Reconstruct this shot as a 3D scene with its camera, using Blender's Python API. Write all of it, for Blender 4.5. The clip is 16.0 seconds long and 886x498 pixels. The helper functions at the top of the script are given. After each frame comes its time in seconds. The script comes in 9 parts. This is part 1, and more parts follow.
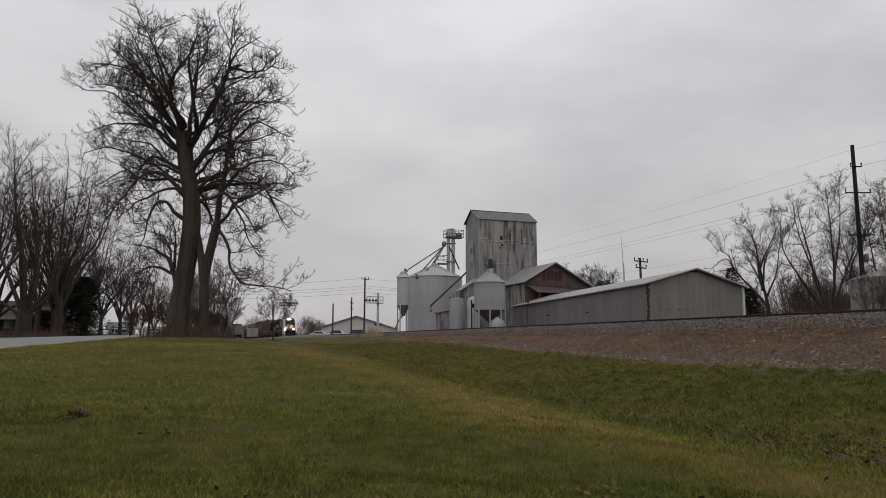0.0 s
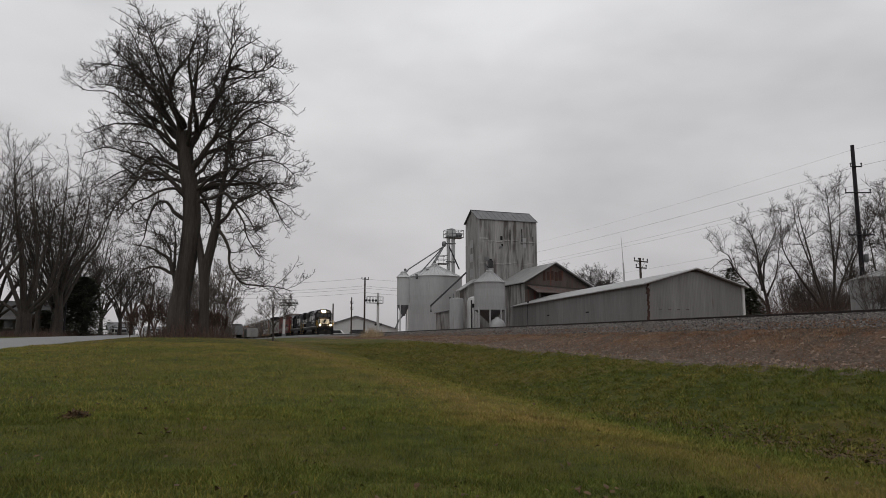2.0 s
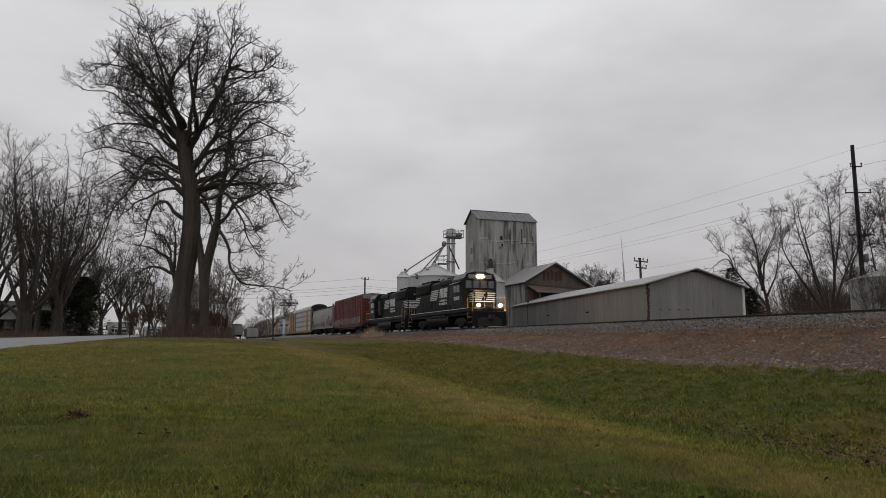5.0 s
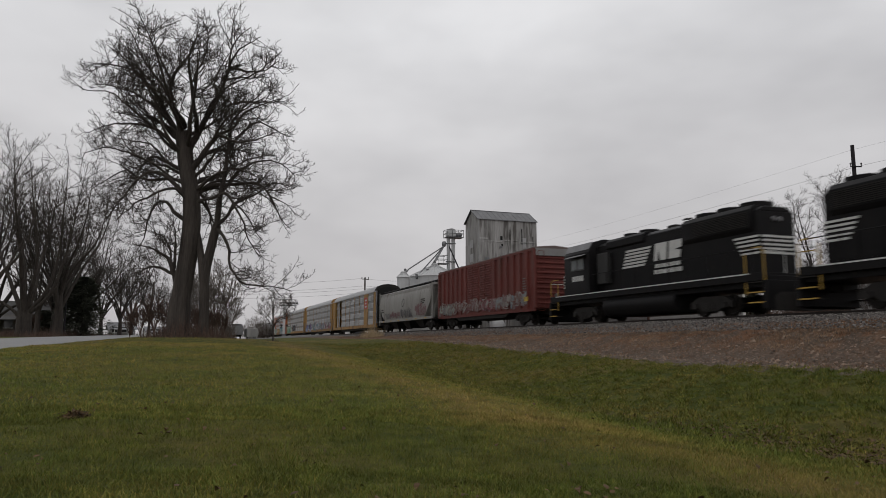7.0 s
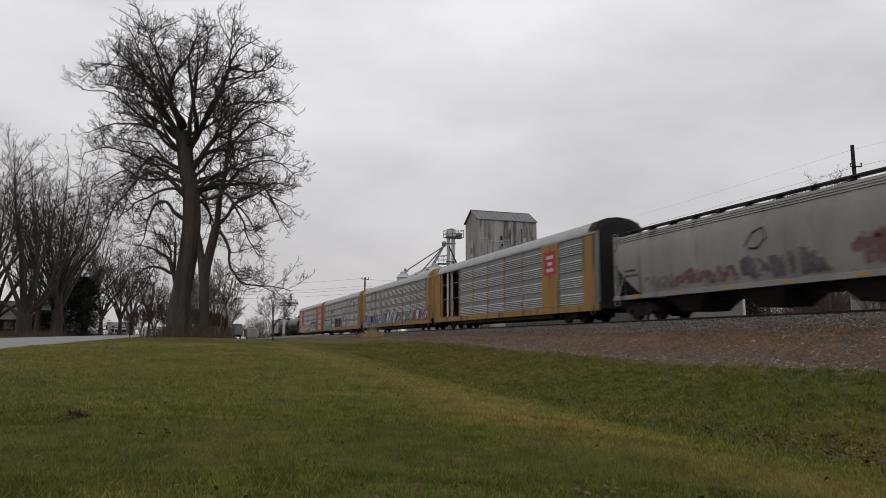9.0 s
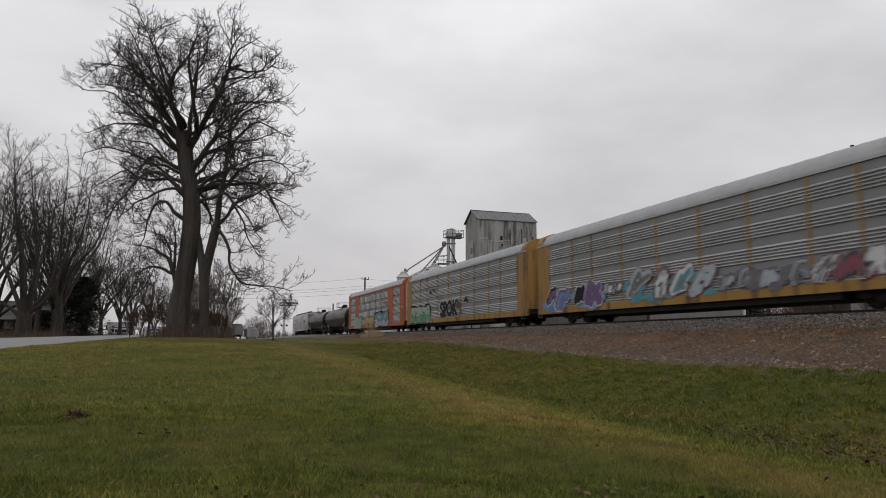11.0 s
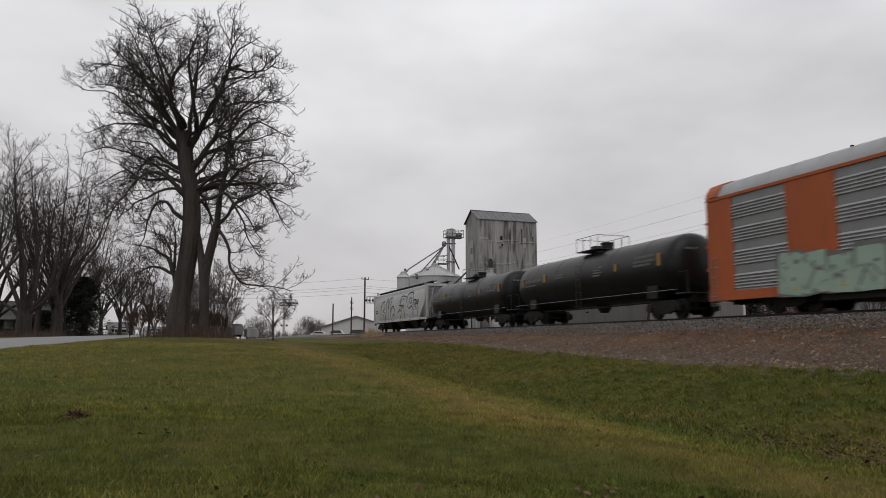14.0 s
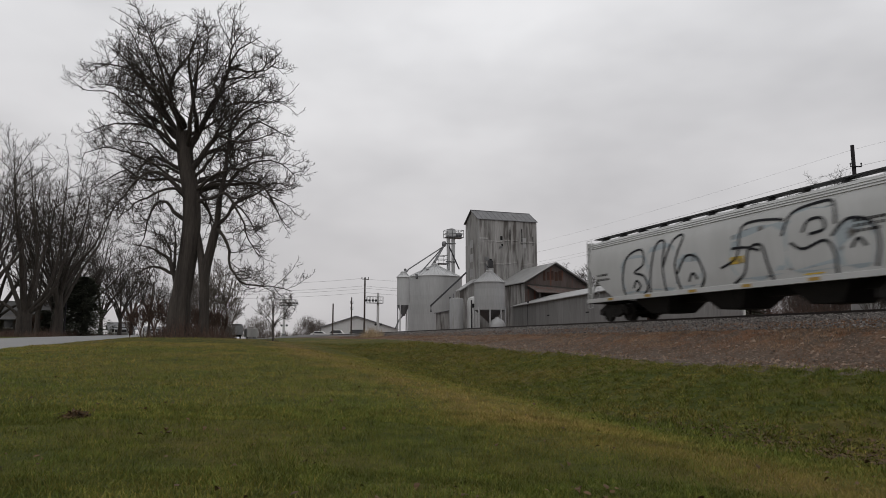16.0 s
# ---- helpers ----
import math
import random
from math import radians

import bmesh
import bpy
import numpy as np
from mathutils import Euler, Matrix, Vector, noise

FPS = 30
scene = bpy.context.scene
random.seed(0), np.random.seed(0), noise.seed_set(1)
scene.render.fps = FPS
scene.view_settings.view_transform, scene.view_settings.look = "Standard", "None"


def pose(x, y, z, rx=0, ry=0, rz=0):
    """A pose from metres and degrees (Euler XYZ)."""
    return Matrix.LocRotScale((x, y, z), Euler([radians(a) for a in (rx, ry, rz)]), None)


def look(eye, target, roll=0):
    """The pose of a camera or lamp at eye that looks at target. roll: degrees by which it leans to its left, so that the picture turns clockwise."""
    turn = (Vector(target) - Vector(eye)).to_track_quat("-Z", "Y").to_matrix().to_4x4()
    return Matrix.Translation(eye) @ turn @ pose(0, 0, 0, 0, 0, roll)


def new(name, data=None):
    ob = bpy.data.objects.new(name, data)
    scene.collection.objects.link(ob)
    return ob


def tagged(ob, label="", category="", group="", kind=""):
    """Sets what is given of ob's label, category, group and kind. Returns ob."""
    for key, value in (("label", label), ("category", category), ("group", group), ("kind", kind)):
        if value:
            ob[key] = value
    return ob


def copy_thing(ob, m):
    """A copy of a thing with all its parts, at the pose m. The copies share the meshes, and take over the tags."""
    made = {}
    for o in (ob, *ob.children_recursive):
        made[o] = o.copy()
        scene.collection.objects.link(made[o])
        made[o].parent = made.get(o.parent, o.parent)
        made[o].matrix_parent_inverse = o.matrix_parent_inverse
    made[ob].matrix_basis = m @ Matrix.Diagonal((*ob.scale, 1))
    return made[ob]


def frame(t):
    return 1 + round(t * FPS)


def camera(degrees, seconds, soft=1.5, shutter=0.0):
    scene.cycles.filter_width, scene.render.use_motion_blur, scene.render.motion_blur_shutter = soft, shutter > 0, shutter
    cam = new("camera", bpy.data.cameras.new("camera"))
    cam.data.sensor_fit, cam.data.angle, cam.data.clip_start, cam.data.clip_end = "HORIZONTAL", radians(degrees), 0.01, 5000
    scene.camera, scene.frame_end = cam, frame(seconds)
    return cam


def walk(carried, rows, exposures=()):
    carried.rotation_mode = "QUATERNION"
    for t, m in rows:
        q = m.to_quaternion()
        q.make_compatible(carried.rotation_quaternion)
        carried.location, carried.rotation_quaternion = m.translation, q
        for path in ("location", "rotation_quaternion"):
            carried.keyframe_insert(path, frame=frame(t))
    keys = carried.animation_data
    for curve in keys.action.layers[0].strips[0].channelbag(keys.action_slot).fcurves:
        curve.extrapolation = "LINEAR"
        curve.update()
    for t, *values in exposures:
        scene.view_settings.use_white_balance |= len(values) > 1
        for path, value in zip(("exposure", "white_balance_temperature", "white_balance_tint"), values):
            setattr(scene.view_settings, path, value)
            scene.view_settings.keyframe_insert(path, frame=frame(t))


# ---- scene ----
# World: x across the railway (to the right), y along it (away), z up.
TRACK_X, RAIL_Z, SPEED = 22.29, 2.06, 24.5
EYE = (0.0, 0.0, 1.0)
PITCH, AHEAD = radians(7.563), (0.33741, 0.94136)

cam = camera(65.16, 16.0, 0.7, 0.32)
AIM = (EYE[0] + AHEAD[0] * math.cos(PITCH), EYE[1] + AHEAD[1] * math.cos(PITCH), EYE[2] + math.sin(PITCH))
walk(cam, [(0.0, look(EYE, AIM)), (16.0, look(EYE, AIM))], ((0.0, 0.0), (4.0, 0.0), (6.5, -0.05), (7.5, 0.1), (9.0, 0.16), (13.0, 0.16), (16.0, 0.1)))


# ---- light: overcast sky, one very soft sun ----
def make_world():
    world = bpy.data.worlds.new("overcast_sky")
    scene.world = world
    world.use_nodes = True
    nt = world.node_tree
    nt.nodes.clear()
    N, L = nt.nodes.new, nt.links.new
    out, bg = N("ShaderNodeOutputWorld"), N("ShaderNodeBackground")
    sky = N("ShaderNodeTexSky")
    sky.sky_type, sky.sun_disc = "NISHITA", False
    sky.sun_elevation, sky.sun_rotation = radians(38), radians(200)
    bw = N("ShaderNodeRGBToBW")
    L(sky.outputs[0], bw.inputs[0])
    dim = N("ShaderNodeMath")
    dim.operation, dim.inputs[1].default_value = "MULTIPLY", 0.012
    L(bw.outputs[0], dim.inputs[0])
    co = N("ShaderNodeTexCoord")
    mp = N("ShaderNodeMapping")
    mp.inputs["Scale"].default_value = (1.0, 1.0, 2.2)
    L(co.outputs["Generated"], mp.inputs[0])
    n1 = N("ShaderNodeTexNoise")
    n1.inputs["Scale"].default_value, n1.inputs["Detail"].default_value, n1.inputs["Roughness"].default_value = 2.6, 4.0, 0.5
    L(mp.outputs[0], n1.inputs["Vector"])
    ramp = N("ShaderNodeValToRGB")
    e = ramp.color_ramp.elements
    e[0].position, e[0].color = 0.25, (0.56, 0.56, 0.575, 1)
    e[1].position, e[1].color = 0.75, (0.86, 0.86, 0.87, 1)
    L(n1.outputs["Fac"], ramp.inputs[0])
    sep = N("ShaderNodeSeparateXYZ")
    L(co.outputs["Generated"], sep.inputs[0])
    low = N("ShaderNodeMapRange")
    low.inputs["From Min"].default_value, low.inputs["From Max"].default_value = 0.0, 0.42
    low.inputs["To Min"].default_value, low.inputs["To Max"].default_value = 0.0, 1.0
    L(sep.outputs["Z"], low.inputs["Value"])
    grad = N("ShaderNodeValToRGB")
    g = grad.color_ramp.elements
    g[0].position, g[0].color = 0.0, (0.665, 0.64, 0.64, 1)
    g[1].position, g[1].color = 1.0, (1.04, 1.04, 1.05, 1)
    L(low.outputs[0], grad.inputs[0])
    mul = N("ShaderNodeMixRGB")
    mul.blend_type, mul.inputs[0].default_value = "MULTIPLY", 1.0
    L(ramp.outputs[0], mul.inputs[1])
    L(grad.outputs[0], mul.inputs[2])
    add = N("ShaderNodeMixRGB")
    add.blend_type, add.inputs[0].default_value = "ADD", 1.0
    L(mul.outputs[0], add.inputs[1])
    L(dim.outputs[0], add.inputs[2])
    L(add.outputs[0], bg.inputs["Color"])
    bg.inputs["Strength"].default_value = 0.9
    L(bg.outputs[0], out.inputs["Surface"])
    sun = new("sun", bpy.data.lights.new("sun", "SUN"))
    sun.data.energy, sun.data.angle, sun.data.color = 0.5, radians(40), (1.0, 0.97, 0.93)
    sun.matrix_world = look((0, 0, 60), (12, 30, 0))


make_world()


# ---- materials ----
def mat(name, c1, c2=None, rough=0.8, metal=0.0, scale=1.0, fine=30.0, bump=0.15, streak=False, rand=0.0, rust=None,
        rust_at=0.62, stripes=0.0, island=False, spec=0.3):
    """Two colours mixed by coarse and fine noise; optional vertical streaks, rust spots, random tone and ribs."""
    m = bpy.data.materials.new(name)
    m.use_nodes = True
    nt = m.node_tree
    N, L = nt.nodes.new, nt.links.new
    b = nt.nodes["Principled BSDF"]
    b.inputs["Metallic"].default_value = metal
    b.inputs["Specular IOR Level"].default_value = spec
    c2 = c2 or tuple(v * 0.7 for v in c1)
    co = N("ShaderNodeTexCoord")
    mp = N("ShaderNodeMapping")
    if streak:
        mp.inputs["Scale"].default_value = (1.0, 1.0, 0.12)
    L(co.outputs["Object"], mp.inputs[0])
    a, f = N("ShaderNodeTexNoise"), N("ShaderNodeTexNoise")
    a.inputs["Scale"].default_value, a.inputs["Detail"].default_value = scale, 5.0
    f.inputs["Scale"].default_value, f.inputs["Detail"].default_value = fine, 3.0
    L(mp.outputs[0], a.inputs["Vector"])
    L(mp.outputs[0], f.inputs["Vector"])
    mixf = N("ShaderNodeMath")
    mixf.operation, mixf.use_clamp = "MULTIPLY_ADD", True
    mixf.inputs[1].default_value = 1.7
    mixf.inputs[2].default_value = -0.62
    av = N("ShaderNodeMath")
    av.operation = "MULTIPLY_ADD"
    av.inputs[1].default_value = 0.45
    L(f.outputs["Fac"], av.inputs[0])
    half = N("ShaderNodeMath")
    half.operation, half.inputs[1].default_value = "MULTIPLY", 0.85
    L(a.outputs["Fac"], half.inputs[0])
    L(half.outputs[0], av.inputs[2])
    L(av.outputs[0], mixf.inputs[0])
    mix = N("ShaderNodeMixRGB")
    mix.inputs[1].default_value, mix.inputs[2].default_value = (*c1, 1), (*c2, 1)
    L(mixf.outputs[0], mix.inputs[0])
    col = mix.outputs[0]
    if rust:
        r = N("ShaderNodeTexNoise")
        r.inputs["Scale"].default_value, r.inputs["Detail"].default_value = scale * 1.7, 8.0
        L(mp.outputs[0], r.inputs["Vector"])
        rr = N("ShaderNodeMapRange")
        rr.inputs["From Min"].default_value, rr.inputs["From Max"].default_value = rust_at, rust_at + 0.12
        L(r.outputs["Fac"], rr.inputs["Value"])
        mr = N("ShaderNodeMixRGB")
        mr.inputs[2].default_value = (*rust, 1)
        L(rr.outputs[0], mr.inputs[0])
        L(col, mr.inputs[1])
        col = mr.outputs[0]
    if rand:
        if island:
            src = N("ShaderNodeNewGeometry").outputs["Random Per Island"]
        else:
            src = N("ShaderNodeObjectInfo").outputs["Random"]
        mr2 = N("ShaderNodeMapRange")
        mr2.inputs["To Min"].default_value, mr2.inputs["To Max"].default_value = 1 - rand, 1 + rand
        L(src, mr2.inputs["Value"])
        hsv = N("ShaderNodeHueSaturation")
        L(mr2.outputs[0], hsv.inputs["Value"])
        L(col, hsv.inputs["Color"])
        col = hsv.outputs[0]
    L(col, b.inputs["Base Color"])
    rg = N("ShaderNodeMapRange")
    rg.inputs["To Min"].default_value, rg.inputs["To Max"].default_value = max(0.05, rough - 0.12), min(1.0, rough + 0.12)
    L(f.outputs["Fac"], rg.inputs["Value"])
    L(rg.outputs[0], b.inputs["Roughness"])
    if bump or stripes:
        bp = N("ShaderNodeBump")
        bp.inputs["Strength"].default_value, bp.inputs["Distance"].default_value = max(bump, 0.3 if stripes else 0), 0.02
        h = f.outputs["Fac"]
        if stripes:
            w = N("ShaderNodeTexWave")
            w.wave_type, w.bands_direction = "BANDS", "X"
            w.inputs["Scale"].default_value = stripes
            L(co.outputs["Object"], w.inputs["Vector"])
            h = w.outputs["Fac"]
        L(h, bp.inputs["Height"])
        L(bp.outputs[0], b.inputs["Normal"])
    return m


def glow(name, col, strength):
    m = bpy.data.materials.new(name)
    m.use_nodes = True
    b = m.node_tree.nodes["Principled BSDF"]
    b.inputs["Base Color"].default_value = (*col, 1)
    b.inputs["Emission Color"].default_value = (*col, 1)
    b.inputs["Emission Strength"].default_value = strength
    return m


M = dict(
    bark=mat("bark", (0.074, 0.062, 0.053), (0.018, 0.015, 0.014), 0.9, scale=4.0, fine=18, bump=0.8, streak=True),
    twig=mat("twig", (0.048, 0.038, 0.032), (0.028, 0.023, 0.020), 0.9, scale=3.0, fine=20, bump=0.0),
    # Paler copy of twig: the haze of distance is put into its colour.
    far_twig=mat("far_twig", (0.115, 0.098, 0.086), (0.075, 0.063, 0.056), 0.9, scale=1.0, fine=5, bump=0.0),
    needle=mat("needle", (0.050, 0.056, 0.040), (0.085, 0.088, 0.062), 0.8, scale=1.5, fine=9, bump=0.0),
    asphalt=mat("asphalt", (0.23, 0.23, 0.23), (0.17, 0.17, 0.172), 0.75, scale=0.4, fine=60, bump=0.2),
    ballast=mat("ballast", (0.125, 0.112, 0.104), (0.055, 0.049, 0.045), 0.9, scale=9.0, fine=28, bump=0.8),
    stone=mat("ballast_stone", (0.19, 0.175, 0.166), (0.075, 0.066, 0.06), 0.9, scale=5.0, fine=30, bump=0.0, rand=0.75, island=True),
    rail=mat("rail_steel", (0.05, 0.04, 0.036), (0.025, 0.02, 0.018), 0.6, 0.3, scale=3, fine=20, bump=0.1),
    tie=mat("creosoted_tie", (0.040, 0.032, 0.027), (0.075, 0.065, 0.058), 0.9, scale=3, fine=25, bump=0.4, rand=0.3),
    tin=mat("weathered_tin", (0.37, 0.362, 0.352), (0.125, 0.12, 0.115), 0.65, 0.1, scale=1.0, fine=7, bump=0.1, streak=True,
            rand=0.10, rust=(0.085, 0.077, 0.071), rust_at=0.52, stripes=3.2),
    tin_red=mat("rusty_red_tin", (0.115, 0.092, 0.085), (0.055, 0.042, 0.037), 0.75, 0.1, scale=1.2, fine=9, bump=0.1, streak=True,
                rand=0.18, rust=(0.12, 0.05, 0.035), rust_at=0.56, stripes=3.2),
    shed_tin=mat("galvanised_shed_tin", (0.215, 0.212, 0.208), (0.13, 0.126, 0.122), 0.6, 0.2, scale=1.1, fine=8, bump=0.1,
                 streak=True, rand=0.07, rust=(0.11, 0.095, 0.085), rust_at=0.68, stripes=2.4),
    roof_tin=mat("pale_roof_tin", (0.33, 0.33, 0.33), (0.22, 0.218, 0.215), 0.5, 0.25, scale=0.7, fine=7, bump=0.1, rand=0.08,
                 rust=(0.20, 0.17, 0.15), rust_at=0.68),
    dark_roof=mat("dark_roof_tin", (0.17, 0.17, 0.175), (0.10, 0.10, 0.105), 0.5, 0.25, scale=0.7, fine=7, bump=0.1),
    house_roof=mat("old_house_shingle", (0.075, 0.073, 0.072), (0.045, 0.044, 0.044), 0.85, scale=1.0, fine=9, bump=0.1),
    bin=mat("galvanised_bin", (0.48, 0.485, 0.49), (0.34, 0.34, 0.34), 0.5, 0.1, scale=0.8, fine=7, bump=0.06, streak=True,
            rand=0.035, rust=(0.27, 0.255, 0.24), rust_at=0.68),
    bin_old=mat("dull_old_bin", (0.27, 0.268, 0.265), (0.175, 0.172, 0.168), 0.6, 0.15, scale=0.9, fine=9, bump=0.06, streak=True, rand=0.1,
                rust=(0.17, 0.155, 0.14), rust_at=0.66),
    bin_mid=mat("greying_bin", (0.37, 0.372, 0.375), (0.26, 0.26, 0.26), 0.55, 0.1, scale=0.9, fine=8, bump=0.06, streak=True, rand=0.04,
                rust=(0.20, 0.185, 0.17), rust_at=0.66),
    # Bin steel darkened for the cone: the shade under the bin is in the colour.
    bin_dark=mat("shadowed_hopper_steel", (0.16, 0.16, 0.165), (0.09, 0.09, 0.092), 0.55, 0.4, scale=1.5, fine=10, bump=0.1),
    steel=mat("grey_steel", (0.20, 0.20, 0.205), (0.12, 0.12, 0.125), 0.55, 0.4, scale=2, fine=20, bump=0.05),
    dark_steel=mat("dark_steel", (0.05, 0.05, 0.052), (0.028, 0.028, 0.03), 0.55, 0.3, scale=3, fine=20, bump=0.05),
    old_rust=mat("old_rust", (0.075, 0.036, 0.024), (0.028, 0.020, 0.017), 0.85, 0.0, scale=3, fine=18, bump=0.3),
    board=mat("grey_weathered_board", (0.085, 0.078, 0.072), (0.045, 0.04, 0.037), 0.9, scale=2, fine=20, bump=0.3, rand=0.2),
    # Near-black put in for the shade inside openings; vehicle tyres share it.
    gloom=mat("dark_opening", (0.012, 0.012, 0.012), (0.008, 0.008, 0.008), 0.9, bump=0.0),
    pole=mat("pole_wood", (0.070, 0.056, 0.048), (0.040, 0.032, 0.028), 0.9, scale=2, fine=15, bump=0.3, streak=True),
    pole_black=mat("creosoted_pole", (0.020, 0.017, 0.020), (0.012, 0.010, 0.012), 0.8, scale=2, fine=15, bump=0.3, streak=True),
    white=mat("white_paint", (0.55, 0.55, 0.54), (0.43, 0.43, 0.425), 0.55, scale=0.8, fine=12, bump=0.05),
    cream=mat("pale_siding", (0.52, 0.52, 0.52), (0.42, 0.42, 0.415), 0.6, scale=0.6, fine=9, bump=0.05, streak=True),
    glass=mat("dark_window_glass", (0.05, 0.055, 0.06), (0.03, 0.032, 0.035), 0.13, 0.0, bump=0.0, spec=0.9),
    # Pale base colour paints in the sky light showing through the cab.
    cab_glass=mat("sky_paled_cab_glass", (0.20, 0.215, 0.225), (0.12, 0.13, 0.135), 0.12, 0.0, scale=2.5, fine=6, bump=0.0, spec=0.9),
    black=mat("black_loco_paint", (0.007, 0.007, 0.008), (0.013, 0.012, 0.012), 0.5, 0.0, scale=1.2, fine=12, bump=0.04, spec=0.08,
              rust=(0.020, 0.018, 0.016), rust_at=0.66),
    loco_grey=mat("dirty_grille_paint", (0.022, 0.022, 0.023), (0.035, 0.034, 0.033), 0.6, 0.1, scale=3, fine=25, bump=0.1),
    under=mat("grimy_underframe", (0.012, 0.011, 0.010), (0.024, 0.021, 0.019), 0.8, 0.1, scale=3, fine=25, bump=0.3),
    wheel=mat("wheel_steel", (0.016, 0.014, 0.013), (0.032, 0.027, 0.024), 0.6, 0.4, scale=4, fine=25, bump=0.1),
    letter=mat("dull_white_lettering", (0.55, 0.55, 0.54), (0.42, 0.42, 0.41), 0.6, scale=2, fine=15, bump=0.0),
    dim_letter=mat("dirty_grey_lettering", (0.17, 0.17, 0.165), (0.10, 0.10, 0.097), 0.7, scale=3, fine=18, bump=0.0),
    yellow_mark=mat("safety_yellow", (0.42, 0.27, 0.05), (0.30, 0.19, 0.05), 0.6, scale=3, fine=18, bump=0.05),
    box_red=mat("boxcar_red", (0.135, 0.025, 0.019), (0.085, 0.021, 0.017), 0.6, 0.0, scale=0.9, fine=10, bump=0.08, streak=True,
                rust=(0.085, 0.035, 0.026), rust_at=0.60),
    box_roof=mat("boxcar_roof", (0.16, 0.12, 0.11), (0.10, 0.075, 0.07), 0.6, 0.2, scale=1.0, fine=10, bump=0.1),
    hop_grey=mat("hopper_grey", (0.27, 0.265, 0.25), (0.165, 0.158, 0.148), 0.55, 0.0, scale=0.8, fine=9, bump=0.05, streak=True,
                 rust=(0.085, 0.066, 0.055), rust_at=0.58),
    hop_pale=mat("hopper_pale", (0.50, 0.505, 0.50), (0.39, 0.39, 0.385), 0.55, 0.0, scale=0.6, fine=8, bump=0.05, streak=True,
                 rust=(0.22, 0.20, 0.18), rust_at=0.70),
    rack_silver=mat("rack_silver", (0.38, 0.385, 0.39), (0.28, 0.28, 0.285), 0.42, 0.5, scale=0.8, fine=10, bump=0.05, rand=0.10,
                    rust=(0.14, 0.125, 0.112), rust_at=0.64),
    # Darker copy of rack_silver: weaker light on the flat strips is put into the colour.
    rack_flat_shade=mat("shaded_rack_flat", (0.26, 0.262, 0.266), (0.185, 0.185, 0.185), 0.6, 0.3, scale=0.8, fine=14, bump=0.05, rust=(0.11, 0.10, 0.09), rust_at=0.66),
    rack_roof=mat("rack_roof", (0.36, 0.363, 0.37), (0.27, 0.27, 0.275), 0.5, 0.3, scale=0.8, fine=8, bump=0.05),
    rack_yellow=mat("rack_yellow", (0.345, 0.19, 0.043), (0.235, 0.135, 0.043), 0.6, 0.0, scale=1.0, fine=10, bump=0.06, streak=True,
                    rust=(0.095, 0.058, 0.036), rust_at=0.54),
    rack_orange=mat("rack_orange", (0.40, 0.095, 0.026), (0.29, 0.070, 0.024), 0.6, 0.0, scale=1.0, fine=10, bump=0.06, streak=True,
                    rust=(0.13, 0.05, 0.03), rust_at=0.62),
    tank=mat("tank_black", (0.007, 0.007, 0.0075), (0.015, 0.0145, 0.014), 0.34, 0.0, scale=0.7, fine=9, bump=0.03, spec=0.2,
             rust=(0.024, 0.021, 0.019), rust_at=0.64),
    spray_green=mat("spray_green", (0.04, 0.17, 0.10), (0.13, 0.28, 0.19), 0.6, scale=1.2, fine=9, bump=0.0, rust=(0.10, 0.11, 0.10), rust_at=0.58),
    spray_sand=mat("spray_sand", (0.44, 0.36, 0.20), (0.40, 0.27, 0.09), 0.6, scale=1.2, fine=9, bump=0.0, rust=(0.30, 0.18, 0.06), rust_at=0.56),
    mint=mat("spray_mint", (0.22, 0.33, 0.26), (0.33, 0.40, 0.33), 0.6, scale=1.2, fine=9, bump=0.0, rust=(0.13, 0.12, 0.11), rust_at=0.56),
    spray_white=mat("spray_white", (0.60, 0.60, 0.60), (0.46, 0.47, 0.50), 0.6, scale=1.2, fine=9, bump=0.0, rust=(0.13, 0.12, 0.11), rust_at=0.56),
    spray_blue=mat("spray_blue", (0.06, 0.13, 0.33), (0.20, 0.32, 0.46), 0.6, scale=1.2, fine=9, bump=0.0, rust=(0.13, 0.12, 0.11), rust_at=0.56),
    spray_teal=mat("spray_teal", (0.04, 0.17, 0.22), (0.13, 0.30, 0.33), 0.6, scale=1.2, fine=9, bump=0.0, rust=(0.13, 0.12, 0.11), rust_at=0.56),
    spray_red=mat("spray_red", (0.30, 0.05, 0.08), (0.22, 0.06, 0.10), 0.6, scale=1.2, fine=9, bump=0.0, rust=(0.13, 0.12, 0.11), rust_at=0.56),
    spray_violet=mat("spray_violet", (0.10, 0.06, 0.16), (0.16, 0.10, 0.22), 0.6, scale=1.2, fine=9, bump=0.0, rust=(0.13, 0.12, 0.11), rust_at=0.56),
    spray_black=mat("spray_black", (0.010, 0.010, 0.012), (0.022, 0.022, 0.026), 0.6, scale=1.2, fine=9, bump=0.0, spec=0.1),
    spray_ice=mat("spray_ice", (0.28, 0.33, 0.36), (0.38, 0.42, 0.44), 0.6, scale=1.2, fine=9, bump=0.0, rust=(0.13, 0.12, 0.11), rust_at=0.56),
    spray_yellow=mat("spray_yellow", (0.50, 0.36, 0.05), (0.42, 0.27, 0.04), 0.6, scale=1.2, fine=9, bump=0.0, rust=(0.13, 0.12, 0.11), rust_at=0.56),
    spray_maroon=mat("spray_maroon", (0.115, 0.035, 0.045), (0.16, 0.10, 0.10), 0.6, scale=1.6, fine=9, bump=0.0, rust=(0.17, 0.155, 0.145), rust_at=0.54),
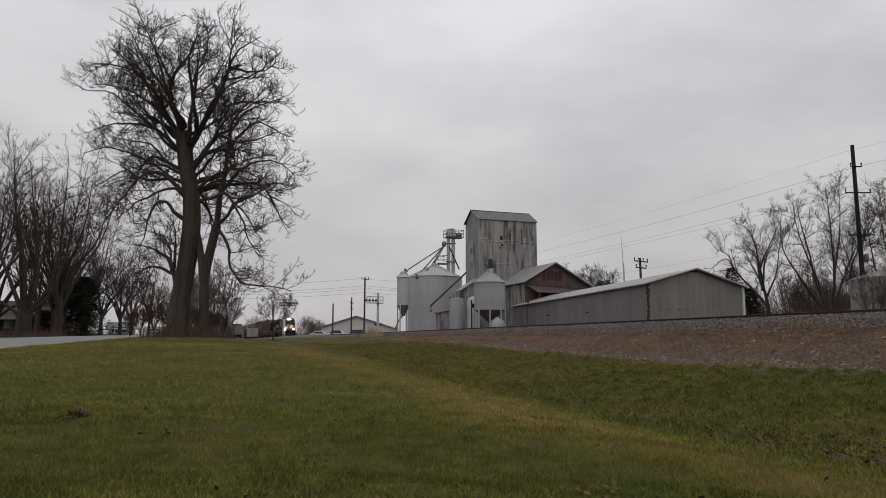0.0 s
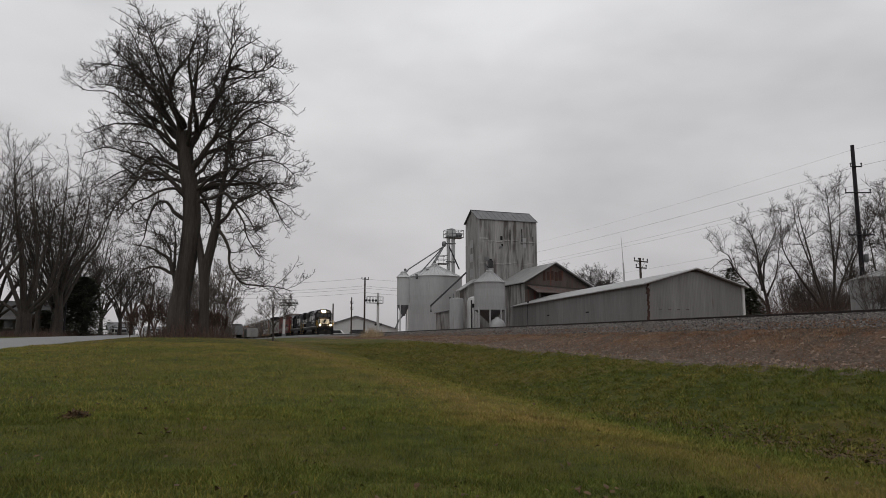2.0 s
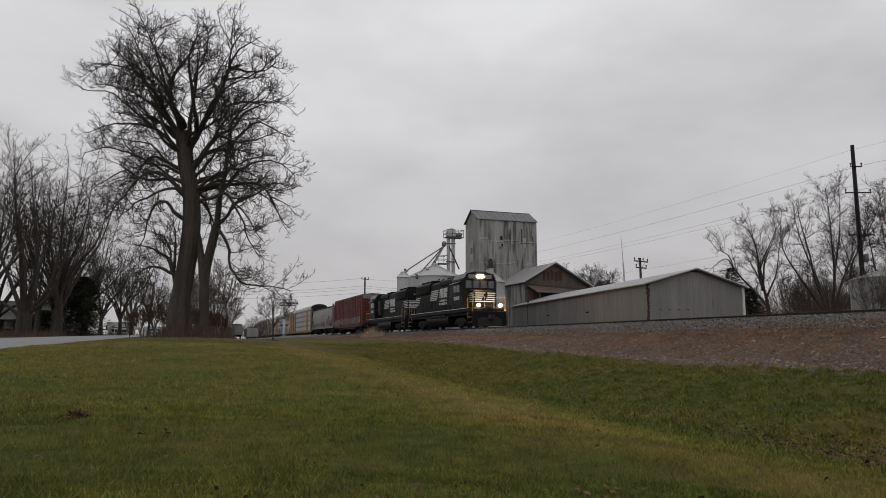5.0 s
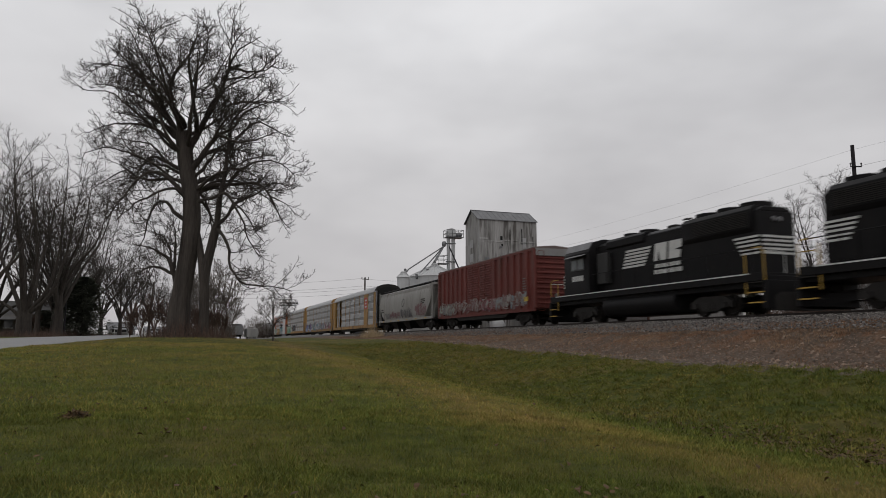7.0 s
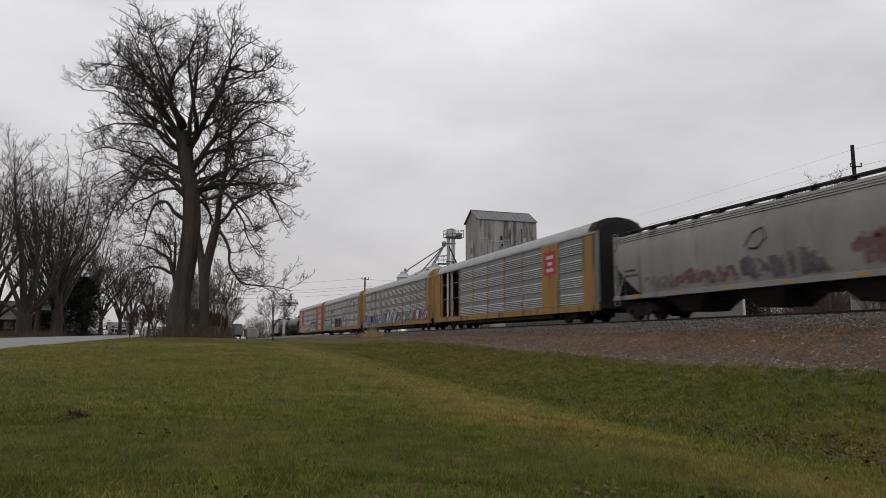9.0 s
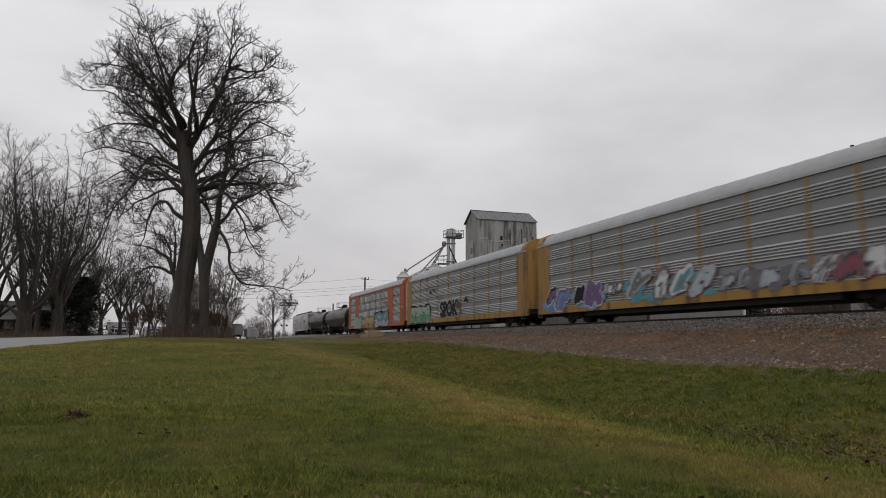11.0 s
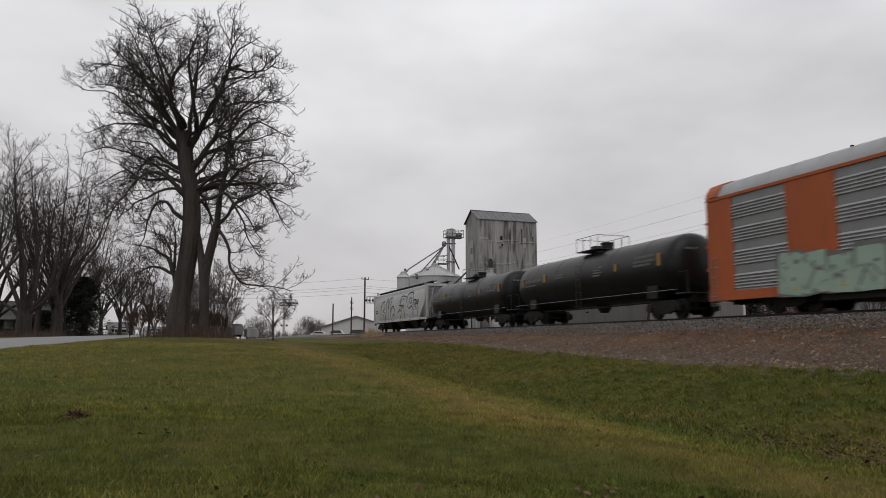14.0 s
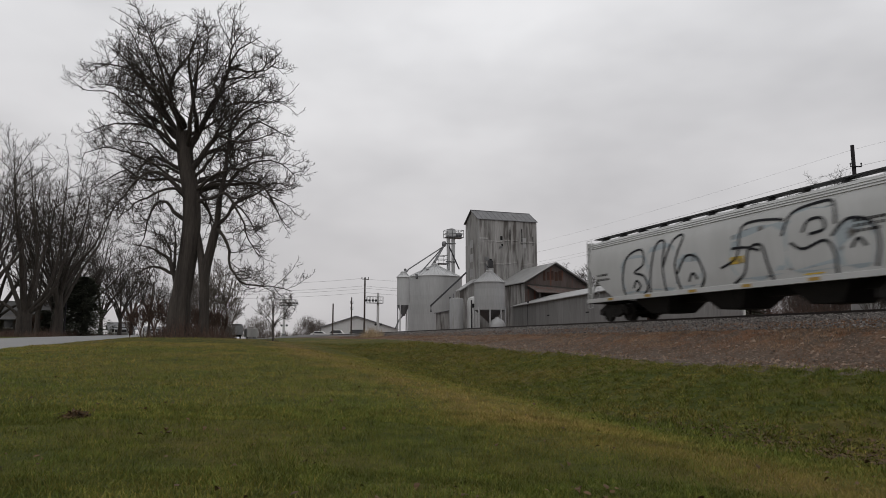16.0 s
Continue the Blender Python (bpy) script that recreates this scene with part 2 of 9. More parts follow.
    spray_grey=mat("spray_grey", (0.30, 0.28, 0.265), (0.17, 0.15, 0.14), 0.6, scale=1.6, fine=9, bump=0.0, rust=(0.13, 0.045, 0.035), rust_at=0.50),
    spray_dark=mat("spray_dark", (0.05, 0.048, 0.055), (0.11, 0.105, 0.11), 0.6, scale=1.6, fine=9, bump=0.0, rust=(0.17, 0.16, 0.15), rust_at=0.54),
    spray_steel=mat("spray_steel", (0.13, 0.18, 0.21), (0.20, 0.24, 0.26), 0.6, scale=1.2, fine=9, bump=0.0, rust=(0.14, 0.10, 0.08), rust_at=0.54),
    dry=mat("dry_tall_grass", (0.40, 0.31, 0.19), (0.27, 0.20, 0.12), 0.9, scale=2, fine=20, bump=0.0, rand=0.35, island=True),
    dry_pale=mat("pale_dry_grass", (0.30, 0.205, 0.125), (0.20, 0.13, 0.08), 0.9, scale=0.7, fine=10, bump=0.0, rand=0.4, island=True),
    dry_low=mat("dry_stubble", (0.235, 0.125, 0.066), (0.115, 0.072, 0.048), 0.9, scale=0.7, fine=10, bump=0.0, rand=0.45, island=True),
    leaf=mat("fallen_leaf", (0.105, 0.060, 0.028), (0.048, 0.032, 0.017), 0.85, scale=4, fine=30, bump=0.0, rand=0.5, island=True),
    clod=mat("bank_clod", (0.22, 0.158, 0.118), (0.09, 0.068, 0.055), 0.95, scale=2, fine=15, bump=0.0, rand=0.6, island=True),
    headlamp=glow("headlamp_glow", (1.0, 0.66, 0.30), 160.0),
    ditchlamp=glow("ditch_lamp_glow", (1.0, 0.74, 0.42), 120.0),
    red_sign=mat("red_logo_panel", (0.42, 0.035, 0.035), (0.34, 0.03, 0.03), 0.55, scale=1, fine=10, bump=0.0),
    brush=mat("red_brown_brush", (0.105, 0.066, 0.050), (0.062, 0.041, 0.034), 0.9, scale=2, fine=15, bump=0.0, rand=0.3, island=True),
)


def ground_material():
    """Lawn with straw-coloured bands, a dry bank and gritty soil, by place across the railway."""
    m = bpy.data.materials.new("lawn_and_bank")
    m.use_nodes = True
    nt = m.node_tree
    N, L = nt.nodes.new, nt.links.new
    b = nt.nodes["Principled BSDF"]
    b.inputs["Specular IOR Level"].default_value = 0.15
    b.inputs["Roughness"].default_value = 0.95
    co = N("ShaderNodeTexCoord")
    sep = N("ShaderNodeSeparateXYZ")
    L(co.outputs["Object"], sep.inputs[0])

    def noise_tex(scale, detail=4.0):
        n = N("ShaderNodeTexNoise")
        n.inputs["Scale"].default_value, n.inputs["Detail"].default_value = scale, detail
        L(co.outputs["Object"], n.inputs["Vector"])
        return n.outputs["Fac"]

    def remap(src, a, c, lo=0.0, hi=1.0):
        r = N("ShaderNodeMapRange")
        for k, v in zip(("From Min", "From Max", "To Min", "To Max"), (a, c, lo, hi)):
            r.inputs[k].default_value = v
        L(src, r.inputs["Value"])
        return r.outputs[0]

    def mixc(fac, a, c):
        x = N("ShaderNodeMixRGB")
        for i, v in ((0, fac), (1, a), (2, c)):
            if isinstance(v, tuple):
                x.inputs[i].default_value = (*v, 1)
            elif isinstance(v, float):
                x.inputs[i].default_value = v
            else:
                L(v, x.inputs[i])
        return x.outputs[0]

    def arith(op, a, c):
        x = N("ShaderNodeMath")
        x.operation = op
        for i, v in ((0, a), (1, c)):
            if isinstance(v, float):
                x.inputs[i].default_value = v
            else:
                L(v, x.inputs[i])
        return x.outputs[0]

    coarse, mid, fine, grit = noise_tex(0.22), noise_tex(1.3), noise_tex(9.0), noise_tex(55.0, 2.0)
    green = mixc(remap(mid, 0.38, 0.62), (0.060, 0.078, 0.011), (0.120, 0.112, 0.021))
    green = mixc(remap(fine, 0.3, 0.7), green, (0.042, 0.052, 0.009))
    straw = mixc(remap(fine, 0.3, 0.7), (0.190, 0.125, 0.040), (0.130, 0.090, 0.030))
    wobble = arith("MULTIPLY_ADD", coarse, 5.0)
    x_w = arith("ADD", sep.outputs["X"], wobble)
    band = arith("MULTIPLY", remap(x_w, 6.2, 7.2), remap(x_w, 8.7, 7.6))
    patch = remap(coarse, 0.48, 0.68, 0.0, 0.75)
    lawn = mixc(arith("MAXIMUM", arith("MULTIPLY", band, 0.8), patch), green, straw)
    dirt = mixc(remap(fine, 0.35, 0.65), (0.235, 0.17, 0.132), (0.10, 0.078, 0.065))
    dirt = mixc(remap(mid, 0.42, 0.62, 0.0, 0.6), dirt, (0.20, 0.178, 0.16))
    edge = arith("ADD", sep.outputs["X"], arith("MULTIPLY_ADD", mid, 3.4))
    edge = arith("ADD", edge, arith("MULTIPLY", fine, 0.7))
    clod = N("ShaderNodeTexVoronoi")
    clod.inputs["Scale"].default_value = 10.0
    L(co.outputs["Object"], clod.inputs["Vector"])
    dirt = mixc(remap(clod.outputs["Distance"], 0.2, 0.55, 0.0, 0.7), dirt, (0.075, 0.056, 0.044))
    rusty = arith("MULTIPLY", remap(sep.outputs["X"], 16.8, 18.4), remap(mid, 0.42, 0.58))
    dirt = mixc(arith("MULTIPLY", rusty, 0.75), dirt, (0.215, 0.105, 0.055))
    col = mixc(remap(edge, 17.1, 17.45), lawn, dirt)
    col = mixc(remap(grit, 0.3, 0.7, 0.0, 0.3), col, (0.026, 0.027, 0.010))
    L(col, b.inputs["Base Color"])
    bp = N("ShaderNodeBump")
    bp.inputs["Strength"].default_value, bp.inputs["Distance"].default_value = 0.9, 0.05
    L(arith("ADD", fine, grit), bp.inputs["Height"])
    L(bp.outputs[0], b.inputs["Normal"])
    return m


M["ground"] = ground_material()


# ---- mesh building ----
class Geo:
    """Collects vertices and faces of one mesh."""

    def __init__(self):
        self.v, self.f = [], []

    def add(self, verts, faces):
        o = len(self.v)
        self.v += [tuple(p) for p in verts]
        self.f += [tuple(o + i for i in f) for f in faces]
        return self

    def box(self, x0, x1, y0, y1, z0, z1):
        return self.add([(x, y, z) for x in (x0, x1) for y in (y0, y1) for z in (z0, z1)],
                        [(0, 1, 3, 2), (4, 6, 7, 5), (0, 4, 5, 1), (2, 3, 7, 6), (0, 2, 6, 4), (1, 5, 7, 3)])

    def prism(self, outline, axis, a, b):
        """An outline of 2D points, extruded along an axis (0: x, 1: y, 2: z) from a to b."""
        def at(p, t):
            p = list(p)
            p.insert(axis, t)
            return tuple(p)
        n = len(outline)
        return self.add([at(p, a) for p in outline] + [at(p, b) for p in outline],
                        [tuple(range(n))[::-1], tuple(range(n, 2 * n))] +
                        [(i, (i + 1) % n, n + (i + 1) % n, n + i) for i in range(n)])

    def tube(self, pts, r, n=6, r1=None, cap=True):
        pts = [Vector(p) for p in pts]
        r1 = r if r1 is None else r1
        o = len(self.v)
        k = len(pts)
        for i, p in enumerate(pts):
            t = (pts[min(i + 1, k - 1)] - pts[max(i - 1, 0)]).normalized()
            up = Vector((0, 0, 1)) if abs(t.z) < 0.9 else Vector((1, 0, 0))
            u = t.cross(up).normalized()
            w = t.cross(u)
            rr = r + (r1 - r) * i / max(1, k - 1)
            for j in range(n):
                a = 2 * math.pi * j / n
                self.v.append(tuple(p + rr * (math.cos(a) * u + math.sin(a) * w)))
        for i in range(k - 1):
            for j in range(n):
                self.f.append((o + i * n + j, o + i * n + (j + 1) % n, o + (i + 1) * n + (j + 1) % n, o + (i + 1) * n + j))
        if cap:
            self.f.append(tuple(o + j for j in range(n))[::-1])
            self.f.append(tuple(o + (k - 1) * n + j for j in range(n)))
        return self

    def lathe(self, prof, n=16, centre=(0, 0, 0), axis=2):
        """Turns (radius, height) points round an axis."""
        o = len(self.v)
        for r, h in prof:
            for j in range(n):
                a = 2 * math.pi * j / n
                p = [r * math.cos(a), r * math.sin(a)]
                p.insert(axis, h)
                self.v.append(tuple(p[i] + centre[i] for i in range(3)))
        for i in range(len(prof) - 1):
            for j in range(n):
                self.f.append((o + i * n + j, o + i * n + (j + 1) % n, o + (i + 1) * n + (j + 1) % n, o + (i + 1) * n + j))
        self.f.append(tuple(o + j for j in range(n))[::-1])
        self.f.append(tuple(o + (len(prof) - 1) * n + j for j in range(n)))
        return self

    def mesh(self, name, material, smooth=35):
        me = bpy.data.meshes.new(name)
        me.from_pydata(self.v, [], self.f)
        bm = bmesh.new()
        bm.from_mesh(me)
        bmesh.ops.recalc_face_normals(bm, faces=bm.faces)
        bm.to_mesh(me)
        bm.free()
        if smooth:
            me.polygons.foreach_set("use_smooth", [True] * len(me.polygons))
            me.set_sharp_from_angle(angle=radians(smooth))
        me.materials.append(material)
        return me


def part(name, geo, material, parent=None, label="", bevel=0.0, at=None, smooth=35):
    me = geo.mesh(name, material, smooth) if isinstance(geo, Geo) else geo
    ob = new(name, me)
    if parent is not None:
        ob.parent = parent
    if at is not None:
        ob.matrix_basis = at
    if bevel:
        mod = ob.modifiers.new("bevel", "BEVEL")
        mod.width, mod.segments, mod.limit_method = bevel, 2, "ANGLE"
    if label:
        tagged(ob, label)
    return ob


def thing(name, label, category, at=None, group="", kind=""):
    ob = tagged(new(name), label, category, group, kind)
    if at is not None:
        ob.matrix_basis = at
    return ob


def raw_mesh(name, verts, faces, material, smooth=False):
    """A mesh from arrays of vertices and of equal-sided faces."""
    verts, faces = np.asarray(verts, np.float32), np.asarray(faces, np.int32)
    me = bpy.data.meshes.new(name)
    me.vertices.add(len(verts))
    me.vertices.foreach_set("co", verts.ravel())
    k = faces.shape[1]
    me.loops.add(faces.size)
    me.loops.foreach_set("vertex_index", faces.ravel())
    me.polygons.add(len(faces))
    me.polygons.foreach_set("loop_start", np.arange(len(faces), dtype=np.int32) * k)
    me.polygons.foreach_set("use_smooth", [smooth] * len(faces))
    me.update(calc_edges=True)
    me.materials.append(material)
    return me


# ---- ground ----
def ease(a, b, x):
    t = np.clip((np.asarray(x, float) - a) / (b - a), 0, 1)
    return t * t * (3 - 2 * t)


def ground_z(x, y):
    base = 1.22 * ease(1, 42, y) + 0.6 * ease(50, 115, y)
    verge = np.interp(y, (0, 10, 25, 43, 65, 115), (0.02, 0.33, 0.77, 1.0, 1.28, 1.82))
    base = base + (verge - base) * ease(-1.5, -5.0, x)
    base = base * (1 - 0.22 * ease(0.5, 5.5, x))
    lip = base - 0.16 * ease(-3, 4.5, x) * (1 - ease(20, 45, y))
    bottom = -0.62 + (base - 0.1 + 0.62) * ease(6, 52, y)
    bank = 0.35 + 0.85 * ease(15, 60, y) + 0.35 * ease(60, 115, y)
    top = 1.45 + 0.25 * ease(50, 115, y)
    z = lip + (bottom - lip) * ease(3.8, 9.2, x)
    z = z + (bank - z) * ease(8.6, 16.5, x)
    z = z + (top - z) * ease(16.2, 19.6, x)
    return z


def surface_z(x, y):
    """The ground with its small waves and the lumps of the swale."""
    z = ground_z(x, y)
    near = (1 - ease(45, 90, np.abs(y))) * (1 - ease(20, 24, x))
    wave = np.sin(x * 1.7 + y * 0.6) * np.sin(y * 1.1 - x * 0.4) + 0.6 * np.sin(x * 3.9 - y * 2.3)
    lump = np.sin(x * 6.1 + 1.3 * np.sin(y * 3.1)) * np.sin(y * 5.3 + 1.7 * np.sin(x * 2.7))
    return z + 0.016 * near * wave * ease(-12, -4, x) + 0.045 * near * lump * ease(6.0, 9.0, x) * (1 - 0.35 * ease(14.5, 15.8, x)) * (1 - ease(18.5, 20.5, x))


def make_ground():
    def lines(lo, hi, fine_lo, fine_hi, step, grow=1.18):
        mid = list(np.arange(fine_lo, fine_hi + 1e-6, step))
        up, s = [mid[-1]], step
        while up[-1] < hi:
            s *= grow
            up.append(up[-1] + s)
        dn, s = [mid[0]], step
        while dn[-1] > lo:
            s *= grow
            dn.append(dn[-1] - s)
        return np.array(dn[:0:-1] + mid + up[1:])
    xs, ys = lines(-2500, 2500, -8, 21, 0.25), lines(-600, 4000, 2, 40, 0.28)
    X, Y = np.meshgrid(xs, ys)
    Z = surface_z(X, Y)
    Z = Z - 0.06 * ((X > -12.8) & (X < -5.6))
    w = len(xs)
    i = np.arange(w * (len(ys) - 1)).reshape(-1, w)[:, :-1].ravel()
    me = raw_mesh("ground", np.stack([X, Y, Z], -1).reshape(-1, 3), np.stack([i, i + 1, i + w + 1, i + w], -1), M["ground"], True)
    tagged(new("ground", me), "grassy lawn falling to a swale below a dry brown bank", "ground", kind="structure")


make_ground()


# ---- roads and railway ----
def make_road():
    ys = np.arange(-60, 400, 4.0)
    g = Geo()
    for k, y in enumerate(ys):
        z = float(ground_z(-9.2, y))
        for x, dz in ((-12.7, -0.08), (-12.6, 0.0), (-9.2, 0.06), (-5.5, 0.0), (-5.4, -0.08)):
            g.v.append((x, y, z + dz + 0.02))
        if k:
            for j in range(4):
                a = (k - 1) * 5 + j
                g.f.append((a, a + 1, a + 6, a + 5))
    tagged(part("road", g, M["asphalt"]), "pale grey worn asphalt road beside the lawn", "road", kind="structure")


def make_crossing():
    g = Geo()
    xs = list(np.arange(-5.6, 70, 1.5))
    for k, x in enumerate(xs):
        up = 1 - min(1.0, max(0.0, (abs(x - TRACK_X) - 2.2) / 11.0))
        z = float(ground_z(x, 118)) + 0.05
        z = z + (RAIL_Z - 0.01 - z) * up * up * (3 - 2 * up)
        for y, dz in ((114.6, -0.3), (114.7, 0.0), (121.3, 0.0), (121.4, -0.3)):
            g.v.append((x, y, z + dz))
        if k:
            for j in range(3):
                a = (k - 1) * 4 + j
                g.f.append((a, a + 1, a + 5, a + 4))
    tagged(part("side_road", g, M["asphalt"]), "grey asphalt road ramping up over the level crossing", "road", kind="structure")


def make_track():
    ballast = Geo()
    ys = list(np.arange(-260, -60, 20.0)) + list(np.arange(-60, 160, 1.0)) + list(np.arange(160, 900, 20.0))
    prof = [(-3.3, -0.85), (-1.95, -0.19), (-1.3, -0.165), (0.0, -0.175), (1.3, -0.165), (1.95, -0.19), (3.3, -0.85)]
    rnd = random.Random(5)
    for k, y in enumerate(ys):
        for dx, dz in prof:
            j = 0.05 if abs(dx) > 1.4 else 0.015
            ballast.v.append((TRACK_X + dx + rnd.uniform(-j, j), y, RAIL_Z + dz + rnd.uniform(-j, j) * 0.6))
        if k:
            for j in range(6):
                a = (k - 1) * 7 + j
                ballast.f.append((a, a + 1, a + 8, a + 7))
    tagged(part("ballast_bed", ballast, M["ballast"]), "grey crushed-stone ballast bed under the railway track", "ballast", kind="structure")
    track = thing("railway_track", "single railway track of dark rails on wooden ties", "railway track", kind="structure")
    for side in (-0.7535, 0.7535):
        c = TRACK_X + side
        out = [(c - 0.07, RAIL_Z - 0.17), (c + 0.07, RAIL_Z - 0.17), (c + 0.07, RAIL_Z - 0.155), (c + 0.012, RAIL_Z - 0.135), (c + 0.012, RAIL_Z - 0.045),
               (c + 0.036, RAIL_Z - 0.035), (c + 0.036, RAIL_Z - 0.004), (c + 0.028, RAIL_Z), (c - 0.028, RAIL_Z), (c - 0.036, RAIL_Z - 0.004),
               (c - 0.036, RAIL_Z - 0.035), (c - 0.012, RAIL_Z - 0.045), (c - 0.012, RAIL_Z - 0.135), (c - 0.07, RAIL_Z - 0.155)]
        part("rail", Geo().prism(out, 1, -260, 900), M["rail"], track, "dark rusty steel rail")
    tie = Geo().box(-1.3, 1.3, -0.115, 0.115, -0.18, 0.0).mesh("tie", M["tie"], 0)
    for k in range(260):
        part("tie", tie, None, track, at=pose(TRACK_X + 0.01 * ((k * 7) % 5 - 2), 4 + k * 0.53, RAIL_Z - 0.168, 0, 0, ((k * 13) % 7 - 3) * 0.3))


def make_stones():
    rng = np.random.default_rng(3)
    n = 20000
    y = 4 + 86 * rng.random(n) ** 1.6
    x = TRACK_X - 1.5 - 2.3 * rng.random(n) ** 1.25
    z = RAIL_Z - 0.17 - np.clip((TRACK_X - 1.95 - x) * 0.275, 0, 9)
    z = np.maximum(z, ground_z(x, y) - 0.005)
    s = rng.uniform(0.02, 0.048, n)
    base = np.array([(1, 0, 0), (-0.5, 0.87, 0), (-0.5, -0.87, 0), (0.2, 0.1, 0.8), (-0.1, -0.1, -0.7)])
    tri = np.array([(0, 1, 3), (1, 2, 3), (2, 0, 3), (1, 0, 4), (2, 1, 4), (0, 2, 4)])
    a = rng.random(n) * 6.28
    ca, sa = np.cos(a), np.sin(a)
    v = base[None] * (1 + 0.5 * (rng.random((n, 5, 1)) - 0.5))
    vx = v[..., 0] * ca[:, None] - v[..., 1] * sa[:, None]
    vy = v[..., 0] * sa[:, None] + v[..., 1] * ca[:, None]
    V = np.stack([vx, vy, v[..., 2] * 0.85], -1) * s[:, None, None] + np.stack([x, y, z + 0.3 * s], -1)[:, None]
    F = tri[None] + 5 * np.arange(n)[:, None, None]
    ob = new("ballast_stones", raw_mesh("ballast_stones", V.reshape(-1, 3), F.reshape(-1, 3), M["stone"]))
    tagged(ob, "loose grey crushed stones on the track shoulder", "stones", kind="stuff")


make_road()
make_crossing()
make_track()
make_stones()
YARD = 1.42


# ---- grain elevator yard behind the railway ----
def sheet_wall(parent, p0, p1, z0, z1, widths, courses, material, name="siding_sheet", seed=1, top=None):
    """Siding sheets along a wall from p0 to p1, each a thin lapped panel; top(u) gives the height where the wall has a gable."""
    rnd = random.Random(seed)
    p0, p1 = Vector((*p0, 0)), Vector((*p1, 0))
    length = (p1 - p0).length
    along = (p1 - p0).normalized()
    out = along.cross(Vector((0, 0, 1)))
    n = max(1, round(length / widths))
    w = length / n
    for c in range(courses):
        a, b = z0 + (z1 - z0) * c / courses, z0 + (z1 - z0) * (c + 1) / courses
        for i in range(n):
            lift = 0.012 + rnd.uniform(0, 0.012) + 0.006 * (c % 2)
            lo = a - rnd.uniform(0.0, 0.05) * (c > 0)
            hi = [b, b]
            if top and c == courses - 1:
                hi = [top(i * w / length), top((i + 1) * w / length)]
            u0, u1 = i * w + 0.004, (i + 1) * w + 0.006
            q = [p0 + along * u0, p0 + along * u1]
            g = Geo()
            pts = []
            for d in (0.0, lift):
                pts += [q[0] + out * d + Vector((0, 0, lo)), q[1] + out * d + Vector((0, 0, lo)),
                        q[1] + out * d + Vector((0, 0, hi[1])), q[0] + out * d + Vector((0, 0, hi[0]))]
            g.add(pts, [(0, 1, 2, 3), (4, 7, 6, 5), (0, 4, 5, 1), (1, 5, 6, 2), (2, 6, 7, 3), (3, 7, 4, 0)])
            part(name, g, material, parent, smooth=0)


def slab(g, a, b, c, d, t):
    """A flat plate on four corners, t thick downwards."""
    v = [Vector(p) for p in (a, b, c, d)]
    low = [p - Vector((0, 0, t)) for p in v]
    return g.add(v + low, [(0, 1, 2, 3), (7, 6, 5, 4), (0, 4, 5, 1), (1, 5, 6, 2), (2, 6, 7, 3), (3, 7, 4, 0)])


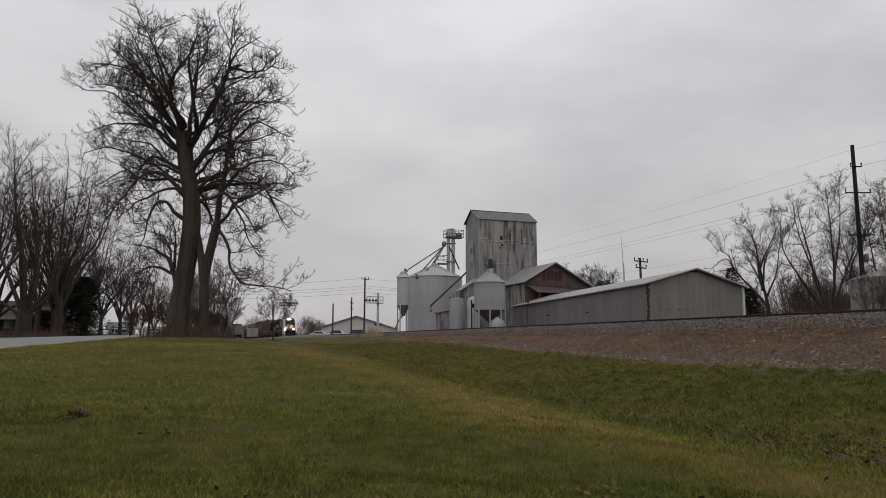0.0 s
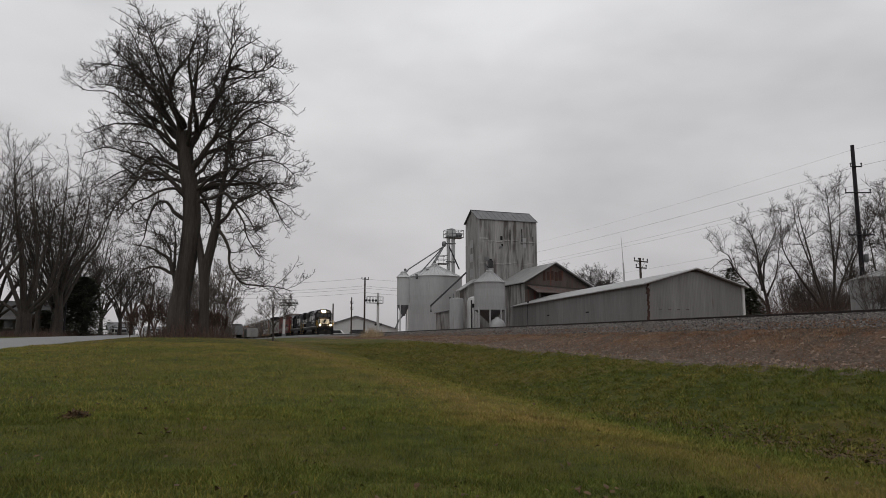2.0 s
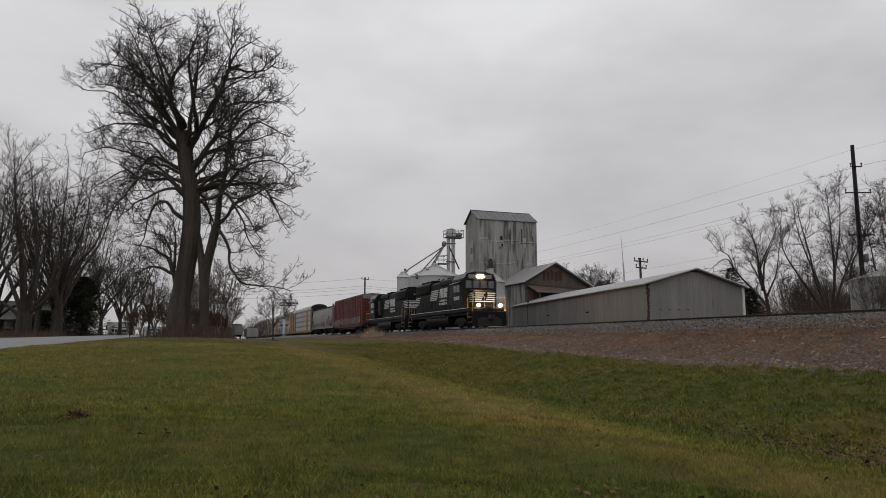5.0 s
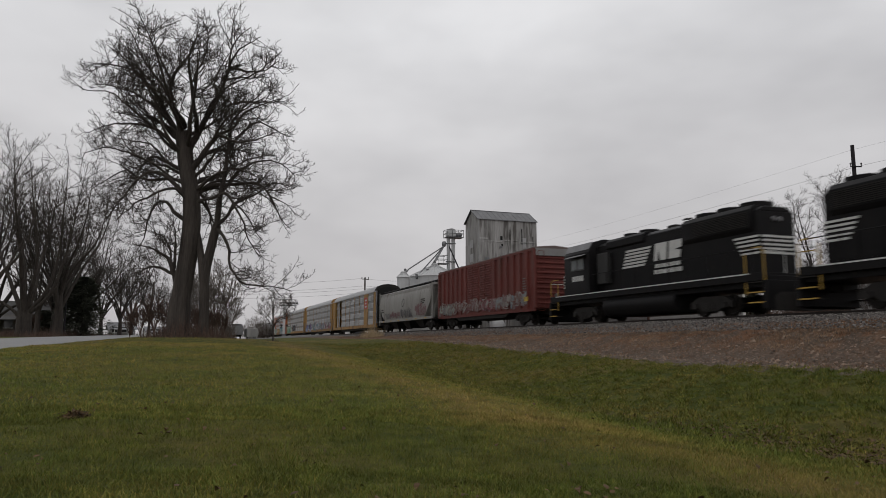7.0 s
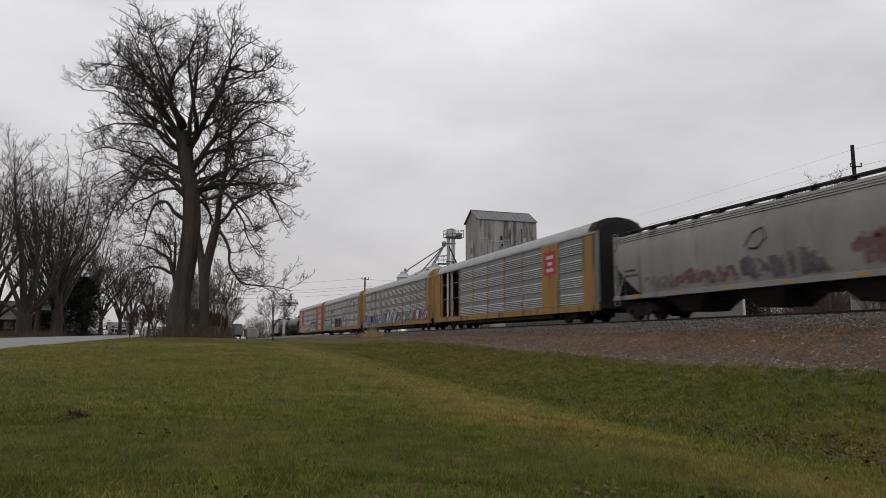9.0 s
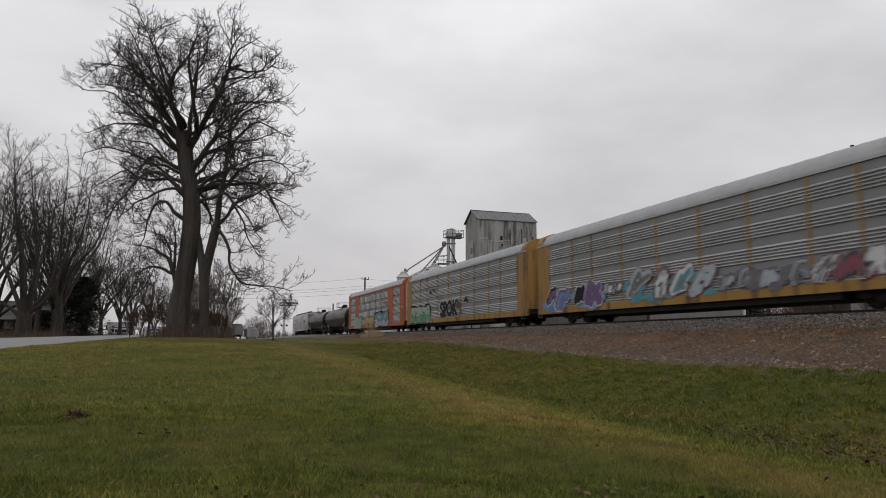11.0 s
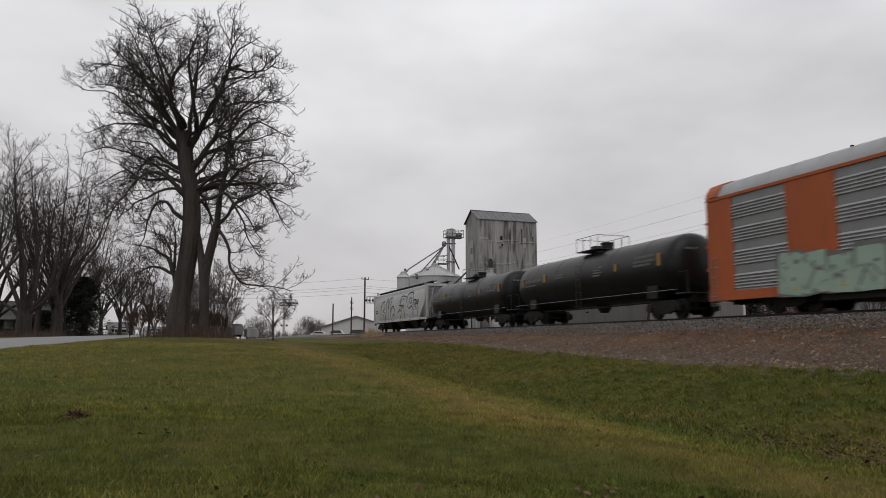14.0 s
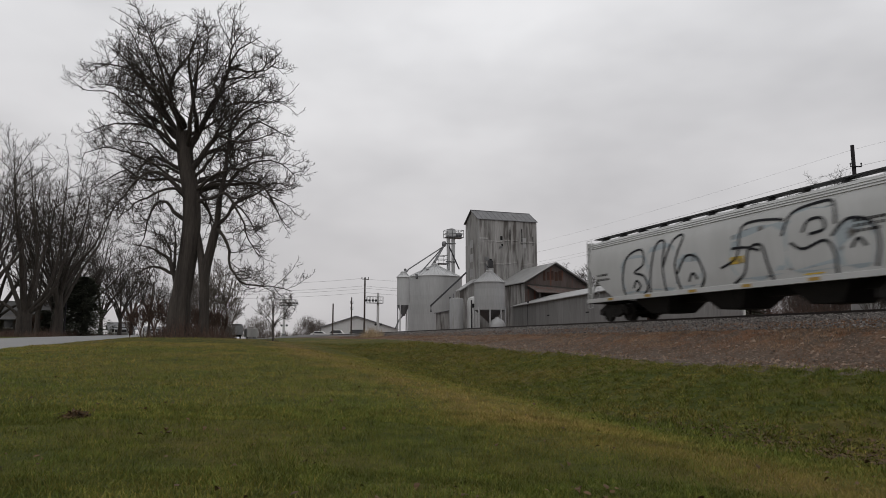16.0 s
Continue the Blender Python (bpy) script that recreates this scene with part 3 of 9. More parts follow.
def make_tower():
    x0, x1, y0, y1, eave, ridge = 32.85, 40.85, 78.5, 82.9, 16.15, 17.5
    t = thing("elevator_tower", "tall weathered grey tin-clad wooden grain elevator tower", "grain elevator")
    core = Geo().box(x0, x1, y0, y1, YARD - 0.4, eave)
    ym = (y0 + y1) / 2
    core.prism([(y0, eave), (y1, eave), (ym, ridge - 0.1)], 0, x0, x1)
    part("wall", core, M["board"], t, "grey boards under the tin")
    sheet_wall(t, (x0, y0), (x1, y0), YARD, eave - 0.02, 0.76, 5, M["tin"], seed=2)
    sheet_wall(t, (x0, y1), (x0, y0), YARD, eave - 0.02, 0.73, 5, M["tin"], seed=3,
               top=lambda u: eave + (ridge - 0.15 - eave) * (1 - abs(2 * u - 1)))
    for s, ye in ((-1, y0), (1, y1)):
        g = Geo()
        slab(g, (x0 - 0.22, ye + s * 0.14, eave - 0.06), (x1 + 0.12, ye + s * 0.14, eave - 0.06), (x1 + 0.12, ym, ridge + 0.05),
             (x0 - 0.22, ym, ridge + 0.05), 0.06)
        roof = part("roof", g, M["dark_roof"], t, "ribbed grey metal roof")
        for k in range(13):
            xr = x0 - 0.2 + k * (x1 - x0 + 0.3) / 12
            part("roof_rib", Geo().tube([(xr, ye + s * 0.14, eave - 0.05), (xr, ym, ridge + 0.06)], 0.03, 4), M["dark_roof"], roof)
    part("roof_ridge", Geo().tube([(x0 - 0.24, ym, ridge + 0.05), (x1 + 0.14, ym, ridge + 0.05)], 0.07, 6), M["dark_roof"], t)
    # Flat near-black plates paint the shade inside gaps in the tin.
    for xa, za, w, h in ((38.75, 14.1, 0.12, 2.0), (37.1, 14.3, 0.1, 1.3), (40.3, 13.6, 0.1, 1.2), (34.35, 10.7, 0.55, 0.85), (34.0, 10.1, 0.3, 0.3),
                         (35.9, 13.8, 0.3, 0.5), (36.0, 12.9, 0.24, 0.3), (39.7, 8.9, 0.25, 1.1), (37.6, 7.9, 0.9, 0.16)):
        part("tin_gap", Geo().box(xa - w / 2, xa + w / 2, y0 - 0.05, y0 - 0.02, za - h / 2, za + h / 2), M["gloom"], t, "dark gap where tin has come away")
    for xa, za, w, h in ((39.1, 13.3, 0.5, 1.3), (34.4, 9.0, 0.8, 1.9), (35.9, 13.6, 0.35, 0.4), (38.5, 7.2, 0.8, 0.5)):
        part("patch_sheet", Geo().box(xa - w / 2, xa + w / 2, y0 - 0.042, y0 - 0.018, za - h / 2, za + h / 2), M["roof_tin"], t, "paler patched tin sheet")
    rnd = random.Random(12)
    for za in (8.1, 10.6, 13.4):
        for k in range(7):
            xa = x0 + 0.1 + k * 1.12
            za2 = za + rnd.uniform(-0.18, 0.18)
            part("sheet_lap", Geo().prism([(y0 - 0.075, za2), (y0 - 0.015, za2), (y0 - 0.015, za2 + 0.2)], 0, xa, xa + rnd.uniform(0.7, 1.1)), M["tin"], t, "lifted lower edge of a tin sheet")
    for xa, za, w in ((33.9, 11.0, 0.35), (34.2, 8.4, 0.5), (34.7, 7.9, 0.3), (35.8, 12.6, 0.22), (38.0, 8.6, 0.4)):
        part("bent_tin", Geo().prism([(xa - w, za - 0.5 * w), (xa + w, za - 0.2 * w), (xa + 0.4 * w, za + 1.3 * w), (xa, za + 0.5 * w), (xa - 0.5 * w, za + 1.1 * w)], 1, y0 - 0.09, y0 - 0.05), M["dark_roof"], t, "bent dark scrap of tin")
    for za in (9.5, 11.4, 13.2):
        part("side_patch", Geo().box(x0 - 0.05, x0 - 0.02, 80.3, 81.4, za - 0.5, za + 0.5), M["roof_tin"], t, "paler tin patch on the gable wall")
    part("corner_trim", Geo().box(x0 - 0.05, x0 + 0.06, y0 - 0.05, y0 + 0.06, YARD, eave - 0.05), M["roof_tin"], t)


def make_mid_building():
    x0, x1, y0, y1 = 35.1, 44.0, 70.6, 84.0
    eave, ridge, xm = 7.75, 9.95, 38.9
    b = thing("elevator_annex", "rusty tin-sided gabled building beside the elevator tower", "farm building")
    core = Geo().box(x0, x1, y0, y1, YARD - 0.4, eave - 0.9)
    core.prism([(x0, eave - 0.9), (x1, eave - 0.9), (x1, eave - 0.7), (xm, ridge - 0.15), (x0, eave - 0.15)], 1, y0, y1)
    part("wall", core, M["board"], b, "dark grey boards")
    sheet_wall(b, (x0, y0), (x1, y0), YARD, eave - 0.95, 0.8, 2, M["tin_red"], seed=5)
    gable = Geo().prism([(x0 + 0.25, eave - 0.25), (x1 - 0.5, eave - 0.75), (xm, ridge - 0.25)], 1, y0 - 0.03, y0 - 0.005)
    part("gable_siding", gable, M["tin_red"], b, "grey tin gable siding")
    for k in range(5):
        xk = 37.45 + k * 0.5
        part("rust_board", Geo().box(xk, xk + 0.3 + 0.03 * k, y0 - 0.06, y0 - 0.034, eave + 0.1 + 0.07 * (k % 3), eave + 1.25 - 0.12 * (k % 2)), M["old_rust"], b, "rusty red board in the gable")
    sheet_wall(b, (x0, y1), (x0, y0), YARD, eave - 0.3, 0.9, 2, M["tin"], seed=6)
    g = Geo()
    slab(g, (x0 - 0.4, y0 - 0.45, eave - 0.15), (x0 - 0.4, y1, eave - 0.15), (xm, y1, ridge + 0.05), (xm, y0 - 0.45, ridge + 0.05), 0.1)
    part("roof", g, M["roof_tin"], b, "pale grey metal roof")
    g = Geo()
    slab(g, (xm, y0 - 0.45, ridge + 0.05), (xm, y1, ridge + 0.05), (x1 + 0.4, y1, eave - 0.75), (x1 + 0.4, y0 - 0.45, eave - 0.75), 0.1)
    part("roof", g, M["roof_tin"], b, "pale grey metal roof")
    for xa, za, xb, zb in ((x0 - 0.4, eave - 0.15, xm, ridge + 0.05), (xm, ridge + 0.05, x1 + 0.4, eave - 0.75)):
        part("verge_trim", Geo().tube([(xa, y0 - 0.47, za - 0.06), (xb, y0 - 0.47, zb - 0.06)], 0.1, 4), M["roof_tin"], b)
    g = Geo()
    slab(g, (x0 + 0.5, y0 - 2.2, eave - 1.35), (x0 + 0.3, y0 - 0.05, eave - 0.45), (x1 + 0.2, y0 - 0.05, eave - 0.95), (x1 + 0.2, y0 - 2.2, eave - 1.5), 0.08)
    part("lean_to_roof", g, M["tin_red"], b, "sagging dark tin lean-to roof")
    part("loading_opening", Geo().box(37.2, 40.4, y0 - 0.07, y0 - 0.03, 4.9, 5.9), M["gloom"], b, "dark opening under the lean-to")
    for xp in (36.0, 39.6, 43.6):
        part("lean_to_post", Geo().box(xp - 0.08, xp + 0.08, y0 - 2.05, y0 - 1.9, YARD - 0.1, eave - 1.45), M["board"], b)


def make_shed():
    nl, nr, fr, fl = (28.9, 39.6), (37.15, 39.8), (41.3, 70.6), (34.05, 71.6)
    eave, ridge = 4.93, 6.0
    s = thing("long_shed", "long low grey galvanised metal storage shed", "shed")
    g = Geo()
    foot = [nl, nr, fr, fl]
    near_m, far_m = ((nl[0] + nr[0]) / 2, (nl[1] + nr[1]) / 2), ((fl[0] + fr[0]) / 2, (fl[1] + fr[1]) / 2)
    v = [(*p, YARD - 0.4) for p in foot] + [(*p, eave - 0.03) for p in foot] + [(*near_m, ridge - 0.05), (*far_m, ridge - 0.05)]
    g.add(v, [(0, 1, 5, 8, 4), (1, 2, 6, 5), (2, 3, 7, 9, 6), (3, 0, 4, 7), (4, 8, 9, 7), (5, 6, 9, 8)])
    part("wall", g, M["board"], s, "dark frame behind the sheets")
    sheet_wall(s, fl, nl, YARD, eave - 0.04, 0.95, 1, M["shed_tin"], seed=8)
    sheet_wall(s, nl, nr, YARD, eave - 0.04, 0.92, 1, M["shed_tin"], seed=9,
               top=lambda u: eave + (ridge - 0.07 - eave) * (1 - abs(2 * u - 1)) - 0.03)
    d = Vector((fl[0] - nl[0], fl[1] - nl[1], 0)).normalized() * 0.3
    for a, b, side in ((nl, fl, -0.3), (nr, fr, 0.3)):
        r = Geo()
        slab(r, (a[0] + side - d.x, a[1] - d.y, eave - 0.06), (b[0] + side, b[1], eave - 0.06), (*far_m, ridge + 0.06),
             (near_m[0] - d.x, near_m[1] - d.y, ridge + 0.06), 0.07)
        part("roof", r, M["roof_tin"], s, "pale ribbed metal roof")
        part("verge_trim", Geo().tube([(a[0] + side - d.x, a[1] - d.y, eave - 0.09), (near_m[0] - d.x, near_m[1] - d.y, ridge + 0.03)], 0.07, 4), M["roof_tin"], s)
    part("corner_post", Geo().box(nr[0] - 0.02, nr[0] + 0.16, nr[1] - 0.12, nr[1] + 0.1, YARD, eave - 0.1), M["white"], s, "white corner downpipe")
    rip = random.Random(8)
    for k in range(9):
        z, dx = YARD + 0.05 + k * 0.385, rip.uniform(-0.08, 0.1)
        part("torn_flashing", Geo().tube([(nl[0] + dx, nl[1] - 0.1, z), (nl[0] - dx * 0.6, nl[1] - 0.12, z + 0.22), (nl[0] + rip.uniform(-0.06, 0.08), nl[1] - 0.1, z + 0.4)],
                                         rip.uniform(0.06, 0.12), 6), M["old_rust"], s, "rusty torn corner flashing")
    for u, z in ((0.32, 3.3), (0.12, 2.1), (0.62, 3.4)):
        p = Vector(fl) + (Vector(nl) - Vector(fl)) * (1 - u)
        part("tin_hole", Geo().box(p.x - 0.05, p.x - 0.03, p.y - 0.3, p.y + 0.3, z, z + 0.1), M["gloom"], s, "dark tear in the tin")
    for k in range(4):
        part("bolt_plate", Geo().box(nl[0] + 0.9 + k * 0.75, nl[0] + 1.15 + k * 0.75, nl[1] - 0.03, nl[1] - 0.01, 3.14, 3.17), M["old_rust"], s)


def ring_bin(name, label, x, y, r, z0, z1, cone_z, rings, ribs, legs=0, hopper=0.0, seg=36, skin="bin"):
    """A round galvanised bin: wall rings, conical ribbed roof, filler cap, and legs with a hopper where it has them."""
    b = thing(name, label, "grain bin")
    h = (z1 - z0) / rings
    for k in range(rings):
        rr = r + 0.007 * (k % 2)
        g = Geo().lathe([(rr, z0 + k * h), (rr, z0 + (k + 1) * h)], seg, (x, y, 0))
        part("wall_ring", g, M[skin], b)
    roof = part("roof", Geo().lathe([(r + 0.1, z1 - 0.06), (r + 0.1, z1), (0.4, cone_z - 0.1), (0.4, cone_z + 0.12), (0.3, cone_z + 0.2)], seg, (x, y, 0)), M[skin], b,
                "conical ribbed metal roof")
    for k in range(ribs):
        a = 2 * math.pi * k / ribs
        ca, sa = math.cos(a), math.sin(a)
        part("roof_rib", Geo().tube([(x + (r + 0.09) * ca, y + (r + 0.09) * sa, z1 + 0.02), (x + 0.42 * ca, y + 0.42 * sa, cone_z - 0.06)], 0.03, 4), M[skin], roof)
    if hopper:
        part("hopper", Geo().lathe([(0.25, hopper), (0.25, hopper + 0.15), (r - 0.02, z0), (r - 0.02, z0 + 0.03)], seg, (x, y, 0)), M["bin_dark"], b, "grey steel cone hopper")
    for k in range(legs):
        a = 2 * math.pi * (k + 0.5) / legs
        lx, ly = x + r * math.cos(a), y + r * math.sin(a)
        part("leg", Geo().box(lx - 0.07, lx + 0.07, ly - 0.07, ly + 0.07, YARD - 0.1, z0 + 0.3), M[skin], b)
    return b


def ladder(name, label, p, z0, z1, width=0.4, axis=0, material=None, parent=None):
    l = thing(name, label, "ladder") if parent is None else parent
    material = material or M["steel"]
    off = (width / 2, 0) if axis == 0 else (0, width / 2)
    for s in (-1, 1):
        part("ladder_rail", Geo().tube([(p[0] + s * off[0], p[1] + s * off[1], z0), (p[0] + s * off[0], p[1] + s * off[1], z1)], 0.03, 4), material, l)
    for k in range(int((z1 - z0) / 0.35)):
        z = z0 + 0.2 + k * 0.35
        part("rung", Geo().tube([(p[0] - off[0], p[1] - off[1], z), (p[0] + off[0], p[1] + off[1], z)], 0.018, 4), material, l)
    return l


def make_leg():
    t = thing("bucket_elevator", "galvanised bucket elevator leg with head house behind the bin", "bucket elevator", at=Matrix.Translation((0, 0, 1 - 1.155)) @ Matrix.Scale(1.155, 4))
    x, y = 31.35, 84.4
    for dx in (-0.33, 0.33):
        part("trunk", Geo().box(x + dx - 0.2, x + dx + 0.2, y - 0.18, y + 0.18, YARD - 0.1, 14.6), M["bin"], t)
    for k in range(5):
        z = 4.0 + k * 2.4
        part("trunk_band", Geo().box(x - 0.62, x + 0.62, y - 0.24, y + 0.24, z, z + 0.12), M["steel"], t)
    part("head", Geo().prism([(x - 0.6, 14.6), (x + 0.6, 14.6), (x + 0.6, 15.2), (x + 0.42, 15.55), (x, 15.7), (x - 0.42, 15.55), (x - 0.6, 15.2)], 1, y - 0.4, y + 0.4), M["bin"], t, "rounded sheet-metal head", 0.03)
    part("motor", Geo().lathe([(0.3, -0.5), (0.32, -0.4), (0.32, 0.4), (0.2, 0.5)], 12, (x + 1.0, y, 14.85), 0), M["steel"], t, "grey electric motor")
    plat = part("platform", Geo().box(x - 0.8, x + 1.55, y - 0.7, y + 0.7, 14.42, 14.5), M["steel"], t, "steel service platform")
    for zz in (14.95, 15.4):
        for ya in (-0.68, 0.68):
            part("guard_rail", Geo().tube([(x - 0.78, y + ya, zz), (x + 1.53, y + ya, zz)], 0.035, 4), M["steel"], plat)
        for xa in (-0.78, 1.53):
            part("guard_rail", Geo().tube([(x + xa, y - 0.68, zz), (x + xa, y + 0.68, zz)], 0.035, 4), M["steel"], plat)
    for xa in (-0.78, 0.0, 0.78, 1.53):
        for ya in (-0.68, 0.68):
            part("guard_post", Geo().tube([(x + xa, y + ya, 14.45), (x + xa, y + ya, 15.4)], 0.035, 4), M["steel"], plat)
    low = part("rest_platform", Geo().box(x - 1.9, x - 0.5, y - 0.6, y + 0.6, 10.9, 11.0), M["steel"], t, "steel rest platform")
    for zz in (11.5, 12.0):
        part("guard_rail", Geo().tube([(x - 0.6, y - 0.58, zz), (x - 1.88, y - 0.58, zz), (x - 1.88, y + 0.58, zz), (x - 0.6, y + 0.58, zz)], 0.035, 4), M["steel"], low)
    for xa, ya in ((-1.88, -0.58), (-1.2, -0.58), (-1.88, 0.58)):
        part("guard_post", Geo().tube([(x + xa, y + ya, 10.95), (x + xa, y + ya, 12.0)], 0.03, 4), M["steel"], low)
    part("brace", Geo().tube([(x - 1.8, y, 10.9), (x - 0.45, y, 9.2)], 0.06, 4), M["steel"], t)
    sp = thing("grain_spouts", "bundle of grey downspout tubes from the elevator head", "spout")
    part("distributor", Geo().lathe([(0.16, 13.2), (0.3, 13.4), (0.3, 13.7), (0.2, 13.9)], 10, (x - 0.95, y, 0)), M["steel"], t, "round spout distributor")
    s = ((x - 0.95) * 1.155, y * 1.155, 1 + 12.3 * 1.155)
    for end in ((26.3, 88.3, 10.2), (28.6, 90.5, 9.75), (30.4, 91.2, 10.6), (31.9, 92.5, 12.0)):
        m = [s[i] * 0.08 + end[i] * 0.92 for i in range(3)]
        part("spout", Geo().tube([s, m, (end[0], end[1], end[2] - 0.25)], 0.095, 8), M["steel"], sp, "grey downspout tube")
        part("spout_collar", Geo().lathe([(0.14, -0.25), (0.18, 0), (0.18, 0.3), (0.1, 0.38)], 8, end), M["steel"], sp)
    part("return_spout", Geo().tube([(x - 0.4, y, 13.6), (x + 0.7, y - 1.2, 10.2)], 0.09, 6), M["dark_steel"], t)
    a, c = (29.5, 74.4, 8.85), (24.4, 72.0, 4.85)
    part("loading_spout", Geo().tube([a, [a[i] * 0.45 + c[i] * 0.55 for i in range(3)], c, (c[0], c[1], c[2] - 0.7)], 0.10, 8), M["dark_steel"],
         thing("loading_spout", "dark steel truck loading spout hanging from the tower", "spout"))


def make_yard():
    ring_bin("grain_bin", "large round galvanised grain bin with a ribbed cone roof", 31.95, 92.6, 3.85, YARD - 0.1, 9.9, 11.75, 13, 36)
    b = ring_bin("hopper_bin", "slim galvanised hopper bin on legs beside the large bin", 26.1, 88.4, 0.85, 5.7, 9.4, 10.0, 4, 12, 4, 4.3, 20)
    part("drop_pipe", Geo().tube([(26.1, 88.4, 4.4), (25.4, 88.1, 3.7), (24.9, 87.9, 2.6)], 0.1, 6), M["steel"], b)
    ring_bin("loadout_bin", "galvanised cone-roof bin on steel legs before the tower", 29.65, 68.0, 1.62, 4.25, 7.2, 8.35, 4, 24, 8, 2.9, 28, skin="bin_mid")
    t = thing("fertiliser_tank", "upright white steel tank with a flat top", "tank")
    part("shell", Geo().lathe([(0.8, YARD - 0.1), (0.8, 5.75), (0.76, 5.85), (0.2, 5.95)], 24, (28.45, 74.8, 0)), M["bin_mid"], t)
    part("vent", Geo().tube([(28.0, 74.6, 5.9), (28.0, 74.6, 6.4)], 0.05, 6), M["steel"], t)
    t = thing("dust_cyclone", "white drum-shaped dust collector beside the tower", "dust collector")
    part("drum", Geo().lathe([(0.72, YARD), (0.72, 5.4), (0.6, 5.9), (0.15, 6.1)], 20, (30.3, 74.2, 0)), M["cream"], t)
    part("port", Geo().lathe([(0.25, 0), (0.25, 0.12)], 12, (30.05, 73.46, 5.0), 1), M["gloom"], t, "round dark port")
    ladder("caged_ladder", "grey steel ladder against the tower", (30.75, 73.2), YARD, 7.0, 0.45)
    t = thing("propane_tank", "small white upright dome-topped tank under the bin", "tank")
    part("shell", Geo().lathe([(0.85, YARD - 0.05), (0.85, 2.7), (0.62, 3.15), (0.25, 3.35), (0.22, 3.5)], 24, (29.9, 66.6, 0)), M["bin_mid"], t)
    t = thing("small_shed", "small grey tin lean-to hut by the bin", "shed")
    part("wall", Geo().prism([(28.4, YARD), (29.9, YARD), (29.9, 4.75), (28.4, 4.45)], 1, 80.4, 81.8), M["tin"], t)
    g = Geo()
    slab(g, (28.2, 80.2, 4.48), (30.1, 80.2, 4.86), (30.1, 82.0, 4.86), (28.2, 82.0, 4.48), 0.08)
    part("roof", g, M["dark_roof"], t)
    t = thing("overhead_conveyor", "sloping covered conveyor between tower and bin", "conveyor")
    g = Geo()
    slab(g, (30.6, 79.0, 7.2), (32.9, 78.9, 8.7), (32.9, 81.0, 8.7), (30.6, 81.0, 7.2), 0.12)
    part("cover", g, M["roof_tin"], t)
    part("casing", Geo().prism([(30.5, YARD), (32.82, YARD), (32.82, 8.55), (30.6, 7.05)], 1, 79.2, 80.8), M["tin"], t)
    x, y = 51.6, 35.8
    ring_bin("far_grain_bin", "wide low galvanised bin behind the track", x, y, 5.6, YARD - 0.1, 5.6, 7.4, 4, 40, skin="bin_old")
    for k, (px, py) in enumerate(((28.7, 77.6), (29.6, 73.0), (33.2, 66.0), (34.0, 68.6))):
        part("yard_pole", Geo().tube([(px, py, YARD - 0.2), (px, py, (6.2, 5.6, 5.2, 5.0)[k])], 0.09, 6), M["dark_steel"],
             thing("yard_pole", "short dark steel post in the elevator yard", "post", group="yard posts"))
    t = thing("spout_chute", "broken dark spout on the loadout bin roof", "spout")
    part("pipe", Geo().tube([(33.6, 78.2, 10.4), (32.0, 74.0, 9.3), (29.9, 68.3, 8.4)], 0.11, 8), M["dark_steel"], t)
    part("box", Geo().box(31.4, 31.9, 72.0, 72.5, 9.3, 10.1), M["dark_steel"], t, "dark spout box", 0.03)


make_tower()
make_mid_building()
make_shed()
make_leg()
make_yard()


# ---- poles, wires, signals ----
def utility_pole(label, x, y, z0, z1, r, material, arms, lean=0.0, can=None):
    p = thing("utility_pole", label, "utility pole")
    top = Vector((x + lean, y, z1))
    part("pole", Geo().tube([(x, y, z0 - 0.3), tuple(top)], r, 10, r * 0.7), material, p)
    for z, w, yaw, pins in arms:
        u = (z - z0) / (z1 - z0)
        cx = x + lean * u
        dx, dy = math.cos(radians(yaw)), math.sin(radians(yaw))
        g = Geo()
        g.tube([(cx - dx * w, y - dy * w - r, z), (cx + dx * w, y + dy * w - r, z)], 0.065, 4)
        arm = part("crossarm", g, material, p)
        for k in range(pins):
            t = -0.94 + 1.88 * k / (pins - 1) if pins > 1 else 0.9
            part("insulator", Geo().lathe([(0.03, 0), (0.03, 0.12), (0.07, 0.14), (0.07, 0.26), (0.03, 0.3)], 8, (cx + dx * w * t, y + dy * w * t - r, z + 0.05)), M["dark_steel"], arm)
        for s in (-1, 1):
            if w > 0.9:
                part("brace", Geo().tube([(cx + s * dx * w * 0.6, y + s * dy * w * 0.6 - r, z), (cx, y - r, z - 0.75)], 0.02, 4), M["dark_steel"], arm)
    if can:
        part("transformer", Geo().lathe([(0.18, can + 0.3), (0.2, can + 0.34), (0.2, can + 0.95), (0.15, can + 1.05)], 14, (x + 0.5, y - 0.1, 0)), M["steel"], p, "grey transformer can")
    return p


utility_pole("tall black wooden pole with crossarms and transformer", 54.57, 44.2, YARD, 18.3, 0.22, M["pole_black"],
             ((16.3, 0.5, -20, 2), (13.95, 1.15, -20, 2), (10.2, 1.15, -20, 4)), 0.0, 7.5)
utility_pole("brown wooden pole with double crossarms behind the shed", 42.45, 59.1, YARD, 9.35, 0.16, M["pole"],
             ((9.0, 1.05, 15, 4), (8.35, 0.8, 15, 2)))
utility_pole("slim wooden pole with a short crossarm near the crossing", 26.6, 112.7, 1.6, 11.5, 0.17, M["pole"], ((11.2, 0.7, 20, 3),))
utility_pole("plain wooden pole beyond the crossing", 26.4, 139.3, 1.6, 8.5, 0.18, M["pole"], ())
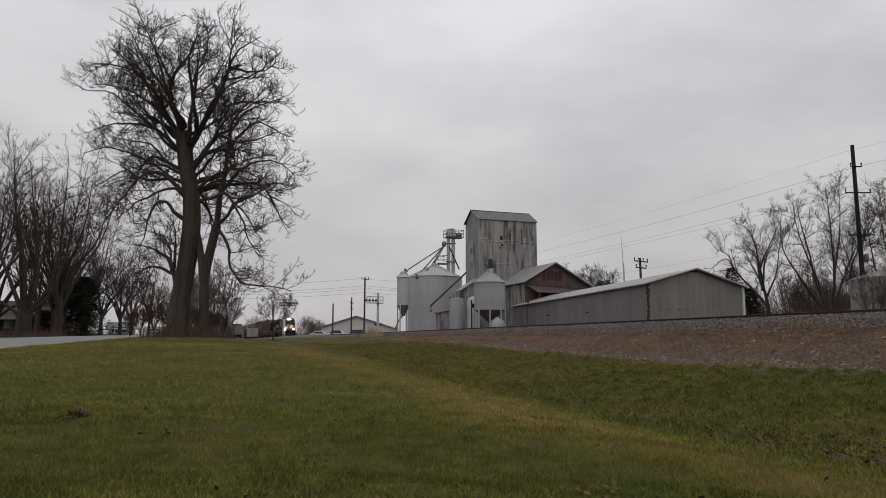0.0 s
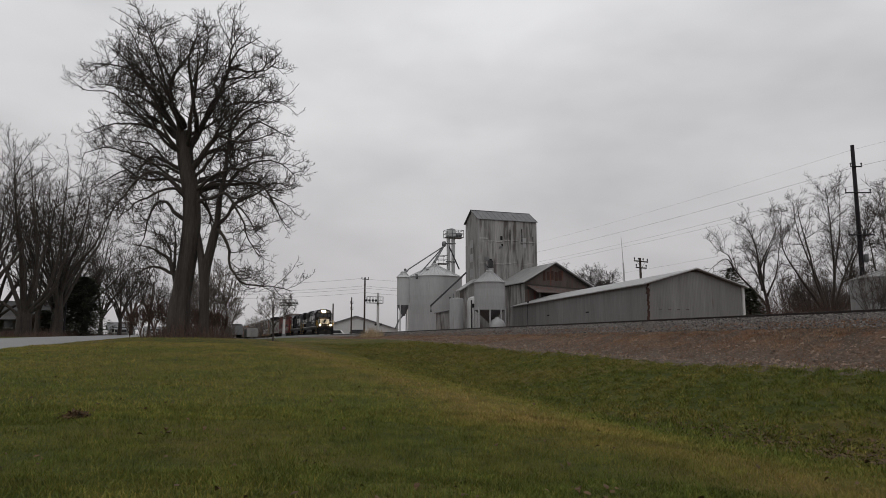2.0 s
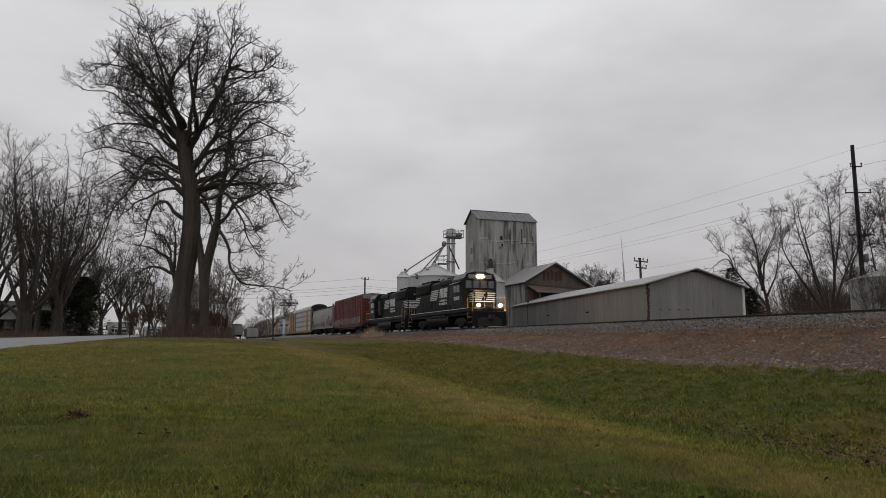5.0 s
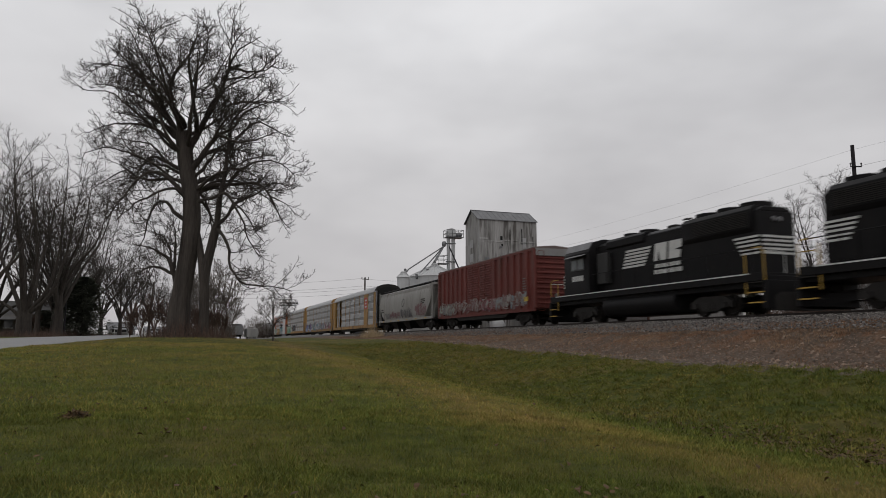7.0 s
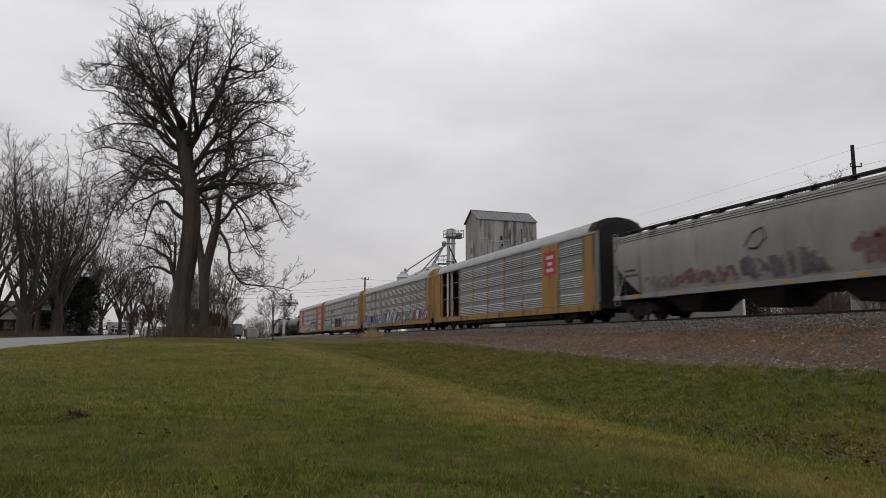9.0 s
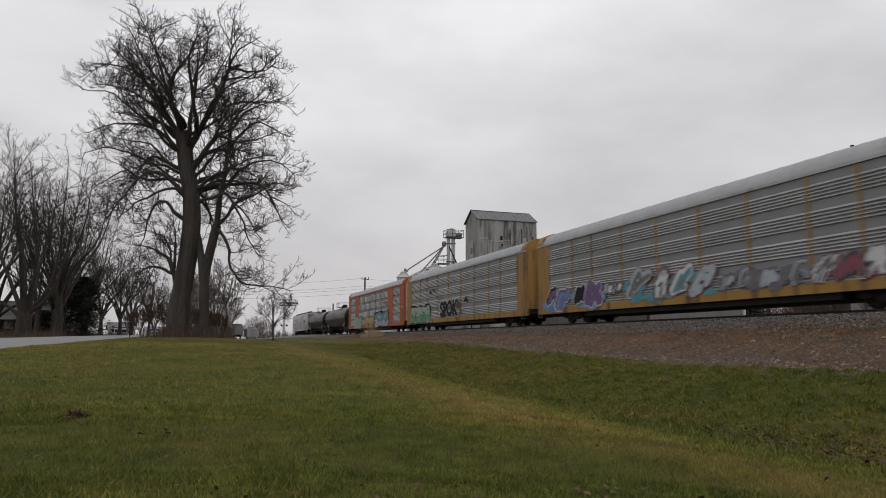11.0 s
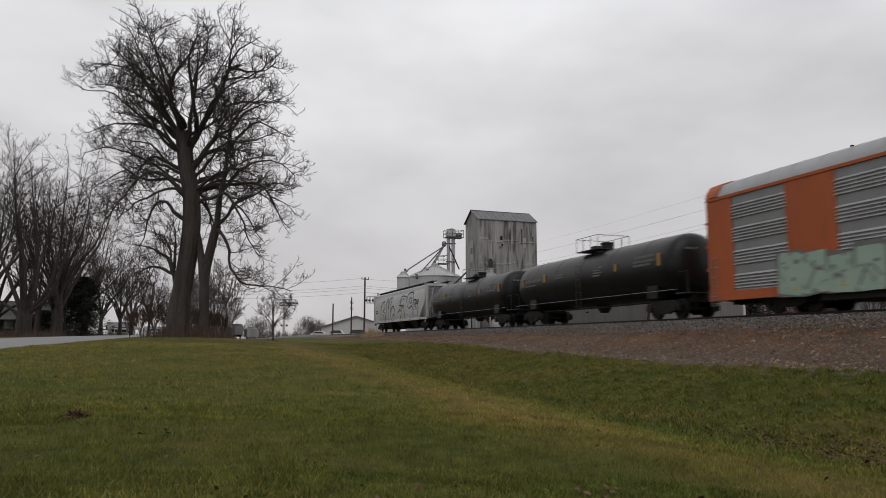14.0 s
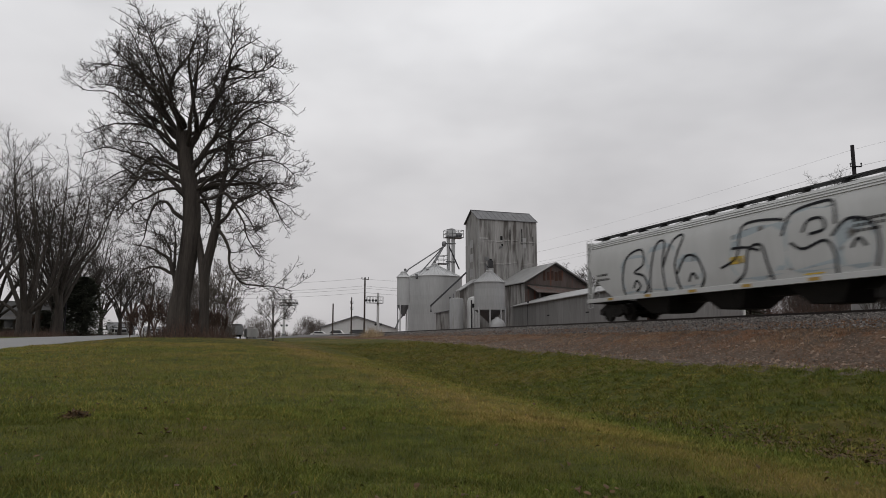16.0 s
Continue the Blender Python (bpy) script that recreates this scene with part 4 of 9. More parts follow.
utility_pole("thin wooden pole with side pins beyond the crossing", 27.75, 128.1, 1.6, 9.1, 0.15, M["pole"], ((8.0, 0.3, 20, 2), (6.9, 0.3, 20, 2)))
utility_pole("leaning wooden pole beside the tree-lined road", -5.4, 97.5, 1.7, 8.6, 0.15, M["pole"], (), 0.35)
utility_pole("dark pole among the roadside trees", -13.9, 90.0, 1.7, 5.6, 0.1, M["pole_black"], ())


def wires():
    def span(name, a, b, sag, r=0.012):
        pts = []
        for k in range(17):
            u = k / 16
            pts.append([a[i] + (b[i] - a[i]) * u for i in range(2)] + [a[2] + (b[2] - a[2]) * u - 4 * sag * u * (1 - u)])
        tagged(part(name, Geo().tube(pts, r, 4), M["dark_steel"]), "thin dark overhead wire between poles", "wire", group="overhead wires")
    for x, z, r in ((54.6, 17.9, 0.006), (55.0, 16.4, 0.010), (53.6, 14.4, 0.008), (55.6, 14.4, 0.008), (53.6, 10.5, 0.006)):
        span("overhead_wire", (x, 44.2, z), (x - 1.1, 134.8, z + 0.25), 0.73, r)
        span("overhead_wire", (x, 44.2, z), (x + 0.5, -40.0, z), 0.7, r)
    for z, dx in ((11.3, -0.6), (10.1, 0.0), (9.7, 0.5), (9.0, 0.2)):
        span("overhead_wire", (26.6 + dx, 112.7, z), (-9.0 + dx, 128.0, z - 0.4), 0.7, 0.014)
        span("overhead_wire", (26.6 + dx, 112.7, z), (40.5 + dx, 103.0, z - 0.6), 0.4, 0.014)


wires()


def crossing_signal(x, y, side):
    """A steel mast with a short railed cantilever over the road, lamps and a lamp pair lower down."""
    s = thing("crossing_signal", "grey steel level-crossing mast with railed cantilever lamps", "crossing signal", group="crossing signals")
    z0, top = 1.75, 8.9
    part("mast", Geo().tube([(x, y, z0 - 0.2), (x, y, top)], 0.24, 12, 0.2), M["cream"], s)
    part("base_box", Geo().box(x - 0.3, x + 0.3, y - 0.3, y + 0.3, z0 - 0.2, z0 + 0.5), M["steel"], s)
    arm = part("cantilever", Geo().box(min(x - side * 0.8, x + side * 1.9), max(x - side * 0.8, x + side * 1.9), y - 0.35, y + 0.35, 7.15, 7.25), M["steel"], s, "steel walkway arm")
    for k in range(6):
        xa = x - side * 0.8 + side * 2.7 * k / 5
        for ya in (-0.34, 0.34):
            part("guard_post", Geo().tube([(xa, y + ya, 7.2), (xa, y + ya, 8.25)], 0.025, 4), M["steel"], arm)
    for z in (7.7, 8.25):
        for ya in (-0.34, 0.34):
            part("guard_rail", Geo().tube([(x - side * 0.8, y + ya, z), (x + side * 1.9, y + ya, z)], 0.025, 4), M["steel"], arm)
    for k, xa in enumerate((0.5, 1.0, 1.6, 2.1)):
        part("lamp_hood", Geo().lathe([(0.2, -0.06), (0.2, 0.05), (0.1, 0.1)], 12, (x + side * xa, y - 0.5, 7.6), 1), M["dark_steel"], s, "round black signal lamp")
    for dx in (-0.45, 0.45):
        part("lamp_hood", Geo().lathe([(0.19, -0.06), (0.19, 0.05), (0.1, 0.1)], 12, (x + dx, y - 0.3, 3.7), 1), M["dark_steel"], s, "round black signal lamp")


crossing_signal(15.0, 124.5, 1)
crossing_signal(28.6, 111.6, -1)

t = thing("crossing_sign", "white round-topped warning sign on a thin post", "sign")
part("post", Geo().tube([(23.9, 97.7, 1.4), (23.9, 97.7, 3.4)], 0.05, 6), M["steel"], t)
part("face", Geo().lathe([(0.4, -0.02), (0.4, 0.02)], 16, (23.9, 97.62, 3.0), 1), M["cream"], t)
t = thing("radio_mast", "thin pale lattice radio mast behind the sheds", "mast")
part("lower_mast", Geo().tube([(49.9, 72.5, YARD), (49.6, 72.5, 10.5)], 0.13, 5, 0.1), M["cream"], t)
part("whip", Geo().tube([(49.6, 72.5, 10.5), (49.4, 72.5, 13.9)], 0.05, 5, 0.02), M["cream"], t)


# ---- far buildings and vehicles ----
def make_white_building():
    b = thing("white_workshop", "long low white gabled workshop beyond the crossing", "building")
    c, w = Vector((36.3, 162.2)), Vector((15.6, -5.6)).normalized()
    dpt = Vector((-w.y, w.x))
    h, eave, ridge = 8.2, 4.35, 6.85

    def P(u, v, z):
        p = c + w * u + dpt * v
        return (p.x, p.y, z)
    g = Geo()
    g.add([P(-h, 0, 1.2), P(h, 0, 1.2), P(h, 0, eave), P(0, 0, ridge), P(-h, 0, eave), P(-h, 24, 1.2), P(h, 24, 1.2), P(h, 24, eave), P(0, 24, ridge), P(-h, 24, eave)],
          [(0, 1, 2, 3, 4), (9, 8, 7, 6, 5), (0, 5, 6, 1), (1, 6, 7, 2), (0, 4, 9, 5), (4, 3, 8, 9), (3, 2, 7, 8)])
    part("wall", g, M["cream"], b, "pale siding wall")
    for s in (-1, 1):
        r = Geo()
        slab(r, P(s * (h + 0.4), -0.5, eave - 0.1), P(s * (h + 0.4), 24.3, eave - 0.1), P(0, 24.3, ridge + 0.12), P(0, -0.5, ridge + 0.12), 0.22)
        part("roof", r, M["dark_roof"], b, "grey shingle roof")
    for u, wd in ((-3.2, 1.9), (1.0, 2.2), (5.4, 1.9)):
        g = Geo()
        g.add([P(u - wd, -0.04, 1.2), P(u + wd, -0.04, 1.2), P(u + wd, -0.04, 3.6), P(u - wd, -0.04, 3.6)], [(0, 1, 2, 3)])
        g.add([P(u - wd, -0.1, 3.6), P(u + wd, -0.1, 3.6), P(u + wd, -0.1, 3.8), P(u - wd, -0.1, 3.8)], [(0, 1, 2, 3)])
        part("garage_door", g, M["white"], b, "white overhead door")


def make_vehicle(label, x, y, yaw, length, height, material, kind):
    v = thing(kind, label, "vehicle", at=pose(x, y, float(ground_z(x, y)) + 0.02, 0, 0, yaw))
    L = length / 2
    if kind == "parked_car":
        body = [(-L, 0.35), (L, 0.35), (L, 0.75), (L * 0.92, 0.9), (L * 0.45, 0.98), (L * 0.2, height), (-L * 0.55, height), (-L * 0.85, 1.0), (-L, 0.9)]
        part("body", Geo().prism(body, 1, -0.88, 0.88), material, v, bevel=0.06)
        part("window", Geo().prism([(L * 0.4, 1.0), (L * 0.18, height - 0.08), (-L * 0.5, height - 0.08), (-L * 0.74, 1.02)], 1, -0.9, 0.9), M["glass"], v, "dark side glass")
    elif kind == "semi_truck":
        part("cab", Geo().prism([(L - 2.4, 0.7), (L, 0.7), (L, 1.9), (L - 0.7, 2.2), (L - 1.0, 3.4), (L - 2.4, 3.7)], 1, -1.2, 1.2), M["dark_steel"], v, "dark truck cab", 0.08)
        part("sleeper", Geo().box(L - 4.0, L - 2.5, -1.2, 1.2, 0.8, 3.8), M["dark_steel"], v, bevel=0.15)
        part("trailer", Geo().box(-L, L - 4.3, -1.28, 1.28, 1.1, height), material, v, "grey box trailer", 0.05)
    else:
        part("body", Geo().box(-L, L, -1.25, 1.25, 0.5, height), material, v, bevel=0.06)
    wheel = Geo().lathe([(0.2, -0.12), (0.36, -0.12), (0.4, -0.08), (0.4, 0.08), (0.36, 0.12), (0.2, 0.12)], 14, (0, 0, 0), 1).mesh("wheel", M["gloom"])
    for xw in (-L * 0.62, L * 0.62):
        for yw in (-0.85, 0.85):
            part("wheel", wheel, None, v, at=pose(xw, yw, 0.4))
    return v


make_white_building()
make_vehicle("grey semi truck with a box trailer beyond the lawn", 10.1, 177.0, 88, 11.0, 3.3, M["steel"], "semi_truck")
make_vehicle("pale grey cargo container box beside the road", 13.2, 174.0, 92, 6.0, 2.5, M["bin_old"], "cargo_box")
make_vehicle("dark box truck beyond the lawn", 7.7, 178.0, 90, 7.0, 2.8, M["dark_steel"], "box_truck")
make_vehicle("white sedan parked at the workshop", 27.6, 160.0, -20, 4.6, 1.45, M["white"], "parked_car")
make_vehicle("white pickup parked at the workshop", 31.0, 156.5, -20, 5.2, 1.75, M["white"], "parked_car")
make_vehicle("white van parked before the workshop doors", 35.6, 154.0, -20, 7.0, 1.9, M["white"], "parked_car")


def make_house(label, x, y, yaw, w, d, eave, ridge, wall, roof):
    z = float(ground_z(x, y))
    b = thing("house", label, "house", at=pose(x, y, z, 0, 0, yaw))
    part("wall", Geo().prism([(-d / 2, -0.3), (d / 2, -0.3), (d / 2, eave), (0, ridge - 0.15), (-d / 2, eave)], 0, -w / 2, w / 2), wall, b)
    for s in (-1, 1):
        g = Geo()
        slab(g, (-w / 2 - 0.4, s * (d / 2 + 0.4), eave - 0.25), (w / 2 + 0.4, s * (d / 2 + 0.4), eave - 0.25), (w / 2 + 0.4, 0, ridge), (-w / 2 - 0.4, 0, ridge), 0.15)
        part("roof", g, roof, b, "dark shingle roof")
    for u in (-0.3, 0.05, 0.33):
        win = part("window", Geo().box(u * w - 0.5, u * w + 0.5, -d / 2 - 0.03, -d / 2 + 0.05, 1.0, 2.2), M["glass"], b)
        part("frame", Geo().box(u * w - 0.58, u * w + 0.58, -d / 2 - 0.05, -d / 2 - 0.032, 2.2, 2.3).box(u * w - 0.58, u * w + 0.58, -d / 2 - 0.05, -d / 2 - 0.032, 0.9, 1.0), M["white"], win)
    part("porch_roof", Geo().prism([(-d / 2 - 2.2, eave - 0.55), (-d / 2, eave - 0.15), (-d / 2, eave), (-d / 2 - 2.2, eave - 0.4)], 0, -w * 0.35, w * 0.2), roof, b)
    for u in (-0.34, -0.1, 0.19):
        part("porch_post", Geo().box(u * w - 0.07, u * w + 0.07, -d / 2 - 2.1, -d / 2 - 1.96, -0.3, eave - 0.5), M["white"], b)


make_house("dim grey-roofed house behind the roadside trees", -24.5, 112.0, 8, 10, 8, 2.5, 4.8, M["board"], M["house_roof"])
make_house("small pale house far down the road", -14.5, 165.0, 10, 5, 5, 2.0, 3.2, M["bin_old"], M["dark_roof"])
make_house("small white house beyond the roadside trees", -9.0, 195.0, 10, 5, 5, 1.8, 2.9, M["cream"], M["dark_roof"])


# ---- train: local x runs forward, the side -y faces the lawn, z is 0 on the rail ----
CACHE = {}


def cached(key, make):
    if key not in CACHE:
        CACHE[key] = make()
    return CACHE[key]


def wheel_mesh(r):
    prof = [(0.09, -0.11), (0.16, -0.1), (0.18, -0.045), (r - 0.1, -0.04), (r - 0.07, -0.075), (r - 0.012, -0.07), (r, 0.0), (r, 0.055), (r + 0.026, 0.07), (r + 0.026, 0.085),
            (r - 0.08, 0.085), (r - 0.1, 0.0), (0.18, 0.03), (0.09, 0.1)]
    return Geo().lathe(prof, 24, (0, 0, 0), 1).mesh("wheel", M["wheel"])


def bogie(parent, x, axles=2):
    """Cast side frames, bolster, springs, and the wheels on it."""
    def make():
        g = Geo()
        if axles == 2:
            out = [(-1.28, 0.36), (-1.28, 0.62), (-0.75, 0.86), (0.75, 0.86), (1.28, 0.62), (1.28, 0.36), (0.8, 0.42), (0.45, 0.22), (-0.45, 0.22), (-0.8, 0.42)]
            g.prism(out, 1, -1.14, -0.96).prism(out, 1, 0.96, 1.14)
            g.box(-0.25, 0.25, -1.0, 1.0, 0.45, 0.85)
            for s in (-1, 1):
                for xa in (-0.89, 0.89):
                    g.lathe([(0.13, -0.1), (0.15, 0.0), (0.13, 0.1)], 10, (xa, s * 1.15, 0.457), 1)
                for xa in (-0.18, 0.0, 0.18):
                    g.tube([(xa, s * 1.12, 0.28), (xa, s * 1.12, 0.6)], 0.07, 6)
        else:
            out = [(-2.35, 0.55), (-2.35, 0.8), (-1.5, 0.95), (1.5, 0.95), (2.35, 0.8), (2.35, 0.55), (1.9, 0.62), (1.2, 0.5), (-1.2, 0.5), (-1.9, 0.62)]
            g.prism(out, 1, -1.32, -1.1).prism(out, 1, 1.1, 1.32)
            g.box(-0.8, 0.8, -1.1, 1.1, 0.5, 0.9)
            for s in (-1, 1):
                for xa in (-1.95, 0.0, 1.95):
                    g.box(xa - 0.22, xa + 0.22, min(s * 1.12, s * 1.36), max(s * 1.12, s * 1.36), 0.35, 0.75)
                for xa in (-1.0, 1.0):
                    g.tube([(xa - 0.35, s * 1.3, 0.75), (xa + 0.35, s * 1.3, 0.75)], 0.12, 8)
                    g.tube([(xa, s * 1.34, 0.3), (xa, s * 1.34, 0.9)], 0.05, 6)
        return g.mesh("bogie", M["under"])
    b = part("bogie", cached(("bogie", axles), make), None, parent, at=pose(x, 0, 0))
    r = 0.457 if axles == 2 else 0.52
    wm = cached(("wheel", r), lambda: wheel_mesh(r))
    for xa in ((-0.89, 0.89) if axles == 2 else (-1.95, 0.0, 1.95)):
        for s in (-1, 1):
            part("wheel", wm, None, b, at=pose(xa, s * 0.7535, r, 0, 0, 180 if s > 0 else 0))
        part("axle", Geo().tube([(xa, -0.8, r), (xa, 0.8, r)], 0.09, 8), M["under"], b)
    return b


def couplers(parent, half):
    def make():
        return Geo().box(-0.9, 0.1, -0.12, 0.12, 0.72, 0.98).box(0.1, 0.42, -0.2, 0.2, 0.66, 1.02).mesh("coupler", M["under"])
    me = cached("coupler", make)
    part("coupler", me, None, parent, at=pose(half - 0.42, 0, 0))
    part("coupler", me, None, parent, at=pose(-half + 0.42, 0, 0, 0, 0, 180))


def side_ladder(parent, x, y, z0, z1, material, width=0.42):
    g = Geo()
    s = 1 if y > 0 else -1
    for dx in (-width / 2, width / 2):
        g.tube([(x + dx, y + s * 0.07, z0), (x + dx, y + s * 0.07, z1)], 0.018, 4)
    n = max(2, int((z1 - z0) / 0.36))
    for k in range(n + 1):
        z = z0 + (z1 - z0) * k / n
        g.tube([(x - width / 2, y + s * 0.07, z), (x + width / 2, y + s * 0.07, z)], 0.014, 4)
    return part("ladder", g, material, parent)


def end_ladder(parent, x, y, z0, z1, material, width=0.4):
    g = Geo()
    s = 1 if x > 0 else -1
    for dy in (-width / 2, width / 2):
        g.tube([(x + s * 0.07, y + dy, z0), (x + s * 0.07, y + dy, z1)], 0.018, 4)
    n = max(2, int((z1 - z0) / 0.36))
    for k in range(n + 1):
        z = z0 + (z1 - z0) * k / n
        g.tube([(x + s * 0.07, y - width / 2, z), (x + s * 0.07, y + width / 2, z)], 0.014, 4)
    return part("ladder", g, material, parent)


def bars(geo, x0, x1, z, h, y, count, rnd, gap=0.35):
    """A line of unreadable lettering: a row of plain bars."""
    w = (x1 - x0) / count
    for k in range(count):
        a = x0 + k * w
        geo.box(a, a + w * (1 - gap * rnd.uniform(0.6, 1.3)), y - 0.006, y + 0.006, z, z + h)
    return geo


def blob(geo, cx, cz, w, h, side, rnd, n=16, power=0.75):
    """A thin rounded patch of sprayed paint; side(z) gives the wall's y."""
    pts = []
    for k in range(n):
        a = 2 * math.pi * k / n
        r = 1 + rnd.uniform(-0.1, 0.1)
        c, s = math.cos(a), math.sin(a)
        pts.append((cx + w / 2 * r * math.copysign(abs(c) ** power, c), cz + h / 2 * r * math.copysign(abs(s) ** power, s)))
    v = [(x, side(z) - 0.004, z) for x, z in pts] + [(x, side(z) + 0.01, z) for x, z in pts]
    return geo.add(v, [tuple(range(n))] + [(i, n + i, n + (i + 1) % n, (i + 1) % n) for i in range(n)])


def ribbon(geo, pts, w, side, lift=0.008):
    """A flat brush stroke along points (x, z)."""
    k = len(pts)
    v = []
    for i, (x, z) in enumerate(pts):
        a, b = pts[max(i - 1, 0)], pts[min(i + 1, k - 1)]
        t = Vector((b[0] - a[0], b[1] - a[1])).normalized() if a != b else Vector((1, 0))
        for s in (-1, 1):
            px, pz = x - t.y * s * w / 2, z + t.x * s * w / 2
            v.append((px, side(pz) - lift, pz))
    return geo.add(v, [(2 * i, 2 * i + 1, 2 * i + 3, 2 * i + 2) for i in range(k - 1)])


def smooth_line(pts, k=4):
    p = [Vector((*q, 0)) for q in pts]
    out = []
    for i in range(len(p) - 1):
        a, b, c, d = p[max(i - 1, 0)], p[i], p[i + 1], p[min(i + 2, len(p) - 1)]
        for j in range(k):
            u = j / k
            q = 0.5 * ((2 * b) + (c - a) * u + (2 * a - 5 * b + 4 * c - d) * u * u + (3 * b - a - 3 * c + d) * u ** 3)
            out.append((q.x, q.y))
    return out + [(p[-1].x, p[-1].y)]


def ring_line(cx, cz, w, h, lean, rnd, n=14):
    """A wobbly closed outline, leaning."""
    ph, out = rnd.uniform(0, 6.28), []
    for k in range(n):
        a = 2 * math.pi * k / n
        r = 1 + 0.10 * math.sin(2 * a + ph) + 0.07 * math.sin(3 * a + 2 * ph) + rnd.uniform(-0.04, 0.04)
        c, s = math.cos(a), math.sin(a)
        z = h / 2 * r * math.copysign(abs(s) ** 0.7, s)
        out.append((cx + w / 2 * r * math.copysign(abs(c) ** 0.8, c) + lean * z, cz + z))
    return out


def sheet(geo, pts, side, lift):
    n = len(pts)
    return geo.add([(x, side(z) - lift, z) for x, z in pts] + [(sum(p[0] for p in pts) / n, side(sum(p[1] for p in pts) / n) - lift, sum(p[1] for p in pts) / n)],
                   [(i, (i + 1) % n, n) for i in range(n)])


def stroke(geo, pts, w, side, lift):
    """A fat sprayed stroke: a bar along each leg and a round dab at each turn."""
    for i, (x, z) in enumerate(pts):
        dab = [(x + w / 2 * math.cos(k * 0.7854 + 0.4), z + w / 2 * math.sin(k * 0.7854 + 0.4)) for k in range(8)]
        sheet(geo, dab, side, lift + 0.0001 * i)
    for i in range(len(pts) - 1):
        ribbon(geo, [pts[i], ((pts[i][0] + pts[i + 1][0]) / 2, (pts[i][1] + pts[i + 1][1]) / 2), pts[i + 1]], w, side, lift + 0.0001 * (i + 0.5))


def graffiti(parent, x0, x1, z0, z1, side, fills, line, letters, seed, lw=0.09, name="graffiti"):
    """An unreadable sprayed piece: a cloud of overspray, then leaning fat strokes with an edge line and a paler streak."""
    rnd = random.Random(seed)
    w, h = (x1 - x0) / letters, z1 - z0
    layers = {}

    def geo(m):
        return layers.setdefault(m, Geo())
    for k in range(letters * 3):
        cx = x0 + (x1 - x0) * rnd.random()
        sheet(geo(fills[-1]), ring_line(cx, z0 + h * rnd.uniform(0.05, 0.8), w * rnd.uniform(0.4, 0.9), h * rnd.uniform(0.12, 0.4), 0.3, rnd, 9), side, 0.004 + 0.0002 * k)
    for k in range(letters):
        cx, ww = x0 + k * w, w * rnd.uniform(0.95, 1.12)
        hh, lean = h * rnd.uniform(0.8, 1.0), rnd.uniform(0.0, 0.2)
        foot = z0 + rnd.uniform(0, 1) * (h - hh)
        fat = min(0.30 * w, 0.28 * h) * rnd.uniform(0.8, 1.15)
        base = 0.014 + 0.006 * (k % 2)
        main = fills[k % max(1, len(fills) - 1)]
        for leg in range(3):
            u, v = rnd.uniform(0.0, 0.5), rnd.uniform(0.0, 0.4)
            turns = [(u, v), (u + rnd.uniform(0.1, 0.5), rnd.uniform(0.7, 1.0)), (rnd.uniform(0.3, 1.0), rnd.uniform(0.2, 0.7)), (rnd.uniform(0.6, 1.1), rnd.uniform(0.0, 1.0))]
            pts = smooth_line([(cx + ww * p + lean * hh * q, foot + hh * (0.1 + 0.8 * q)) for p, q in turns[:2 + (leg + k) % 3]], 3)
            if line:
                stroke(geo(line), pts, fat + 1.2 * lw, side, base)
            stroke(geo(main), pts, fat, side, base + 0.0012)
            streak = [(x + 0.08 * fat, z - 0.12 * fat) for x, z in pts]
            stroke(geo(fills[(k + 1) % len(fills)]), streak, fat * 0.42, side, base + 0.0024)
    for m, g in layers.items():
        tagged(part(name, g, M[m], parent, "sprayed graffiti paint", smooth=0), kind="stuff")


